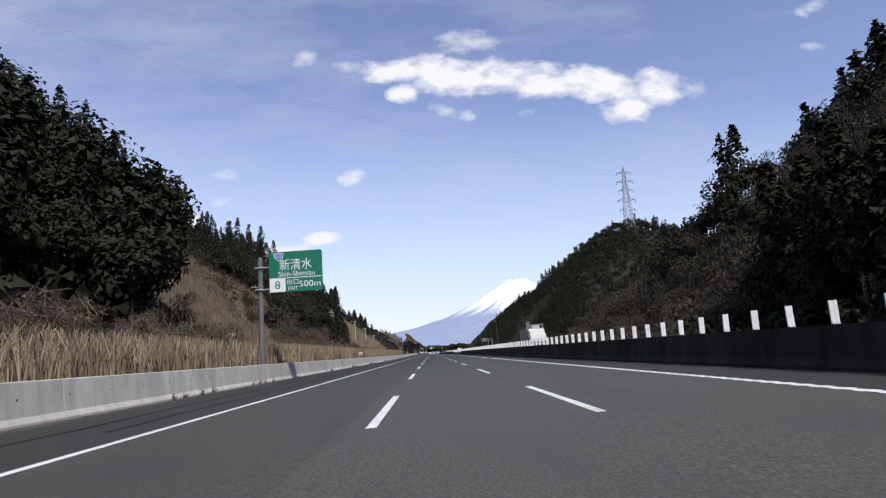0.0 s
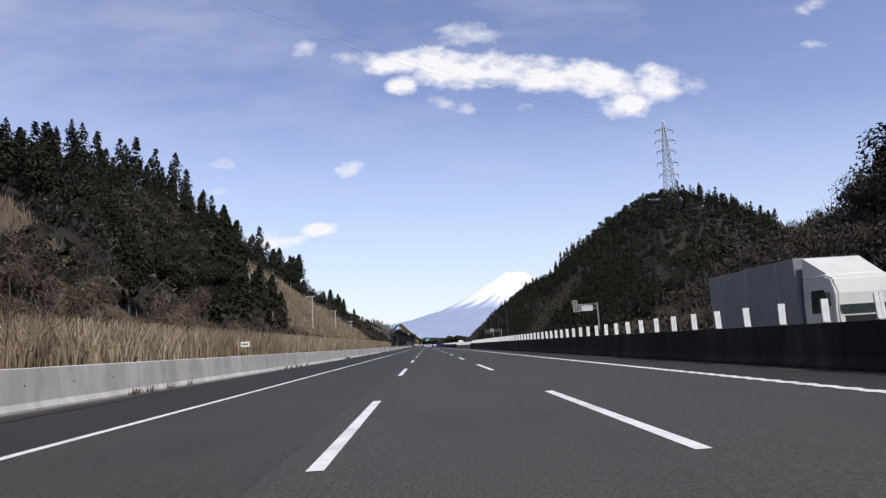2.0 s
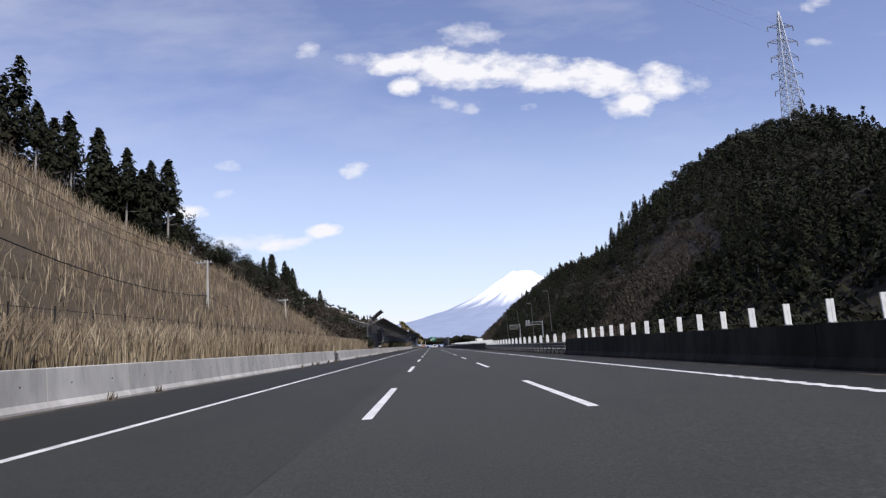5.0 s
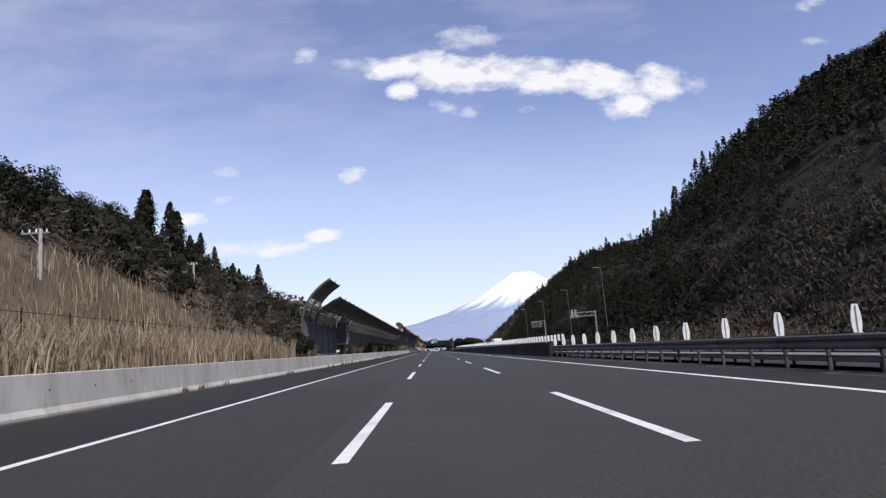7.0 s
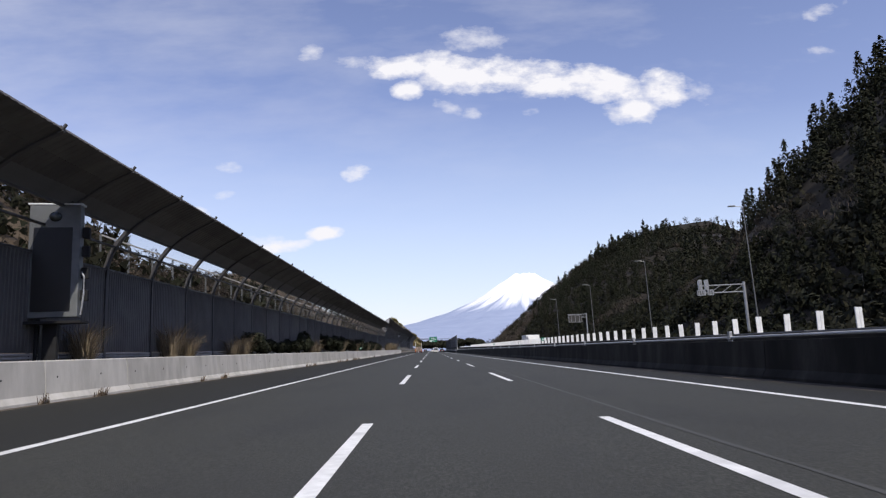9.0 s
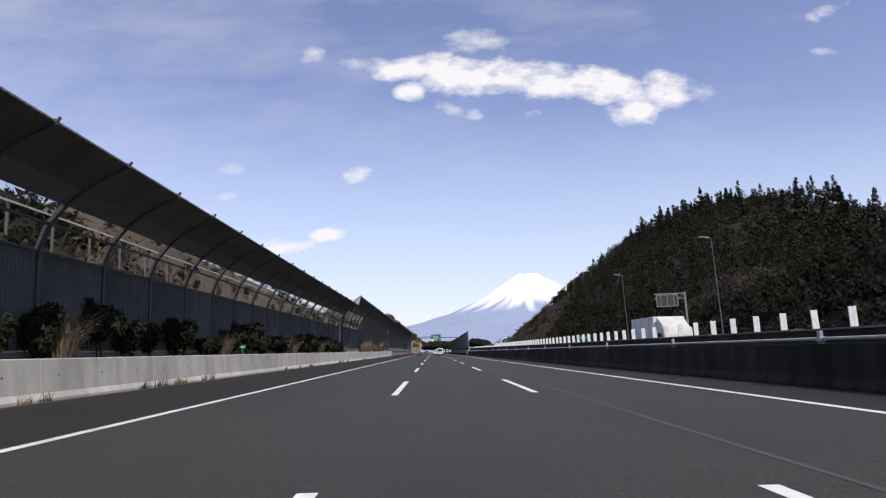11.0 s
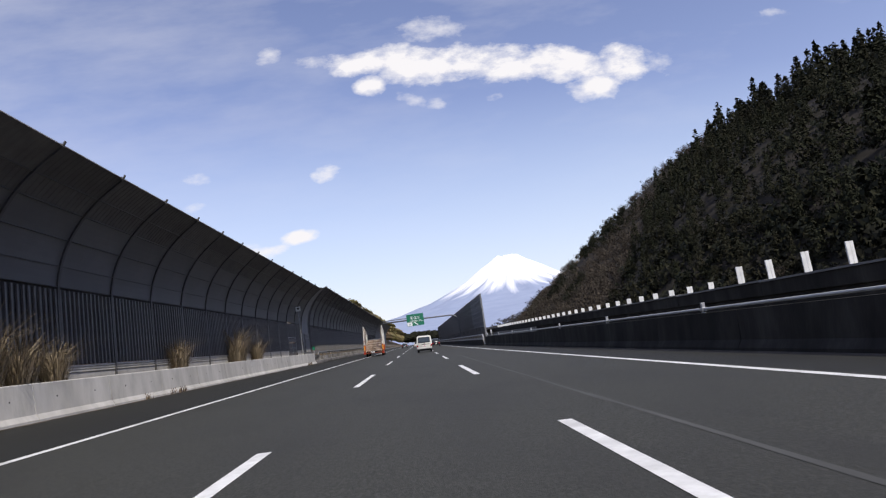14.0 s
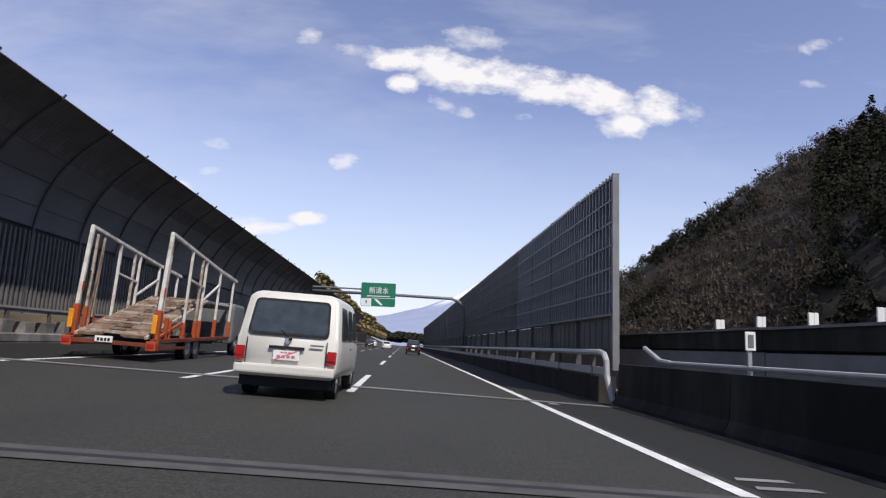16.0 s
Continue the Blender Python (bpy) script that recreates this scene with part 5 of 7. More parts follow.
# ---------------------------------------------------------------- bridge at the end
def median_sound_wall():
    t = thing("median_sound_wall", pose(0, 0, 0), "tall dark grey median sound wall of barred panels", "sound wall")
    H = 6.7
    lo = strip_mesh("lower_panel", [(9.1, 1.5), (9.1, 2.4)], 3.9, M_NB_PANEL, -0.08, 6)
    hi = strip_mesh("upper_panel", [(9.1, 2.43), (9.1, H)], 3.9, M_NB_PANEL, -0.08)
    bm = bmesh.new()
    box(bm, 9.0, 9.08, -0.05, 0.05, 2.45, H, 0.006)
    slat = bpy.data.meshes.new("slat")
    bm.to_mesh(slat)
    bm.free()
    slat.materials.append(M_NB_BAR)
    slat_dull = slat.copy()
    slat_dull.materials[0] = M_NB_SLAT
    for i in range(46):
        y = 534.2 + 4 * i
        dz = zr(9, y)
        part("post", bmesh_box(9.0, 9.2, y - 0.06, y + 0.06, dz + 0.9, dz + H + 0.01, 0.01), M_NB_FRAME if i else M_NB_BAR, t)
        at = pose(0, y + 0.05, dz)
        shared("lower_panel", lo, t, at)
        shared("upper_panel", hi, t, at)
        if i < 18:
            for k in range(11):
                shared("slat", slat if i < 4 else slat_dull, t, pose(0, y + 0.25 + 0.35 * k, dz))
            for k in range(7):
                z = 2.5 + 0.68 * k
                part("cross_bar", bmesh_box(8.985, 9.06, y, y + 3.95, dz + z - 0.03, dz + z + 0.03, 0.004), M_NB_BAR if i < 4 else M_NB_PANEL, t)


M_NB_BAR = material("pale blue-grey steel bar", [(0.17, 0.175, 0.18), (0.23, 0.235, 0.24)], 0.5, 0.2, scale=2)
median_sound_wall()


def bridge_parapets():
    # along the median: kerb wall, two pale rails, dark posts
    t = thing("bridge_parapet", pose(0, 0, 0), "dark bridge parapet with pale rails along the median", "parapet")
    x, zt, y0 = 8.55, 1.38, 534.0
    bm = bmesh.new()
    sweep(bm, [(x, 0), (x + 0.5, 0), (x + 0.5, 0.72), (x, 0.72)], steps(y0, 800, 8), tilt=False)
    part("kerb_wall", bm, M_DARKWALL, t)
    pts = [(x, y, zt + zr(x, y)) for y in steps(y0 - 0.2, 780, 6)]
    z = zr(x, y0)
    pts = [(x + 0.1, y0 - 0.95, 0.1 + z), (x, y0 - 0.75, 0.75 + z), (x, y0 - 0.7, zt - 0.22 + z), (x, y0 - 0.5, zt - 0.05 + z)] + pts
    bm = bmesh.new()
    pipe(bm, pts, 0.085, 8)
    part("pipe", bm, M_PIPE, t)
    bm = bmesh.new()
    sweep(bm, [(x - 0.04, 0.78), (x + 0.06, 0.78), (x + 0.06, 0.98), (x - 0.04, 0.98)], steps(y0 - 0.6, 780, 8), tilt=False)
    part("flat_rail", bm, M_PIPE, t)
    for y in steps(y0 + 0.5, 700, 4.0)[:40]:
        part("post", bmesh_box(x - 0.05, x + 0.05, y - 0.05, y + 0.05, 0.7 + zr(x, y), zt + zr(x, y), 0.01), M_NB_FRAME, t)
    # along the shoulder: pale pipe over a row of concrete blocks
    t = thing("bridge_parapet", pose(0, 0, 0), "weathered bridge parapet of concrete blocks under a pipe rail", "parapet")
    x, zt, y0 = -12.15, 1.3, 531.6
    bm = bmesh.new()
    sweep(bm, [(x - 0.75, 0), (x + 0.25, 0), (x + 0.25, 0.3), (x + 0.15, 0.36), (x - 0.75, 0.36)], steps(528, 800, 8), tilt=False)
    part("kerb", bm, M_BLOCK, t)
    z = zr(x, y0)
    pts = [(x, y0 - 0.25, 0.36 + z), (x, y0 - 0.25, zt - 0.3 + z), (x, y0 - 0.12, zt - 0.08 + z), (x, y0 + 0.15, zt + z)] + [(x, y, zt + zr(x, y)) for y in steps(y0 + 0.6, 780, 6)]
    bm = bmesh.new()
    pipe(bm, pts, 0.09, 8)
    part("pipe", bm, M_NB_SLAT, t)
    for k, y in enumerate(steps(y0 + 0.9, 700, 1.5)[:70]):
        h = 0.82 + 0.05 * math.sin(k * 2.3)
        part("block", bmesh_box(x - 0.35, x + 0.1, y - 0.36, y + 0.36, 0.3 + zr(x, y), h + zr(x, y), 0.03), M_BLOCK, t)
        if k % 2 == 0:
            part("post", bmesh_box(x - 0.06, x + 0.05, y - 0.07, y + 0.07, h - 0.05 + zr(x, y), zt + zr(x, y), 0.01), M_NB_FRAME, t)
    # steel crash rail between the concrete barrier and the bridge
    t = thing("crash_rail", pose(0, 0, zr(-12, 528)), "short dark steel crash rail on stub posts by the barrier end", "guard rail")
    part("rail_beam", bmesh_box(-12.3, -11.95, 526.3, 531.0, 0.72, 0.98, 0.04), M_NB_FRAME, t)
    for y in (526.7, 527.7, 528.6, 529.6, 530.5):
        part("stub_post", bmesh_box(-12.25, -12.0, y - 0.14, y + 0.14, -0.02, 0.74, 0.03), M_NB_SLAT if y > 528 else M_BLOCK, t)
    part("reflector_plate", bmesh_box(-12.0, -11.93, 526.35, 526.75, 0.7, 1.12, 0.01), M_SIGN_WHITE, t, "white reflector plate")
    part("base_kerb", bmesh_box(-12.5, -11.55, 526.1, 531.3, -0.06, 0.1, 0.02), M_BLOCK, t)
    t = thing("marker_plate", pose(-12.6, 531.3, 1.0 + zr(-12.6, 531)), "small green marker plate on a thin post", "marker")
    part("post", bmesh_box(-0.03, 0.03, -0.03, 0.03, -0.95, 0.75), M_GALV, t)
    part("plate", bmesh_box(-0.14, 0.14, -0.05, -0.03, 0.6, 1.05), M_GREEN_SIGN, t)


M_BLOCK = material("stained bridge concrete", [(0.1, 0.094, 0.086), (0.19, 0.18, 0.165), (0.27, 0.255, 0.235)], 0.95, scale=1.1, bump=0.3, bump_scale=14, big=((0.07, 0.065, 0.058), 0.6, 0.8), random=0.2)
bridge_parapets()
deck_edge = bmesh.new()
sweep(deck_edge, [(-13.4, 0.02), (-11.9, 0.02), (-11.9, -0.4), (-13.4, -0.4)], steps(526, 860, 8), tilt=False)
tagged(part("bridge_deck", deck_edge, M_BLOCK), "stained concrete edge of the bridge deck", "bridge deck", kind="structure")


def kilometre_plate():
    y = 401.5
    t = thing("kilometre_plate", pose(10.45, y, zr(10.4, y)), "green plate with white digits on the rear median wall", "sign")
    part("post", bmesh_box(-0.03, 0.03, -0.03, 0.03, 1.3, 2.2), M_GALV, t)
    plate = part("plate", bmesh_box(-0.38, 0.38, -0.05, -0.03, 1.78, 2.06, 0.004), M_GREEN_SIGN, t)
    text_mesh("digits", "10", 0.24, M_SIGN_WHITE, plate, pose(-0.19, -0.054, 1.92), 0.28)


kilometre_plate()


def upper_road_rail():
    """A pale rail along a lane above the cutting, seen through the panes."""
    t = thing("lane_rail", pose(0, 0, 0), "pale rail along a lane above the cutting", "rail")
    bm = bmesh.new()
    sweep(bm, [(-22.0, 9.12), (-21.94, 9.12), (-21.94, 9.22), (-22.0, 9.22)], steps(330, 437, 6), tilt=False)
    part("beam", bm, M_CREAM, t)
    for y in steps(330, 437, 4):
        part("post", bmesh_box(-22.12, -22.0, y - 0.05, y + 0.05, land(-22, y) - 0.3, 9.25 + zr(-22, y)), M_GREY_BOX, t)


upper_road_rail()


M_PATCH_PALE = material("pale joint steel", [(0.2, 0.2, 0.195), (0.3, 0.3, 0.29)], 0.7, scale=3, big=((0.12, 0.12, 0.115), 1, 0.6))


def expansion_joints():
    for y, seal in ((521.6, True), (532.3, False)):
        t = thing("expansion_joint", pose(0, y, 0), "weathered bridge expansion joint with a dark seal across the lanes", "expansion joint", kind="structure")
        for d0, d1, z, mat, nm in ((-0.3, -0.06, 0.012, M_PATCH, "mortar_strip"), (0.06, 0.26, 0.012, M_PATCH if seal else M_PATCH_PALE, "mortar_strip"), (-0.06, 0.06, 0.014, M_SEAL if seal else M_PATCH_PALE, "seal")):
            bm = bmesh.new()
            vs = []
            xs = steps(-11.6, 8.6, 2)
            for x in xs:
                vs.append((bm.verts.new((x, d0, z + zr(x, y + d0))), bm.verts.new((x, d1, z + zr(x, y + d1)))))
            for p, q in zip(vs, vs[1:]):
                bm.faces.new((p[0], q[0], q[1], p[1]))
            part(nm, bm, mat, t)


expansion_joints()


def joint_marks():
    """Scraps of pale paint and mortar on the shoulder by the joints."""
    for x0, x1, y0, y1 in ((6.62, 6.9, 531.6, 532.2), (6.62, 7.3, 522.75, 522.95), (6.6, 7.35, 522.3, 522.5)):
        bm = bmesh.new()
        pts = [(x0, y0), (x1, y0 + 0.05), (x1 - 0.06, y1), (x0 + 0.05, y1 - 0.04)]
        bm.faces.new([bm.verts.new((x, y, zr(x, y) + 0.009)) for x, y in pts])
        part("paint_scrap", bm, M_PATCH_PALE, road)


joint_marks()


def delineator(x, y):
    t = thing("delineator", pose(x, y, zr(x, y)), "small framed white reflector plate on the median wall's rail", "reflector")
    part("post", bmesh_box(-0.035, 0.035, 0.0, 0.05, 1.1, 1.6, 0.006), M_GALV, t)
    p = part("frame", bmesh_box(-0.09, 0.09, -0.03, 0.0, 1.52, 1.84, 0.008), M_SIGN_WHITE, t)
    part("reflector", bmesh_box(-0.05, 0.05, -0.04, -0.03, 1.57, 1.79, 0.004), M_GREY_BOX, p)


delineator(8.92, 526.6)


# ---------------------------------------------------------------- signs and boards
def exit_sign():
    t = thing("exit_sign", pose(-12.9, 47.0, zr(-12.9, 47) + 0.8), "green motorway exit sign with white lettering on a grey post", "road sign")
    bm = bmesh.new()
    rod(bm, (0, 0, -0.4), (0, 0, 8.05), 0.19, 0.17, 18)
    rod(bm, (0, 0, 8.05), (0, 0, 8.15), 0.17, 0.1, 18)
    part("post", bm, M_POLE, t, smooth=False)
    for z in (7.35, 5.75):
        bm = bmesh.new()
        rod(bm, (-0.35, -0.22, z), (1.3, -0.22, z), 0.06, 0.06, 8)
        box(bm, -0.26, 0.26, -0.26, 0.22, z - 0.05, z + 0.05, 0.01)
        part("bracket", bm, M_GALV, t)
    W, H = 4.05, 3.15
    turn = pose(0.76, -0.42, 5.46, 0, 0, -2) @ Matrix.Diagonal((0.955, 1, 0.935, 1))
    panel = part("panel", (lambda b: (flat(b, rounded([(0, 0, 0), (0, 0, H), (W, 0, H), (W, 0, 0)], 0.14), 0.04), b)[1])(bmesh.new()), M_GREEN_SIGN, t, "green sign panel")
    panel.matrix_basis = turn

    def slab(name, x0, x1, z0, z1, mat, y=-0.004):
        bm = bmesh.new()
        flat(bm, rounded([(x0, y, z0), (x0, y, z1), (x1, y, z1), (x1, y, z0)], 0.03), -0.004)
        bmesh.ops.recalc_face_normals(bm, faces=bm.faces[:])
        o = part(name, bm, mat, panel)
        return o
    slab("divider", 0.0, W - 0.08, 1.05, 1.11, M_SIGN_WHITE, -0.045)
    slab("number_field", 0.02, 1.22, 0.03, 1.04, M_SIGN_WHITE, -0.045)
    yy = -0.055
    text_mesh("lettering", "新清水", 0.95, M_SIGN_WHITE, panel, pose(2.02, yy, 2.05), 2.45)
    text_mesh("lettering", "Shin-Shimizu", 0.56, M_SIGN_WHITE, panel, pose(2.08, yy, 1.38), 2.75)
    text_mesh("lettering", "8", 0.85, M_GREEN_SIGN, panel, pose(0.62, yy, 0.53), 0.4)
    text_mesh("lettering", "出口", 0.46, M_SIGN_WHITE, panel, pose(1.78, yy, 0.72), 0.86)
    text_mesh("lettering", "EXIT", 0.4, M_SIGN_WHITE, panel, pose(1.78, yy, 0.25), 0.74)
    text_mesh("lettering", "500m", 0.66, M_SIGN_WHITE, panel, pose(3.08, yy, 0.53), 1.62)
    # route shield
    bm = bmesh.new()
    sh = [(-0.36, 0.22), (0, 0.28), (0.36, 0.22), (0.3, -0.06), (0, -0.34), (-0.3, -0.06)]
    flat(bm, [(0.74 + a * 1.08, -0.045, 2.78 + b * 1.08) for a, b in sh], 0.004)
    bmesh.ops.recalc_face_normals(bm, faces=bm.faces[:])
    part("shield_rim", bm, M_SIGN_WHITE, panel)
    bm = bmesh.new()
    flat(bm, [(0.74 + a * 0.92, -0.051, 2.78 + b * 0.92) for a, b in sh], 0.004)
    bmesh.ops.recalc_face_normals(bm, faces=bm.faces[:])
    part("shield", bm, M_BLUE_SIGN, panel)
    text_mesh("lettering", "52", 0.4, M_SIGN_WHITE, panel, pose(0.74, -0.058, 2.8), 0.4)


exit_sign()


def roadside_cabinet(x, y):
    z = land(x, y)
    t = thing("roadside_cabinet", pose(x, y, z - 0.05), "pair of white roadside equipment cabinets in the grass", "cabinet")
    for dx, w, h in ((0, 1.6, 1.5), (1.66, 0.8, 1.62)):
        bm = bmesh.new()
        box(bm, dx, dx + w, 0, 0.5, 0, h, 0.02)
        b = part("body", bm, M_WHITE_POST, t)
        bm = bmesh.new()
        box(bm, dx - 0.04, dx + w + 0.04, -0.05, 0.55, h, h + 0.05, 0.01)
        part("lid", bm, M_GREY_BOX, b)
        bm = bmesh.new()
        box(bm, dx + 0.05, dx + w - 0.05, -0.012, 0.0, 0.12, h - 0.1, 0.004)
        part("door", bm, M_SIGN_WHITE, b)


roadside_cabinet(-19.4, 54.0)


def gantry_sign():
    y = 580.0
    t = thing("gantry_sign", pose(0, y, zr(0, y)), "green exit sign on a curved grey cantilever arm", "road sign")
    bm = bmesh.new()
    pts = [(8.9, 0, 0.3), (8.9, 0, 4.2), (8.75, 0, 4.95), (8.35, 0, 5.45), (7.6, 0, 5.72), (2, 0, 5.85), (-6.2, 0, 5.95)]
    pipe(bm, pts, 0.15, 10)
    part("arm", bm, M_POLE, t, smooth=True)
    bm = bmesh.new()
    pipe(bm, [(-6.2, 0, 6.35), (-1.2, 0, 6.3)], 0.08, 8)
    part("upper_arm", bm, M_POLE, t)
    bm = bmesh.new()
    flat(bm, rounded([(-1.4, -0.25, 4.62), (-1.4, -0.25, 6.95), (2.0, -0.25, 6.95), (2.0, -0.25, 4.62)], 0.14), 0.04)
    bmesh.ops.recalc_face_normals(bm, faces=bm.faces[:])
    p = part("panel", bm, M_GREEN_SIGN, t, "green sign panel")
    text_mesh("lettering", "新清水", 0.72, M_SIGN_WHITE, p, pose(0.35, -0.31, 6.15), 1.9)
    for nm, x0, x1, z0, z1, m in (("number_field", -1.36, -0.35, 4.66, 5.4, M_SIGN_WHITE), ("divider", -0.3, 1.92, 5.42, 5.47, M_SIGN_WHITE), ("lettering_bar", -0.8, 1.5, 5.6, 5.68, M_SIGN_WHITE)):
        bm = bmesh.new()
        box(bm, x0, x1, -0.305, -0.298, z0, z1)
        part(nm, bm, m, p)
    bm = bmesh.new()
    flat(bm, [(-0.1, -0.3, 5.3), (0.2, -0.3, 5.35), (0.75, -0.3, 4.85), (0.6, -0.3, 4.72), (0.1, -0.3, 5.15)], 0.006)
    bmesh.ops.recalc_face_normals(bm, faces=bm.faces[:])
    part("arrow", bm, M_SIGN_WHITE, p)
    text_mesh("lettering", "8", 0.5, M_GREEN_SIGN, p, pose(-0.85, -0.315, 5.03))


gantry_sign()


def sign_back(x, y, top, arm, label, boxes):
    """A cantilever sign of the opposite carriageway, seen from behind."""
    t = thing("cantilever_sign", pose(x, y, zr(35, y)), label, "road sign", "signs of the opposite carriageway")
    bm = bmesh.new()
    rod(bm, (0, 0, -1.0), (0, 0, top), 0.17, 0.15, 10)
    part("post", bm, M_GALV, t)
    bm = bmesh.new()
    for z in (top - 0.25, top - 1.05):
        rod(bm, (0, 0, z), (-arm, 0, z), 0.07, 0.07, 6)
    for i in range(4):
        rod(bm, (-arm * i / 4, 0, top - 0.25), (-arm * (i + 1) / 4, 0, top - 1.05), 0.035, 0.035, 5)
    part("arm", bm, M_GALV, t)
    for x0, x1, z0, z1, m in boxes:
        bm = bmesh.new()
        box(bm, x0, x1, -0.1, 0.08, z0, z1, 0.02)
        p = part("panel_back", bm, m, t)
        for a0, a1, b0, b1 in ((x0, x1, z1 - 0.08, z1), (x0, x1, z0, z0 + 0.08), (x0, x0 + 0.08, z0, z1), (x1 - 0.08, x1, z0, z1)):
            part("frame", bmesh_box(a0, a1, -0.14, -0.1, b0, b1), M_GALV, p)
        bm = bmesh.new()
        for k in range(3):
            xa = x0 + (x1 - x0) * (0.2 + 0.3 * k)
            box(bm, xa - 0.03, xa + 0.03, -0.16, -0.1, z0 + 0.05, z1 - 0.05)
        part("stiffener", bm, M_GALV, p)


sign_back(31.3, 183.5, 7.3, 4.6, "grey cantilever sign seen from behind with a small upper box", [(-4.6, -3.1, 5.7, 6.9, M_GREY_BOX), (-3.0, -0.9, 5.8, 6.9, M_WHITE_POST), (-4.7, -3.7, 7.0, 7.9, M_GREY_BOX)])
sign_back(33.3, 357.0, 7.6, 5.0, "grey cantilever lane signal seen from behind", [(-5.0, -4.6, 6.9, 8.0, M_WHITE_POST), (-4.3, -3.9, 6.9, 8.0, M_WHITE_POST), (-5.2, -4.3, 6.3, 6.9, M_GREY_BOX), (-4.1, -3.4, 6.3, 6.9, M_GREY_BOX)])
sign_back(40.0, 456.0, 10.0, 5.0, "grey framed cantilever sign seen from behind", [(-4.7, -1.2, 7.7, 9.6, M_NB_DARK)])


def lamp_post(x, y, h):
    t = thing("street_lamp", pose(x, y, land(x, y) - 0.2), "slender grey street lamp beside the opposite carriageway", "street lamp", "street lamps by the opposite carriageway")
    bm = bmesh.new()
    rod(bm, (0, 0, 0), (-0.25, 0, h), 0.09, 0.045, 8)
    part("post", bm, M_POLE, t)
    bm = bmesh.new()
    pipe(bm, [(-0.25, 0, h - 0.1), (-0.5, 0, h + 0.1), (-1.3, 0, h + 0.2)], 0.045, 6)
    part("arm", bm, M_GALV, t)
    bm = bmesh.new()
    box(bm, -2.0, -1.2, -0.17, 0.17, h + 0.12, h + 0.28, 0.05)
    part("head", bm, M_GREY_BOX, t)


for y in (362, 398, 437, 478):
    lamp_post(37.0, y, 15.0)


def display_board():
    y = 308.3
    x = -12.42
    t = thing("display_board", pose(x, y, zr(x, y), 0, 0, 11), "tall unlit black display board in a grey housing on a post", "display board")
    t.scale = (1.16, 0.7, 1.0)
    bm = bmesh.new()
    box(bm, -0.66, 0.6, -0.05, 0.5, 2.5, 6.05, 0.03)
    h = part("housing", bm, M_GREY_BOX, t)
    bm = bmesh.new()
    box(bm, -0.54, 0.42, -0.075, -0.055, 2.68, 5.32, 0.008)
    part("screen", bm, M_SCREEN, h)
    bm = bmesh.new()
    bmesh.ops.create_uvsphere(bm, u_segments=14, v_segments=8, radius=0.16, matrix=pose(-0.02, -0.08, 5.66))
    part("lens", bm, M_CAR_GLASS, h, smooth=True)
    bm = bmesh.new()
    box(bm, -0.7, 0.64, -0.08, 0.53, 6.05, 6.1, 0.01)
    part("cap", bm, M_SIGN_WHITE, h)
    bm = bmesh.new()
    box(bm, -0.66, 0.75, -0.35, 0.8, 2.3, 2.38, 0.01)
    part("platform", bm, M_BLACK, t)
    bm = bmesh.new()
    box(bm, -0.25, 0.1, 0.1, 0.46, 0.3, 2.32, 0.01)
    part("post", bm, M_BLACK, t)
    for xx in (-0.6, -0.42):
        bm = bmesh.new()
        rod(bm, (xx, 0.2, 0.3), (xx, 0.2, 2.32), 0.05, 0.05, 6)
        part("leg", bm, M_BLACK, t)
    for zz in (3.0, 3.7, 4.4, 5.0):
        bm = bmesh.new()
        box(bm, 0.62, 0.8, 0.15, 0.4, zz, zz + 0.35, 0.02)
        part("side_box", bm, M_BLACK, t)
    bm = bmesh.new()
    pipe(bm, [(0.68, -0.02, 2.55), (0.74, -0.04, 3.2), (0.74, -0.04, 3.75), (0.66, -0.02, 3.9)], 0.025, 6)
    part("cable", bm, M_GALV, t)
    bm = bmesh.new()
    rod(bm, (0.3, 0.2, 6.05), (0.3, 0.2, 6.6), 0.05, 0.04, 6)
    part("antenna", bm, M_BLACK, t)


display_board()


def marker(x, y, z, w, h, mat, label):
    t = thing("marker_plate", pose(x, y, z + zr(x, y)), label, "marker plate")
    bm = bmesh.new()
    rod(bm, (0, 0, -0.35), (0, 0, 0.0), 0.02, 0.02, 6)
    part("stem", bm, M_GALV, t)
    bm = bmesh.new()
    box(bm, -w / 2, w / 2, -0.015, 0.015, 0, h, 0.006)
    p = part("plate", bm, mat, t)
    bars(p, -w * 0.35, w * 0.35, h * 0.35, h * 0.65, 4, -0.016, M_SIGN_WHITE if mat is M_GREEN_SIGN else M_BLACK)


marker(-11.95, 300.5, 1.5, 0.42, 0.26, M_SIGN_WHITE, "small white marker plate on the barrier")
marker(-12.15, 105.6, 1.75, 0.55, 0.32, M_SIGN_WHITE, "small white marker plate behind the barrier")
marker(-11.95, 391.5, 1.5, 0.42, 0.26, M_GREEN_SIGN, "small green marker plate on the barrier")
marker(10.3, 352, 1.75, 0.5, 0.3, M_GREEN_SIGN, "small green marker plate on the rear median wall")


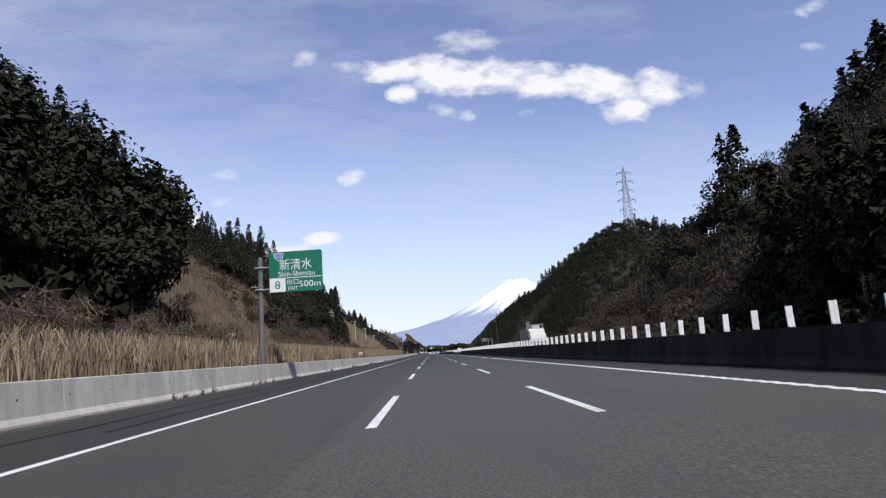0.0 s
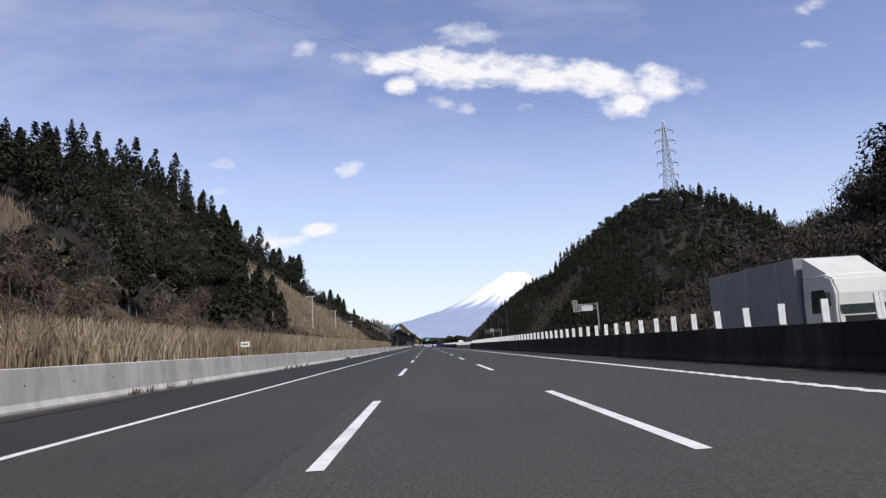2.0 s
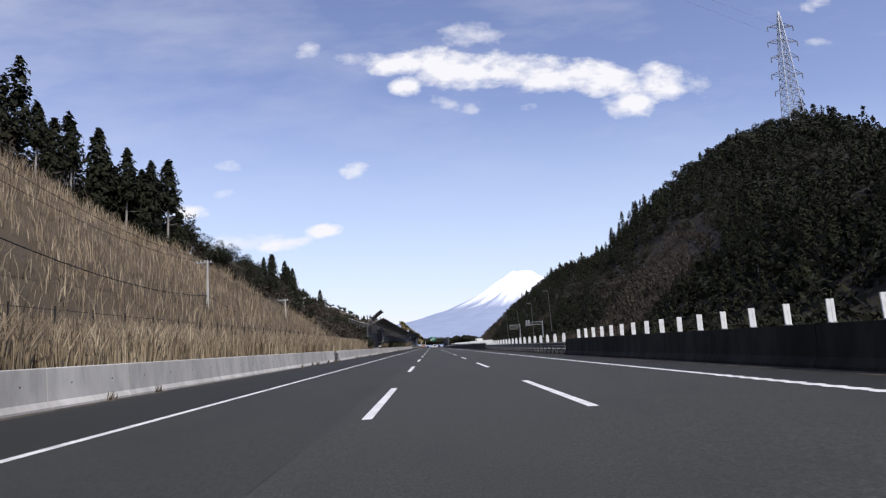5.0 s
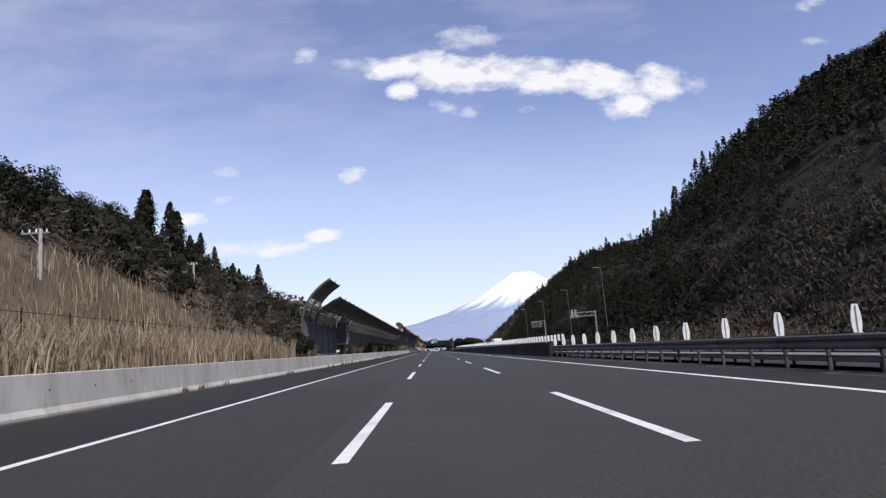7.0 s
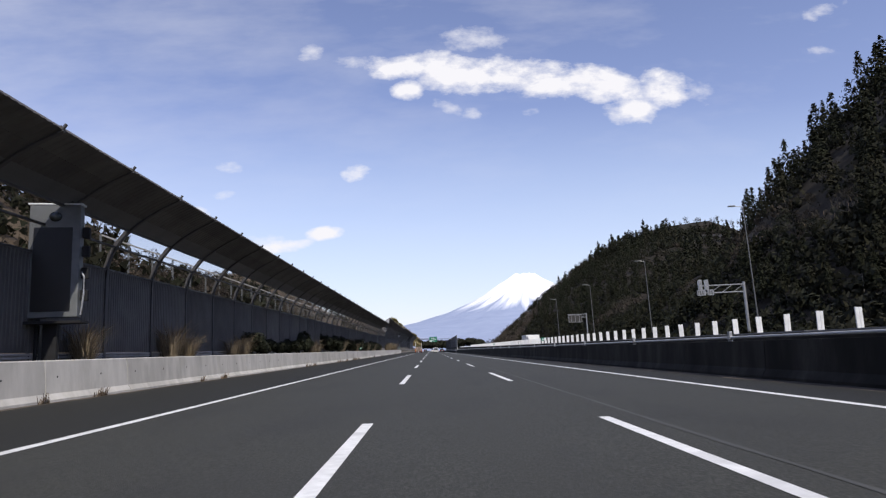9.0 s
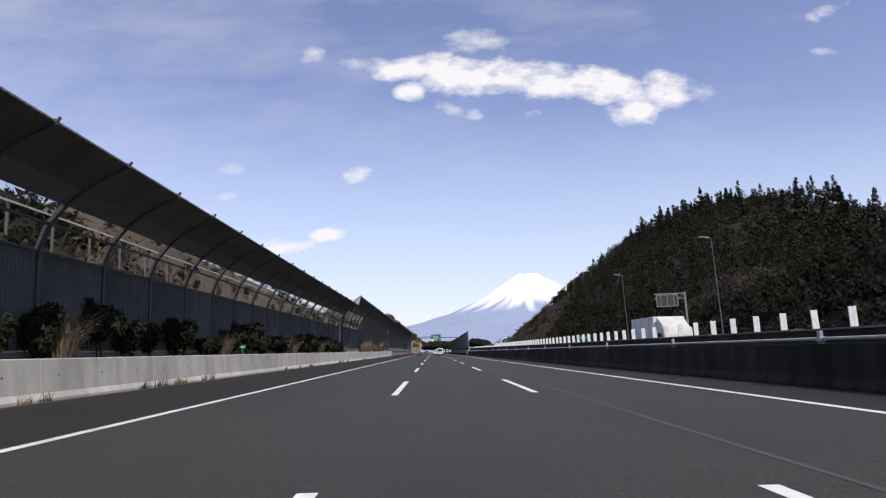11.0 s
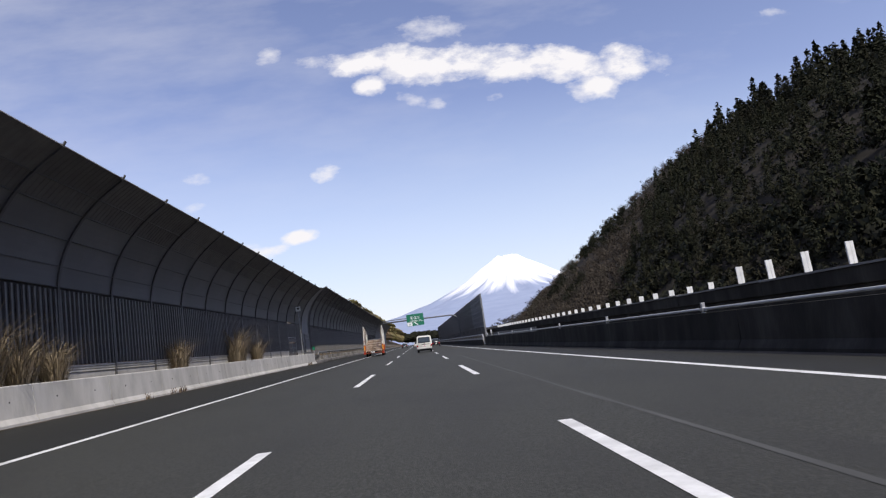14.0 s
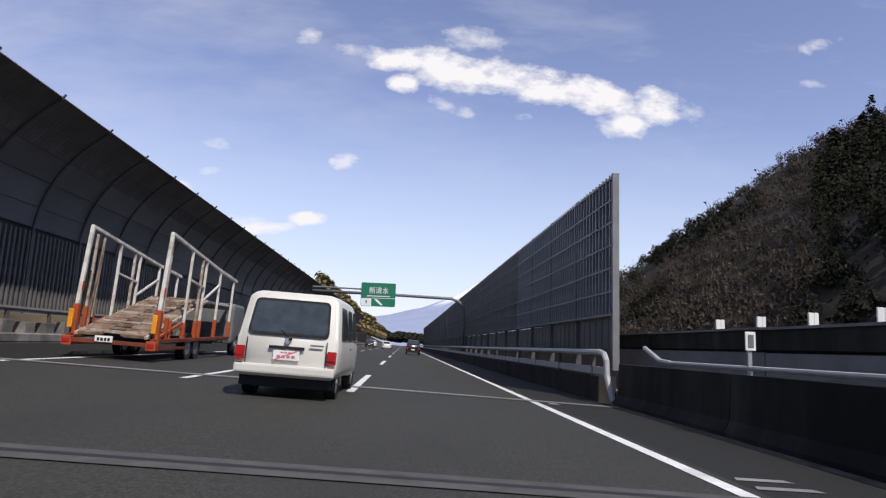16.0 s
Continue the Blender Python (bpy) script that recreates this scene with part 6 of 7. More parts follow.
def triangle_sign(x, y):
    t = thing("warning_plate", pose(x, y, zr(x, y) + 1.0), "white square plate with a dark triangle on a thin post", "road sign")
    bm = bmesh.new()
    rod(bm, (0, 0, -0.3), (0, 0, 5.3), 0.04, 0.04, 8)
    part("post", bm, M_GALV, t)
    bm = bmesh.new()
    box(bm, -0.26, 0.26, -0.06, -0.03, 4.85, 5.37, 0.01)
    p = part("plate", bm, M_SIGN_WHITE, t)
    bm = bmesh.new()
    flat(bm, [(-0.16, -0.062, 5.24), (0.16, -0.062, 5.24), (0, -0.062, 4.98)], 0.006)
    bmesh.ops.recalc_face_normals(bm, faces=bm.faces[:])
    part("triangle", bm, M_SCREEN, p)


triangle_sign(-12.15, 521.0)


# ---------------------------------------------------------------- poles, wires, pylon, fence
def utility_pole(x, y, top):
    z = land(x, y)
    t = thing("utility_pole", pose(x, y, z - 0.3), "grey concrete utility pole with crossarms on the bank", "utility pole", "utility poles along the bank")
    h = top + zr(x, y) - z + 0.3
    bm = bmesh.new()
    rod(bm, (0, 0, 0), (0, 0, h), 0.16, 0.1, 10)
    part("post", bm, M_CONC_POLE, t)
    for dz in (0.25,):
        bm = bmesh.new()
        box(bm, -1.15, 0.5, -0.05, 0.05, h - dz - 0.05, h - dz + 0.05)
        a = part("crossarm", bm, M_GALV, t)
        for k in (-1.05, -0.65, -0.25, 0.35):
            bm = bmesh.new()
            rod(bm, (k, 0, h - dz + 0.05), (k, 0, h - dz + 0.26), 0.05, 0.03, 7)
            part("insulator", bm, M_SIGN_WHITE, a)
    bm = bmesh.new()
    rod(bm, (-0.6, 0, h - 0.3), (-0.03, 0, h - 0.95), 0.025, 0.025, 5)
    part("brace", bm, M_GALV, t)
    return (x, y, z - 0.3 + h)


POLES = [utility_pole(x, y, z) for x, y, z in ((-27.0, 22, 12.0), (-23.6, 88.3, 12.0), (-23.8, 150, 12.3), (-22.4, 189.3, 11.9), (-23.0, 225, 11.0), (-23.3, 261.2, 9.6), (-27.4, 297.0, 12.6))]


def wires():
    t = thing("overhead_wires", pose(0, 0, 0), "thin black overhead wires between the utility poles", "wires")
    for (x0, y0, z0), (x1, y1, z1) in zip(POLES, POLES[1:]):
        for dx, dz, r in ((-1.0, -0.02, 0.018), (0.35, -0.02, 0.018), (0.0, -3.6, 0.035)):
            bm = bmesh.new()
            pts = []
            for k in range(9):
                f = k / 8
                pts.append((x0 + (x1 - x0) * f + dx, y0 + (y1 - y0) * f, z0 + (z1 - z0) * f + dz - 0.9 * 4 * f * (1 - f)))
            pipe(bm, pts, r, 5)
            part("wire", bm, M_BLACK, t)


wires()


def pylon():
    bx, by = 112.6, 345.3
    top, base = 98.5 + zr(35, by), land(112.6, 345.3)
    t = thing("pylon", pose(bx, by, base - 0.5), "tall grey lattice power pylon on the wooded hilltop", "pylon")
    H = top - base + 0.5
    wid = lambda z: 4.6 * (1 - z / H) ** 0.8 + 0.25
    bm = bmesh.new()
    lv = [H * k / 16 for k in range(17)]
    for a, b in zip(lv, lv[1:]):
        wa, wb = wid(a) / 2, wid(b) / 2
        ca = [(-wa, -wa, a), (wa, -wa, a), (wa, wa, a), (-wa, wa, a)]
        cb = [(-wb, -wb, b), (wb, -wb, b), (wb, wb, b), (-wb, wb, b)]
        for k in range(4):
            j = (k + 1) % 4
            rod(bm, ca[k], cb[k], 0.14, 0.14, 4)
            rod(bm, ca[k], cb[j], 0.08, 0.08, 4)
            rod(bm, ca[j], cb[k], 0.08, 0.08, 4)
            rod(bm, cb[k], cb[j], 0.08, 0.08, 4)
    part("lattice", bm, M_STEEL_LATTICE, t)
    tips = []
    for dz, w in ((5, 4.0), (10, 4.6), (15, 4.2), (20.5, 4.8), (26, 4.4)):
        for s in (-1, 1):
            z = H - dz
            bm = bmesh.new()
            e = wid(z) / 2
            for q in (-1, 1):
                rod(bm, (s * e, q * e, z + 0.9), (s * w, 0, z), 0.1, 0.08, 4)
                rod(bm, (s * e, q * e, z - 0.3), (s * w, 0, z), 0.1, 0.08, 4)
            arm = part("arm", bm, M_STEEL_LATTICE, t)
            bm = bmesh.new()
            rod(bm, (s * w, 0, z), (s * w, 0, z - 1.6), 0.14, 0.14, 6)
            part("insulator", bm, M_GREY_BOX, arm)
            tips.append((bx + s * w, by, base - 0.5 + z - 1.6))
    w_ = thing("power_lines", pose(0, 0, 0), "thin power lines that sag across the valley", "wires")
    for x, y, z in tips[:2]:
        bm = bmesh.new()
        pts = []
        for k in range(25):
            f = k / 24
            pts.append((x + (-330 - x) * f, y + (120 - y) * f, z + (185 - z) * f - 4 * 16 * f * (1 - f)))
        pipe(bm, pts, 0.022, 4)
        part("wire", bm, M_GREY_BOX, w_)


pylon()


def fence():
    t = thing("wire_fence", pose(0, 0, 0), "low dark post and wire fence in the dry grass", "fence")
    prev = None
    for i in range(58):
        y = 120 + 2.9 * i
        x = -15.6 - 0.6 * math.sin(i * 0.35)
        z = land(x, y)
        bm = bmesh.new()
        rod(bm, (x, y, z - 0.3), (x + 0.04 * math.sin(i * 5), y, z + 2.1), 0.035, 0.035, 5)
        part("post", bm, M_BLACK, t)
        if prev:
            bm = bmesh.new()
            for dz in (0.8, 1.4, 1.95):
                rod(bm, (prev[0], prev[1], prev[2] + dz), (x, y, z + dz), 0.012, 0.012, 4)
            part("wire", bm, M_BLACK, t)
        prev = (x, y, z)


fence()


# ---------------------------------------------------------------- shrubs by the sound barrier
def shrubs():
    rs = np.random.default_rng(33)
    meshes = []
    for i in range(4):
        r = np.random.default_rng(80 + i)
        meshes.append(quads_mesh("foliage", broad_sprays(1.9, 1.15, 1500, r, 0.02, 0.11, -0.3), M_EVERGREEN, 3))
    stem = trunk_mesh(1.2, 0.04, M_BARK, 6, 3)
    places = [(-12.65 - rs.uniform(0, 0.25), y + rs.uniform(-0.5, 0.5), rs.uniform(0.65, 1.15)) for y in np.arange(331, 437, 2.0) if not 352 < y < 360]
    places += [(-12.7, 281.0, 1.1), (-13.2, 283.2, 1.4), (-12.7, 284.6, 1.0), (-13.6, 278.5, 1.3)]
    for i, (x, y, s) in enumerate(places):
        t = thing("shrub", pose(x, y, land(x, y) - 0.05, 0, 0, rs.uniform(0, 360)), "dark green leafy shrub in front of the sound barrier", "shrub", "shrubs by the sound barrier")
        shared("stem", stem, t)
        shared("foliage", meshes[i % 4], t)
        t.scale = (s * 0.85, s, s * rs.uniform(0.85, 1.2))
    tm = []
    for i in range(3):
        r = np.random.default_rng(90 + i)
        n = 520
        a, rad = r.uniform(0, 6.28, n), 0.35 * r.uniform(0, 1, n)
        base = np.stack([rad * np.cos(a), rad * np.sin(a), np.zeros(n)], 1)
        h = r.uniform(0.5, 2.1, (n, 1))
        out = np.stack([np.cos(a), np.sin(a), np.zeros(n)], 1) * h * r.uniform(0.1, 0.75, (n, 1))
        side = np.stack([-np.sin(a), np.cos(a), np.zeros(n)], 1) * 0.009
        mid = base + out * 0.35 + np.array([0, 0, 1]) * h * 0.65
        tip = base + out + np.array([0, 0, 1]) * h * r.uniform(0.75, 1.0, (n, 1))
        q = np.concatenate([np.stack([base - side, base + side, mid + side, mid - side], 1), np.stack([mid - side, mid + side, tip + side * 0.4, tip - side * 0.4], 1)])
        tm.append(quads_mesh("tuft", q, M_STRAW))
    spots = [(310.5, 1.0), (318, 1.15), (320, 0.9), (327, 0.8), (329.5, 1.0), (353, 1.1), (356, 0.8), (374, 1.2), (390, 1.0), (405, 1.1), (408, 0.9), (421, 1.15), (436, 1.0), (438.5, 0.8), (461, 1.2), (463.5, 1.5), (467, 1.4), (470, 1.6), (472, 1.2), (474, 1.1), (486, 1.2), (497, 1.7), (503, 1.2), (287.5, 1.0)]
    for i, (y, s) in enumerate(spots):
        x = -12.6
        t = thing("dry_grass_tuft", pose(x, y, land(x, y) - 0.03, 0, 0, rs.uniform(0, 360)), "dry straw-coloured tuft of tall grass behind the barrier", "grass tuft", "grass tufts by the sound barrier")
        shared("tuft", tm[i % 3], t)
        t.scale = (s, s, s * 0.8)


shrubs()


def bare_shrubs():
    rs = np.random.default_rng(35)
    red = material("reddish bare twigs", [(0.07, 0.05, 0.04), (0.115, 0.085, 0.066), (0.165, 0.125, 0.098)], 0.95, scale=0.8, island=0.4)
    meshes = []
    for i in range(3):
        r = np.random.default_rng(95 + i)
        p = broad_points(2.6, 1.7, 900, r, 0.0)
        meshes.append(quads_mesh("twig_crown", np.concatenate([twigs(p, 0.42, r, 0.035), sprays(p[:250], p[:250], 0.09, r, 0.0, 1.2)]), red, 3))
    stem = trunk_mesh(2.0, 0.035, M_PALEBARK, 9, 8)
    places = [(-15.6 - 5.5 * rs.uniform() ** 1.2, y + rs.uniform(-0.8, 0.8)) for y in np.arange(14, 60, 1.1)]
    places += [(-17.5 - 6 * rs.uniform(), y + rs.uniform(-1, 1)) for y in np.arange(84, 166, 1.7)]
    places += [(29.5 + 7 * rs.uniform(), y + rs.uniform(-1, 1)) for y in np.arange(84, 168, 1.6)]
    for i, (x, y) in enumerate(places):
        s = rs.uniform(0.6, 1.15)
        t = thing("bare_shrub", pose(x, y, land(x, y) - 0.05, 0, 0, rs.uniform(0, 360)), "leafless reddish-brown shrub on the dry bank", "shrub", "bare shrubs on the banks")
        shared("stem", stem, t)
        shared("twig_crown", meshes[i % 3], t)
        t.scale = (s, s, s)


bare_shrubs()


# ---------------------------------------------------------------- weeds and holes along the barrier
def barrier_dirt():
    rs = np.random.default_rng(51)
    got = []
    for _ in range(240):
        y = rs.uniform(8, 525)
        if noise.noise(Vector((y * 0.08, 0, 8))) < 0.05:
            continue
        n = 26
        a = rs.uniform(0, 6.28, n)
        h = rs.uniform(0.08, 0.32, (n, 1))
        base = np.stack([BAR_X + 0.2 + rs.uniform(-0.02, 0.07, n), y + rs.normal(0, 0.18, n), np.full(n, zr(BAR_X, y))], 1)
        out = np.stack([np.cos(a) * 0.5 + 0.3, np.sin(a), np.zeros(n)], 1) * h * 0.6
        side = np.stack([-np.sin(a), np.cos(a), np.zeros(n)], 1) * 0.016
        tip = base + out + np.array([0, 0, 1]) * h
        got.append(np.stack([base - side, base + side, tip + side * 0.3, tip - side * 0.3], 1))
    tagged(new("weeds", quads_mesh("weeds", np.concatenate(got), M_STRAW_BROWN)), "small dry weeds along the barrier's foot", "weeds", kind="stuff")
    bm = bmesh.new()
    y = -20.0
    while y < 526:
        if not 232 < y < 238:
            bmesh.ops.create_cone(bm, cap_ends=True, segments=8, radius1=0.028, radius2=0.028, depth=0.01, matrix=pose(BAR_X + 0.022, y, 0.72 + zr(BAR_X, y), 0, 90, 0))
        y += 2.5
    tagged(part("anchor_hole", bm, M_BLACK, bpy.data.objects["barrier_1"]), kind="stuff")


barrier_dirt()


# ---------------------------------------------------------------- vehicles
def wheel_meshes(r, w):
    bm = bmesh.new()
    m = pose(0, 0, 0, 0, 90, 0)
    bmesh.ops.create_cone(bm, cap_ends=False, segments=24, radius1=r, radius2=r, depth=w * 0.8, matrix=m)
    for s in (-1, 1):
        bmesh.ops.create_cone(bm, cap_ends=False, segments=24, radius1=r if s < 0 else r * 0.62, radius2=r * 0.62 if s < 0 else r, depth=w * 0.12, matrix=Matrix.Translation((s * w * 0.46, 0, 0)) @ pose(0, 0, 0, 0, 90, 0))
    tyre = bpy.data.meshes.new("tyre")
    bm.to_mesh(tyre)
    bm.free()
    tyre.materials.append(M_BLACK)
    bm = bmesh.new()
    bmesh.ops.create_cone(bm, cap_ends=True, segments=20, radius1=r * 0.63, radius2=r * 0.63, depth=w * 0.86, matrix=m)
    bmesh.ops.create_cone(bm, cap_ends=True, segments=12, radius1=r * 0.25, radius2=r * 0.2, depth=w * 1.02, matrix=m)
    rim = bpy.data.meshes.new("rim")
    bm.to_mesh(rim)
    bm.free()
    rim.materials.append(M_RIM)
    return tyre, rim


def wheels(t, spots, r, w):
    tyre, rim = wheel_meshes(r, w)
    for x, y in spots:
        o = shared("wheel", tyre, t, pose(x, y, r))
        shared("rim", rim, o)


def loft(bm, rings):
    vs = [[bm.verts.new(p) for p in r] for r in rings]
    k = len(rings[0])
    for a, b in zip(vs, vs[1:]):
        for i in range(k):
            bm.faces.new((a[i], a[(i + 1) % k], b[(i + 1) % k], b[i]))
    bm.faces.new(vs[0])
    bm.faces.new(vs[-1])
    bmesh.ops.recalc_face_normals(bm, faces=bm.faces[:])


def body_ring(y, hw, zb, zw, zt, roof, dy=0.0):
    """Half-section of a body mirrored: sill, waist, shoulder, roof edge, roof; dy: lean of the upper part along y."""
    half = [(hw * 0.93, zb, 0), (hw, zb + 0.16, 0), (hw, zw, 0), (hw * 0.985, zw + 0.05, dy * 0.08), (roof * 1.06, zt - 0.13, dy * 0.85), (roof * 0.98, zt - 0.045, dy * 0.95), (roof * 0.8, zt, dy)]
    return [(x, y + d, z) for x, z, d in half] + [(-x, y + d, z) for x, z, d in half[::-1]]


def panel_on(name, corners, r, thick, mat, parent, label=""):
    bm = bmesh.new()
    flat(bm, rounded(corners, r), thick)
    bmesh.ops.recalc_face_normals(bm, faces=bm.faces[:])
    return part(name, bm, mat, parent, label)


M_PLATE_RED = plain("faded red lettering", (0.6, 0.16, 0.17), 0.5)


def white_van(x, y, turn):
    t = thing("van", pose(x, y, zr(x, y), 0, bank(y) * -1, turn), "white panel van with a dark rear window and red tail lamps", "van")
    bm = bmesh.new()
    rings = [body_ring(0.02, 0.88, 0.4, 1.06, 1.90, 0.76, 0.26), body_ring(0.10, 0.92, 0.38, 1.06, 1.935, 0.79, 0.26), body_ring(0.9, 0.925, 0.38, 1.06, 1.955, 0.80, 0.05), body_ring(2.9, 0.925, 0.38, 1.06, 1.955, 0.80, 0.0), body_ring(3.35, 0.92, 0.33, 1.04, 1.92, 0.78, -0.05), body_ring(4.15, 0.90, 0.33, 0.98, 1.22, 0.72, -0.1), body_ring(4.65, 0.86, 0.36, 0.86, 0.98, 0.66, -0.03), body_ring(4.78, 0.80, 0.4, 0.78, 0.9, 0.6, 0)]
    loft(bm, rings)
    es = [e for e in bm.edges if len(e.link_faces) == 2 and e.calc_face_angle(0) > 0.6]
    bmesh.ops.bevel(bm, geom=es, offset=0.03, segments=2, affect="EDGES")
    body = part("body", bm, M_WHITE_PAINT, t, "white painted body", smooth=True)
    sl = lambda z: 0.02 + 0.26 * 0.9 * (z - 1.06) / 0.8  # lean of the rear door
    rear = lambda x0, x1, z0, z1, d=0.012: [(x0, sl(z0) - d, z0), (x0 * 0.93, sl(z1) - d, z1), (x1 * 0.93, sl(z1) - d, z1), (x1, sl(z0) - d, z0)]
    w = panel_on("rear_window_seal", rear(-0.74, 0.74, 1.13, 1.79, 0.004), 0.1, 0.02, M_BLACK, body)
    panel_on("rear_window", rear(-0.70, 0.70, 1.17, 1.75, 0.024), 0.09, 0.006, M_CAR_GLASS, w)
    for s in (-1, 1):
        lamp = panel_on("tail_lamp", [(s * 0.905, -0.012, 0.66), (s * 0.905, -0.008, 0.90), (s * 0.74, -0.012, 0.90), (s * 0.74, -0.012, 0.66)], 0.02, 0.025, M_RED_LAMP, body, "red tail lamp")
        panel_on("lamp_divider", [(s * 0.90, -0.032, 0.725), (s * 0.90, -0.032, 0.735), (s * 0.745, -0.032, 0.735), (s * 0.745, -0.032, 0.725)], 0.002, 0.012, M_BLACK, lamp)
        panel_on("bumper_light", [(s * 0.86, -0.03, 0.55), (s * 0.86, -0.03, 0.61), (s * 0.76, -0.03, 0.61), (s * 0.76, -0.03, 0.55)], 0.015, 0.03, M_BLACK if s < 0 else M_RED_LAMP, body)
        # side windows, two panes on each side
        for y0, y1 in ((0.55, 1.55), (1.63, 2.55), (2.63, 3.35)):
            xa, xb = s * 0.927, s * 0.845
            panel_on("side_window", [(xa, y0, 1.14), (xb, y0 + 0.06, 1.74), (xb, y1 - (0.05 if y1 < 3 else 0.28), 1.74), (xa, y1, 1.14)], 0.07, 0.012, M_CAR_GLASS, body)
        bm = bmesh.new()
        box(bm, s * 0.93 if s > 0 else -1.14, s * 0.93 if s < 0 else 1.14, 3.55, 3.66, 1.12, 1.36, 0.03)
        part("mirror", bm, M_BLACK, body)
        bm = bmesh.new()
        box(bm, min(s * 0.922, s * 0.935), max(s * 0.922, s * 0.935), 2.2, 2.36, 0.92, 0.95, 0.003)
        part("door_handle", bm, M_BLACK, body)
    bm = bmesh.new()
    box(bm, -0.90, 0.90, -0.07, 0.1, 0.43, 0.6, 0.04)
    part("bumper", bm, M_WHITE_PAINT, body)
    bm = bmesh.new()
    box(bm, -0.82, 0.82, 0.1, 0.4, 0.2, 0.42, 0.03)
    part("under_panel", bm, M_BLACK, body)
    bm = bmesh.new()
    box(bm, -0.32, 0.32, -0.02, 0.01, 0.885, 0.94, 0.008)
    part("handle_strip", bm, M_BLACK, body)
    bm = bmesh.new()
    box(bm, -0.23, 0.24, -0.03, 0.0, 0.69, 0.86, 0.006)
    plate = part("number_plate", bm, M_SIGN_WHITE, body)
    bars(plate, -0.17, 0.18, 0.73, 0.775, 4, -0.031, M_PLATE_RED)
    bars(plate, -0.1, 0.1, 0.815, 0.838, 3, -0.031, M_PLATE_RED)
    bm = bmesh.new()
    bmesh.ops.create_cone(bm, cap_ends=True, segments=20, radius1=0.055, radius2=0.05, depth=0.02, matrix=pose(0, 0.01, 1.03, 90))
    part("emblem", bm, M_GALV, body)
    panel_on("name_badge", [(0.42, 0.0, 0.97), (0.42, 0.0, 1.0), (0.66, 0.0, 1.0), (0.66, 0.0, 0.97)], 0.004, 0.012, M_GREY_BOX, body)
    bm = bmesh.new()
    rod(bm, (0.05, -0.0, 1.09), (-0.14, 0.035, 1.22), 0.016, 0.012, 6)
    rod(bm, (0.05, 0.02, 1.06), (0.05, -0.02, 1.1), 0.03, 0.03, 8)
    part("wiper", bm, M_BLACK, body)
    bm = bmesh.new()
    box(bm, -0.22, 0.23, -0.034, -0.031, 0.765, 0.785, 0.001, Matrix.Translation((0, 0, 0.775)) @ pose(0, 0, 0, 0, -24) @ Matrix.Translation((0, 0, -0.775)))
    part("red_strip", bm, M_PLATE_RED, plate)
    # rear door seam
    for sx in (-0.72, 0.72):
        bm = bmesh.new()
        box(bm, sx - 0.006, sx + 0.006, -0.006, 0.02, 0.58, 1.06)
        part("door_seam", bm, M_BLACK, body)
    bm = bmesh.new()
    box(bm, -0.72, 0.72, -0.004, 0.02, 0.575, 0.585)
    part("door_seam", bm, M_BLACK, body)
    wheels(t, [(-0.77, 0.85), (0.77, 0.85), (-0.77, 3.75), (0.77, 3.75)], 0.32, 0.2)
    return t


white_van(0.88, 527.75, -1.0)


M_RUSTY = material("chipped white paint over rust", [(0.2, 0.12, 0.08), (0.42, 0.36, 0.3), (0.6, 0.57, 0.52)], 0.7, scale=5, big=((0.22, 0.13, 0.08), 2.5, 0.9))


M_FRAME_RED = material("dull red frame paint", [(0.12, 0.03, 0.018), (0.24, 0.055, 0.028)], 0.65, scale=3, big=((0.07, 0.04, 0.03), 1.5, 0.8))


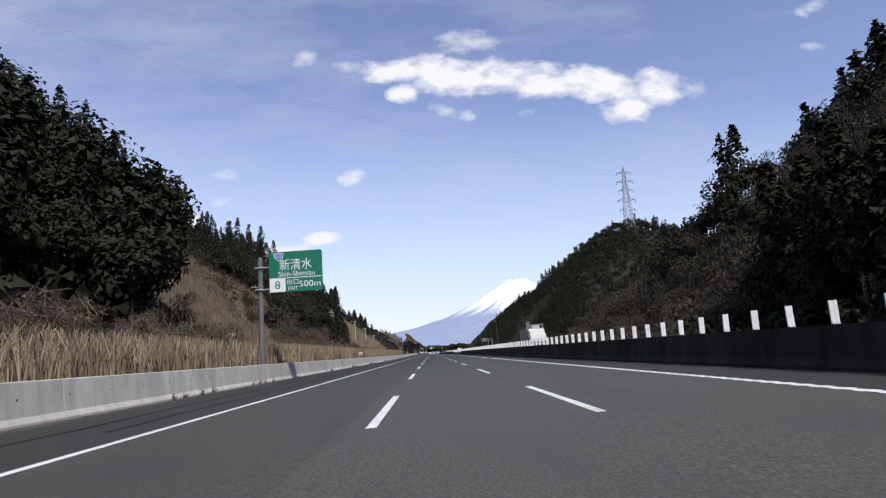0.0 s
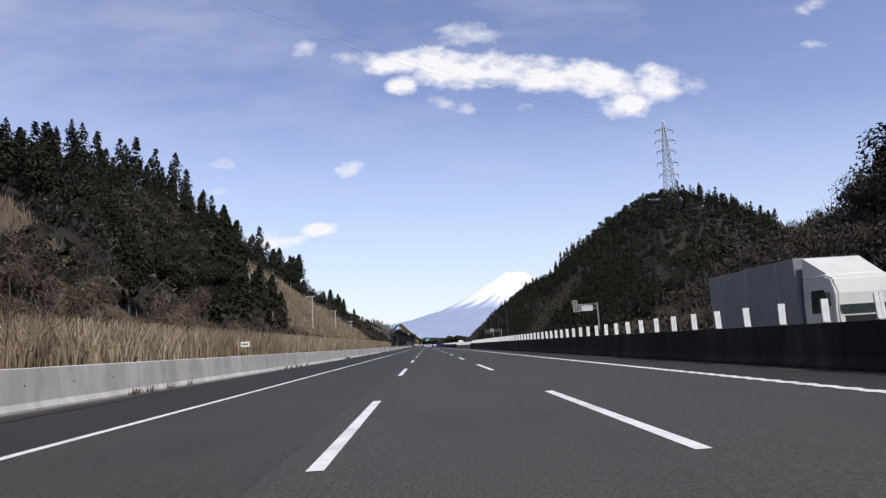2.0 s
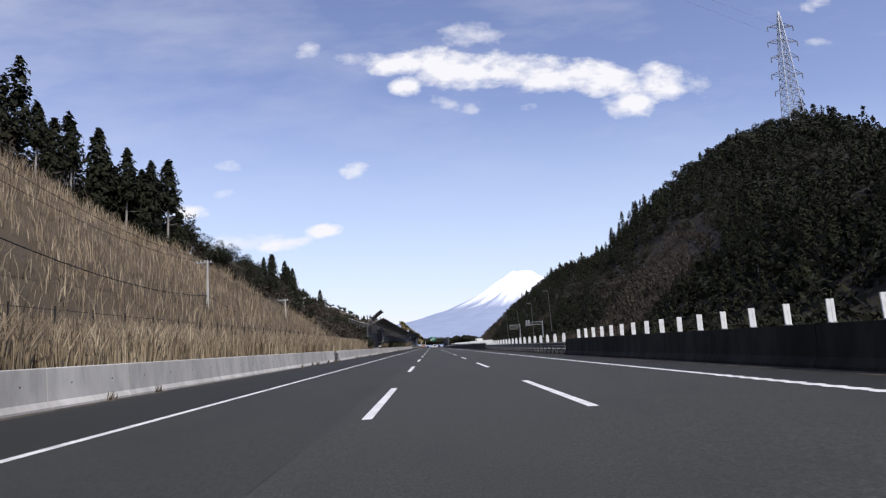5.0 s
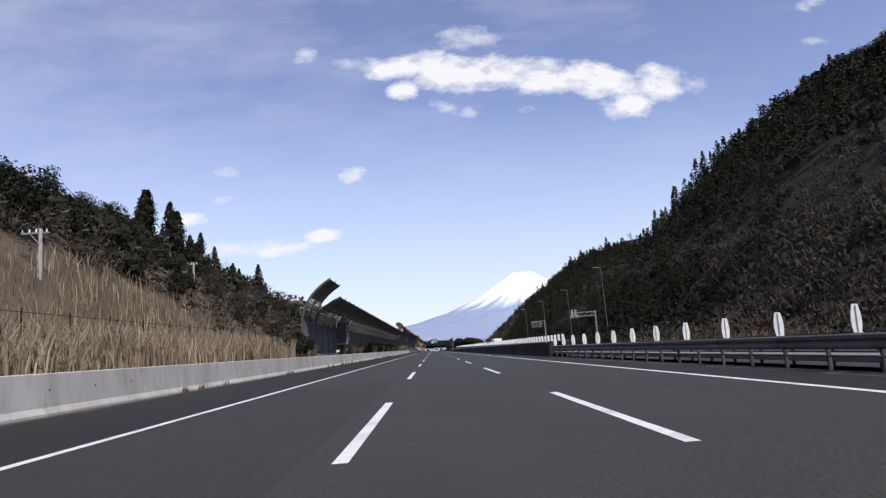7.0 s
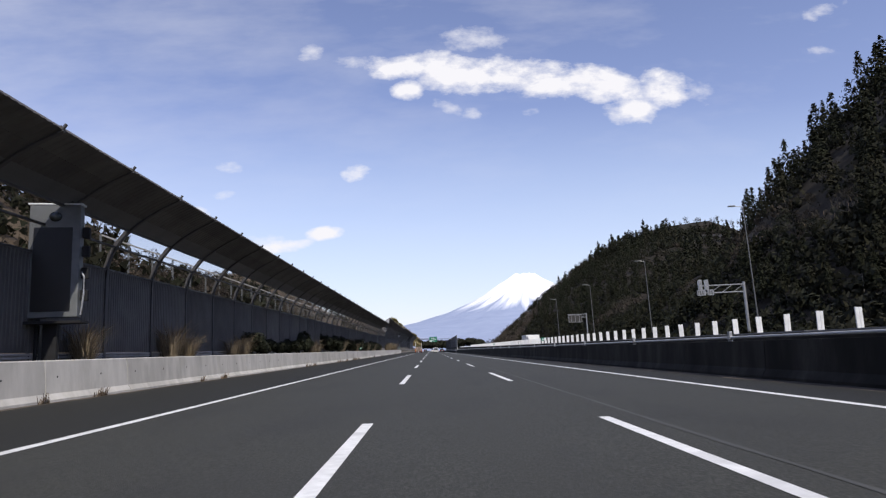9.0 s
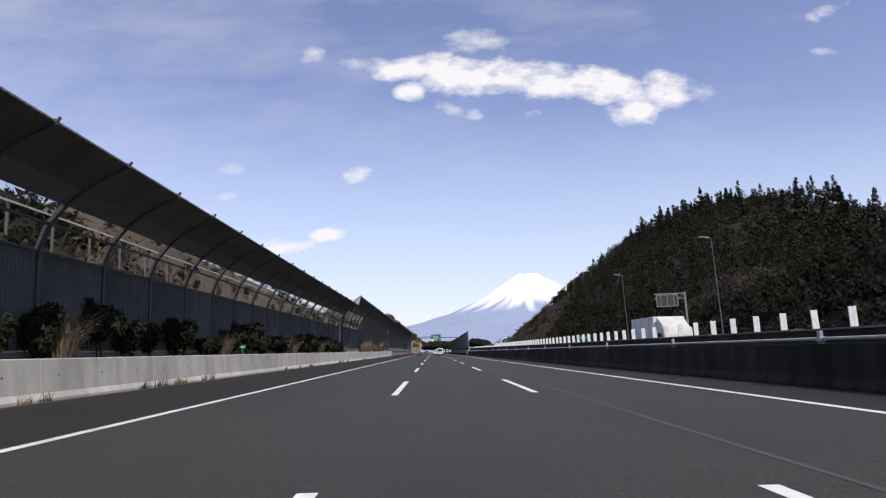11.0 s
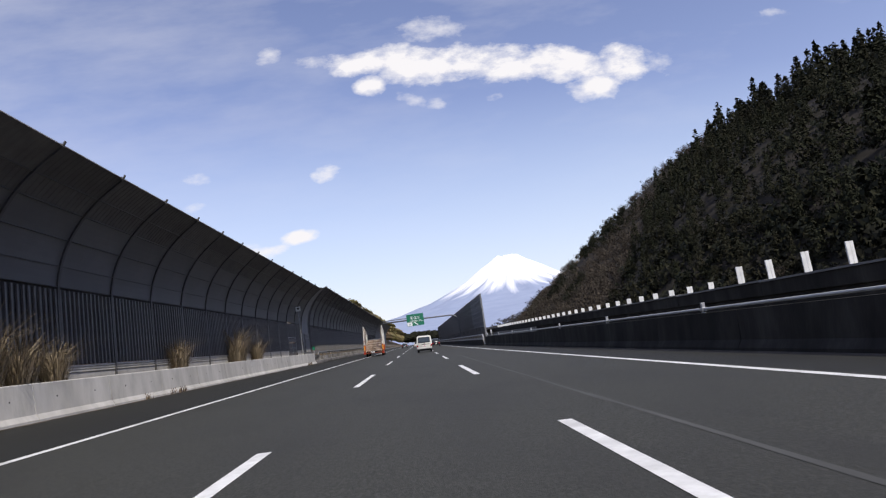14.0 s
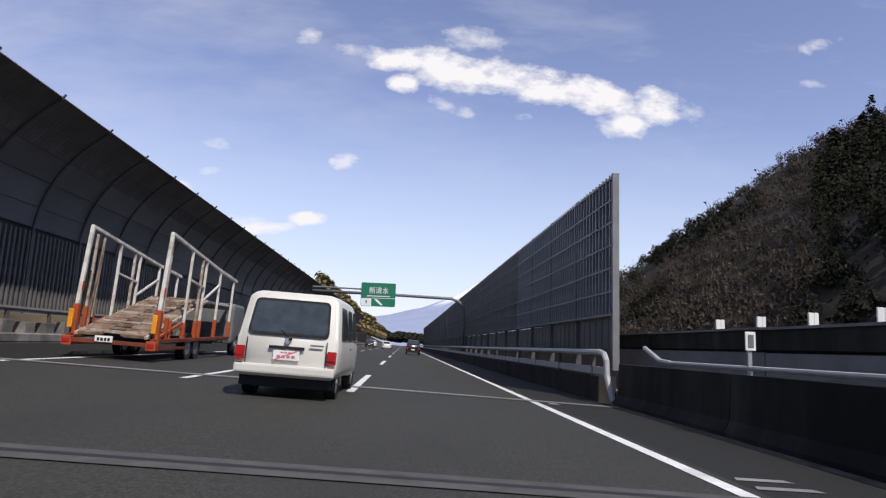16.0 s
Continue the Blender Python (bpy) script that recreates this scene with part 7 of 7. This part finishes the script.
def car_carrier(x, y, turn):
    t = thing("car_carrier", pose(x, y, zr(x, y), 0, -bank(y), turn), "empty car transporter lorry with white and orange frames", "lorry")

    def bar(name, a, b, w, mat, parent=t, lab=""):
        bm = bmesh.new()
        a, b = Vector(a), Vector(b)
        d = b - a
        m = Matrix.Translation(a) @ d.to_track_quat("Y", "Z").to_matrix().to_4x4()
        box(bm, -w / 2, w / 2, 0, d.length, -w / 2, w / 2, w * 0.12, m)
        return part(name, bm, mat, parent, lab)

    for s in (-1, 1):
        X = s * 1.2
        bar("side_beam", (X, -0.1, 0.62), (X, 9.0, 0.82), 0.13, M_FRAME_RED)
        bar("side_beam", (X, 0.5, 0.42), (X, 3.0, 0.42), 0.1, M_FRAME_RED)
        # rear mast
        bar("mast", (X, 0.15, 1.55), (X, 0.35, 3.95), 0.11, M_CREAM)
        bar("mast_band", (X, 0.2, 1.95), (X, 0.22, 2.25), 0.13, M_ORANGE)
        bar("mast_foot", (X, 0.15, 0.35), (X, 0.15, 1.55), 0.17, M_ORANGE)
        bar("mast", (X * 0.93, 0.55, 1.5), (X * 0.93, 0.6, 3.75), 0.07, M_RUSTY)
        bar("mast_foot", (X * 0.93, 0.55, 0.6), (X * 0.93, 0.55, 1.5), 0.12, M_ORANGE)
        bar("mast", (X * 0.88, 0.85, 1.2), (X * 0.88, 0.95, 3.7), 0.06, M_RUSTY)
        bar("winch_rod", (X * 0.97, 0.3, 0.9), (X * 0.9, 0.4, 2.6), 0.04, M_BLACK)
        bar("side_brace", (X, 0.2, 0.7), (X, 2.4, 1.25), 0.09, M_ORANGE)
        bar("ram", (X * 0.82, 0.5, 0.7), (X * 0.82, 0.75, 3.4), 0.05, M_DECK)
        bar("top_rail", (X, 0.3, 3.95), (X, 6.6, 3.45), 0.1, M_CREAM)
        for yy, lo in ((2.6, 1.25), (3.9, 1.35), (4.4, 1.4), (6.5, 1.5), (8.8, 1.5)):
            hi = 3.93 - 0.08 * yy
            bar("upright", (X, yy, lo), (X, yy, hi), 0.085, M_CREAM if yy != 3.9 else M_RUSTY)
            bar("upright_foot", (X, yy, 0.7), (X, yy, lo), 0.13, M_ORANGE)
        bar("cross_brace", (X, 2.6, 2.75), (X, 4.4, 2.6), 0.07, M_CREAM)
        bar("cross_brace", (X, 4.4, 2.1), (X, 6.5, 2.9), 0.07, M_CREAM)
        bar("side_beam", (X, 6.6, 3.45), (X, 9.2, 3.3), 0.12, M_CREAM)
        bm = bmesh.new()
        box(bm, X - 0.07, X + 0.07, -0.16, -0.1, 0.85, 1.4, 0.02)
        r = part("reflector", bm, M_YELLOW, t, "amber reflector strip")
        bm = bmesh.new()
        box(bm, X - 0.14, X + 0.14, -0.2, 0.1, 0.34, 0.62, 0.02)
        part("tail_box", bm, M_ORANGE, t)
        bm = bmesh.new()
        box(bm, X - 0.1, X + 0.1, -0.215, -0.2, 0.42, 0.54, 0.01)
        part("tail_lamp", bm, M_RED_LAMP, t, "red tail lamp")
        bar("hydraulic_post", (X, 0.9, 0.7), (X, 0.9, 1.35), 0.12, M_ORANGE)
        bar("hydraulic_post", (X, 1.25, 0.7), (X, 1.25, 1.3), 0.1, M_ORANGE)
        # ramp track with its cross slats
        bm = bmesh.new()
        box(bm, s * 0.35, s * 0.95, 0, 6.0, -0.05, 0.05, 0.01, Matrix.Translation((0, -0.1, 0.72)) @ pose(0, 0, 0, 14))
        bar("ramp_edge", (s * 1.0, -0.1, 0.7), (s * 1.0, 5.7, 2.16), 0.09, M_RUSTY)
        bar("ramp_edge", (s * 0.3, -0.1, 0.74), (s * 0.3, 5.7, 2.2), 0.08, M_DECK)
        part("ramp_track", bm, M_DECK, t, "rusty brown loading ramp")
        bar("deck_rail", (s * 1.0, 5.7, 2.16), (s * 1.0, 9.4, 2.2), 0.1, M_CREAM)
    for i in range(14):
        yy = 0.1 + 0.42 * i
        bar("ramp_slat", (-1.0, yy, 0.79 + 0.25 * yy), (1.0, yy, 0.79 + 0.25 * yy), 0.07 if i % 2 else 0.1, M_RUSTY if i % 3 == 0 else M_DECK)
    bm = bmesh.new()
    box(bm, -1.0, 1.0, 5.8, 9.4, 2.02, 2.14, 0.02)
    part("deck", bm, M_DECK, t)
    bm = bmesh.new()
    box(bm, -0.45, 0.45, 0.2, 9.5, 0.5, 0.75, 0.03)
    part("chassis", bm, M_BLACK, t)
    bar("rear_beam", (-1.15, -0.1, 0.5), (1.15, -0.1, 0.5), 0.12, M_FRAME_RED)
    bm = bmesh.new()
    box(bm, -0.4, 0.1, -0.2, -0.17, 0.5, 0.68, 0.006)
    plate = part("number_plate", bm, M_SIGN_WHITE, t)
    bars(plate, -0.35, 0.05, 0.53, 0.62, 4, -0.201, M_BLACK)
    # cab
    bm = bmesh.new()
    box(bm, -1.15, 1.15, 9.9, 11.9, 0.55, 2.35, 0.15)
    part("cab", bm, M_GREY_BOX, t, "grey cab")
    wheels(t, [(s * 1.05, yy) for s in (-1, 1) for yy in (3.5, 4.5, 10.8)], 0.46, 0.28)
    return t


car_carrier(-5.62, 535.6, 1.5)


def box_lorry(x, y, turn, length, high, label, vane=True, paint=M_TRUCK_BOX, paint_label="plain white cargo box"):
    """A lorry whose front looks along its own -y."""
    t = thing("box_lorry", pose(x, y, zr(x, y), 0, -bank(y), turn), label, "lorry", "lorries on the opposite carriageway")
    bm = bmesh.new()
    loft(bm, [[(sx * w, yy, z) for sx, z in ((1, 0.5), (1, 1.5), (0.94, ht), (-0.94, ht), (-1, 1.5), (-1, 0.5))] for yy, w, ht in ((0.0, 1.05, 2.0), (0.12, 1.12, 2.5), (0.5, 1.12, 2.62), (1.7, 1.12, 2.62))])
    bmesh.ops.bevel(bm, geom=[e for e in bm.edges if e.calc_face_angle(0) > 0.5], offset=0.05, segments=2, affect="EDGES")
    cab = part("cab", bm, M_WHITE_PAINT, t, "white cab")
    panel_on("windscreen", [(-0.98, -0.012, 1.35), (-0.95, 0.07, 2.2), (0.95, 0.07, 2.2), (0.98, -0.012, 1.35)], 0.1, 0.015, M_CAR_GLASS, cab)
    for s in (-1, 1):
        panel_on("side_window", [(s * 1.13, 0.45, 1.4), (s * 1.11, 0.5, 2.15), (s * 1.11, 1.2, 2.15), (s * 1.13, 1.25, 1.4)], 0.06, 0.01, M_CAR_GLASS, cab)
        bm = bmesh.new()
        box(bm, s * 0.75 - 0.16, s * 0.75 + 0.16, -0.03, 0.02, 0.72, 0.95, 0.02)
        part("headlamp", bm, M_RIM, cab)
        bm = bmesh.new()
        box(bm, s * 1.28 - 0.09, s * 1.28 + 0.09, 0.05, 0.15, 1.6, 2.05, 0.03)
        part("mirror", bm, M_BLACK, cab)
    bm = bmesh.new()
    box(bm, -0.85, 0.85, -0.02, 0.02, 1.0, 1.28, 0.02)
    part("grille", bm, M_BLACK, cab)
    bm = bmesh.new()
    box(bm, -1.1, 1.1, -0.08, 0.2, 0.4, 0.68, 0.04)
    part("bumper", bm, M_WHITE_PAINT, cab)
    if vane:
        bm = bmesh.new()
        loft(bm, [[(1.0, 0.5, 2.6), (0.9, 0.55, 2.66), (-0.9, 0.55, 2.66), (-1.0, 0.5, 2.6)], [(1.08, 1.6, 2.6), (1.0, 1.6, high - 0.05), (-1.0, 1.6, high - 0.05), (-1.08, 1.6, 2.6)]])
        part("wind_deflector", bm, M_WHITE_PAINT, cab)
    bm = bmesh.new()
    box(bm, -1.2, 1.2, 1.85, length, 0.95, high, 0.03)
    cargo = part("cargo_box", bm, paint, t, paint_label)
    for s in (-1, 1):
        for k in range(3):
            bm = bmesh.new()
            yy = 1.85 + (length - 1.85) * (k + 0.5) / 3
            box(bm, min(s * 1.2, s * 1.215), max(s * 1.2, s * 1.215), yy - 0.03, yy + 0.03, 1.0, high - 0.05)
            part("side_rib", bm, M_GALV, cargo)
    bm = bmesh.new()
    box(bm, -0.5, 0.5, 1.0, length - 0.2, 0.6, 0.94, 0.03)
    part("chassis", bm, M_BLACK, t)
    wheels(t, [(s * 0.98, yy) for s in (-1, 1) for yy in (0.9, length - 2.2)], 0.44, 0.26)
    return t


box_lorry(13.3, 84.3, 0, 8.6, 3.35, "grey box lorry with a white cab on the opposite carriageway", paint=material("grey lorry box", [(0.2, 0.205, 0.21), (0.26, 0.265, 0.27)], 0.5, 0.2, scale=1), paint_label="plain grey cargo box")
box_lorry(17.0, 400.0, 0, 7.2, 3.4, "white box van lorry on the opposite carriageway")


def small_car(x, y, paint, label, high=1.5, wide=1.72):
    t = thing("car", pose(x, y, zr(x, y), 0, -bank(y), 0), label, "car", "cars far ahead")
    h = wide / 2
    bm = bmesh.new()
    loft(bm, [body_ring(0.0, h * 0.93, 0.35, 0.85, high * 0.66, h * 0.8, 0.0), body_ring(0.08, h, 0.3, 0.85, high * 0.68, h * 0.85, 0.02), body_ring(0.3, h, 0.3, 0.86, high * 0.95, h * 0.74, 0.3), body_ring(1.2, h, 0.3, 0.86, high, h * 0.74, 0.1), body_ring(2.2, h, 0.3, 0.86, high * 0.97, h * 0.72, 0.0), body_ring(3.1, h, 0.3, 0.84, 0.98, h * 0.8, 0), body_ring(4.1, h * 0.9, 0.34, 0.7, 0.82, h * 0.7, 0)])
    body = part("body", bm, paint, t, smooth=True)
    panel_on("rear_window", [(-h * 0.72, 0.1, 0.98), (-h * 0.64, 0.42, high * 0.92), (h * 0.64, 0.42, high * 0.92), (h * 0.72, 0.1, 0.98)], 0.06, 0.03, M_CAR_GLASS, body)
    for s in (-1, 1):
        panel_on("tail_lamp", [(s * h * 0.93, -0.01, 0.66), (s * h * 0.93, -0.01, 0.88), (s * h * 0.68, -0.02, 0.88), (s * h * 0.68, -0.02, 0.66)], 0.02, 0.03, M_RED_LAMP, body)
    bm = bmesh.new()
    box(bm, -0.2, 0.2, -0.03, 0.0, 0.55, 0.68, 0.004)
    plate = part("number_plate", bm, M_SIGN_WHITE, body)
    bm = bmesh.new()
    box(bm, -h * 0.95, h * 0.95, -0.06, 0.1, 0.3, 0.5, 0.03)
    part("bumper", bm, M_BLACK if paint is M_DARK_PAINT else paint, body)
    wheels(t, [(s * (h - 0.1), yy) for s in (-1, 1) for yy in (0.75, 3.2)], 0.31, 0.18)


M_DARK_PAINT = plain("black car paint", (0.02, 0.021, 0.024), 0.25, spec=0.7)
M_SILVER_PAINT = plain("silver car paint", (0.42, 0.43, 0.44), 0.3, 0.5)
small_car(4.2, 596, M_DARK_PAINT, "black high-built car far ahead in the fast lane", 1.8, 1.78)
small_car(-0.2, 640, M_WHITE_PAINT, "white car far ahead in the middle lane")
small_car(-3.9, 648, M_DARK_PAINT, "black car far ahead in the slow lane")
small_car(-4.2, 668, M_WHITE_PAINT, "white car far ahead in the slow lane", 1.6)
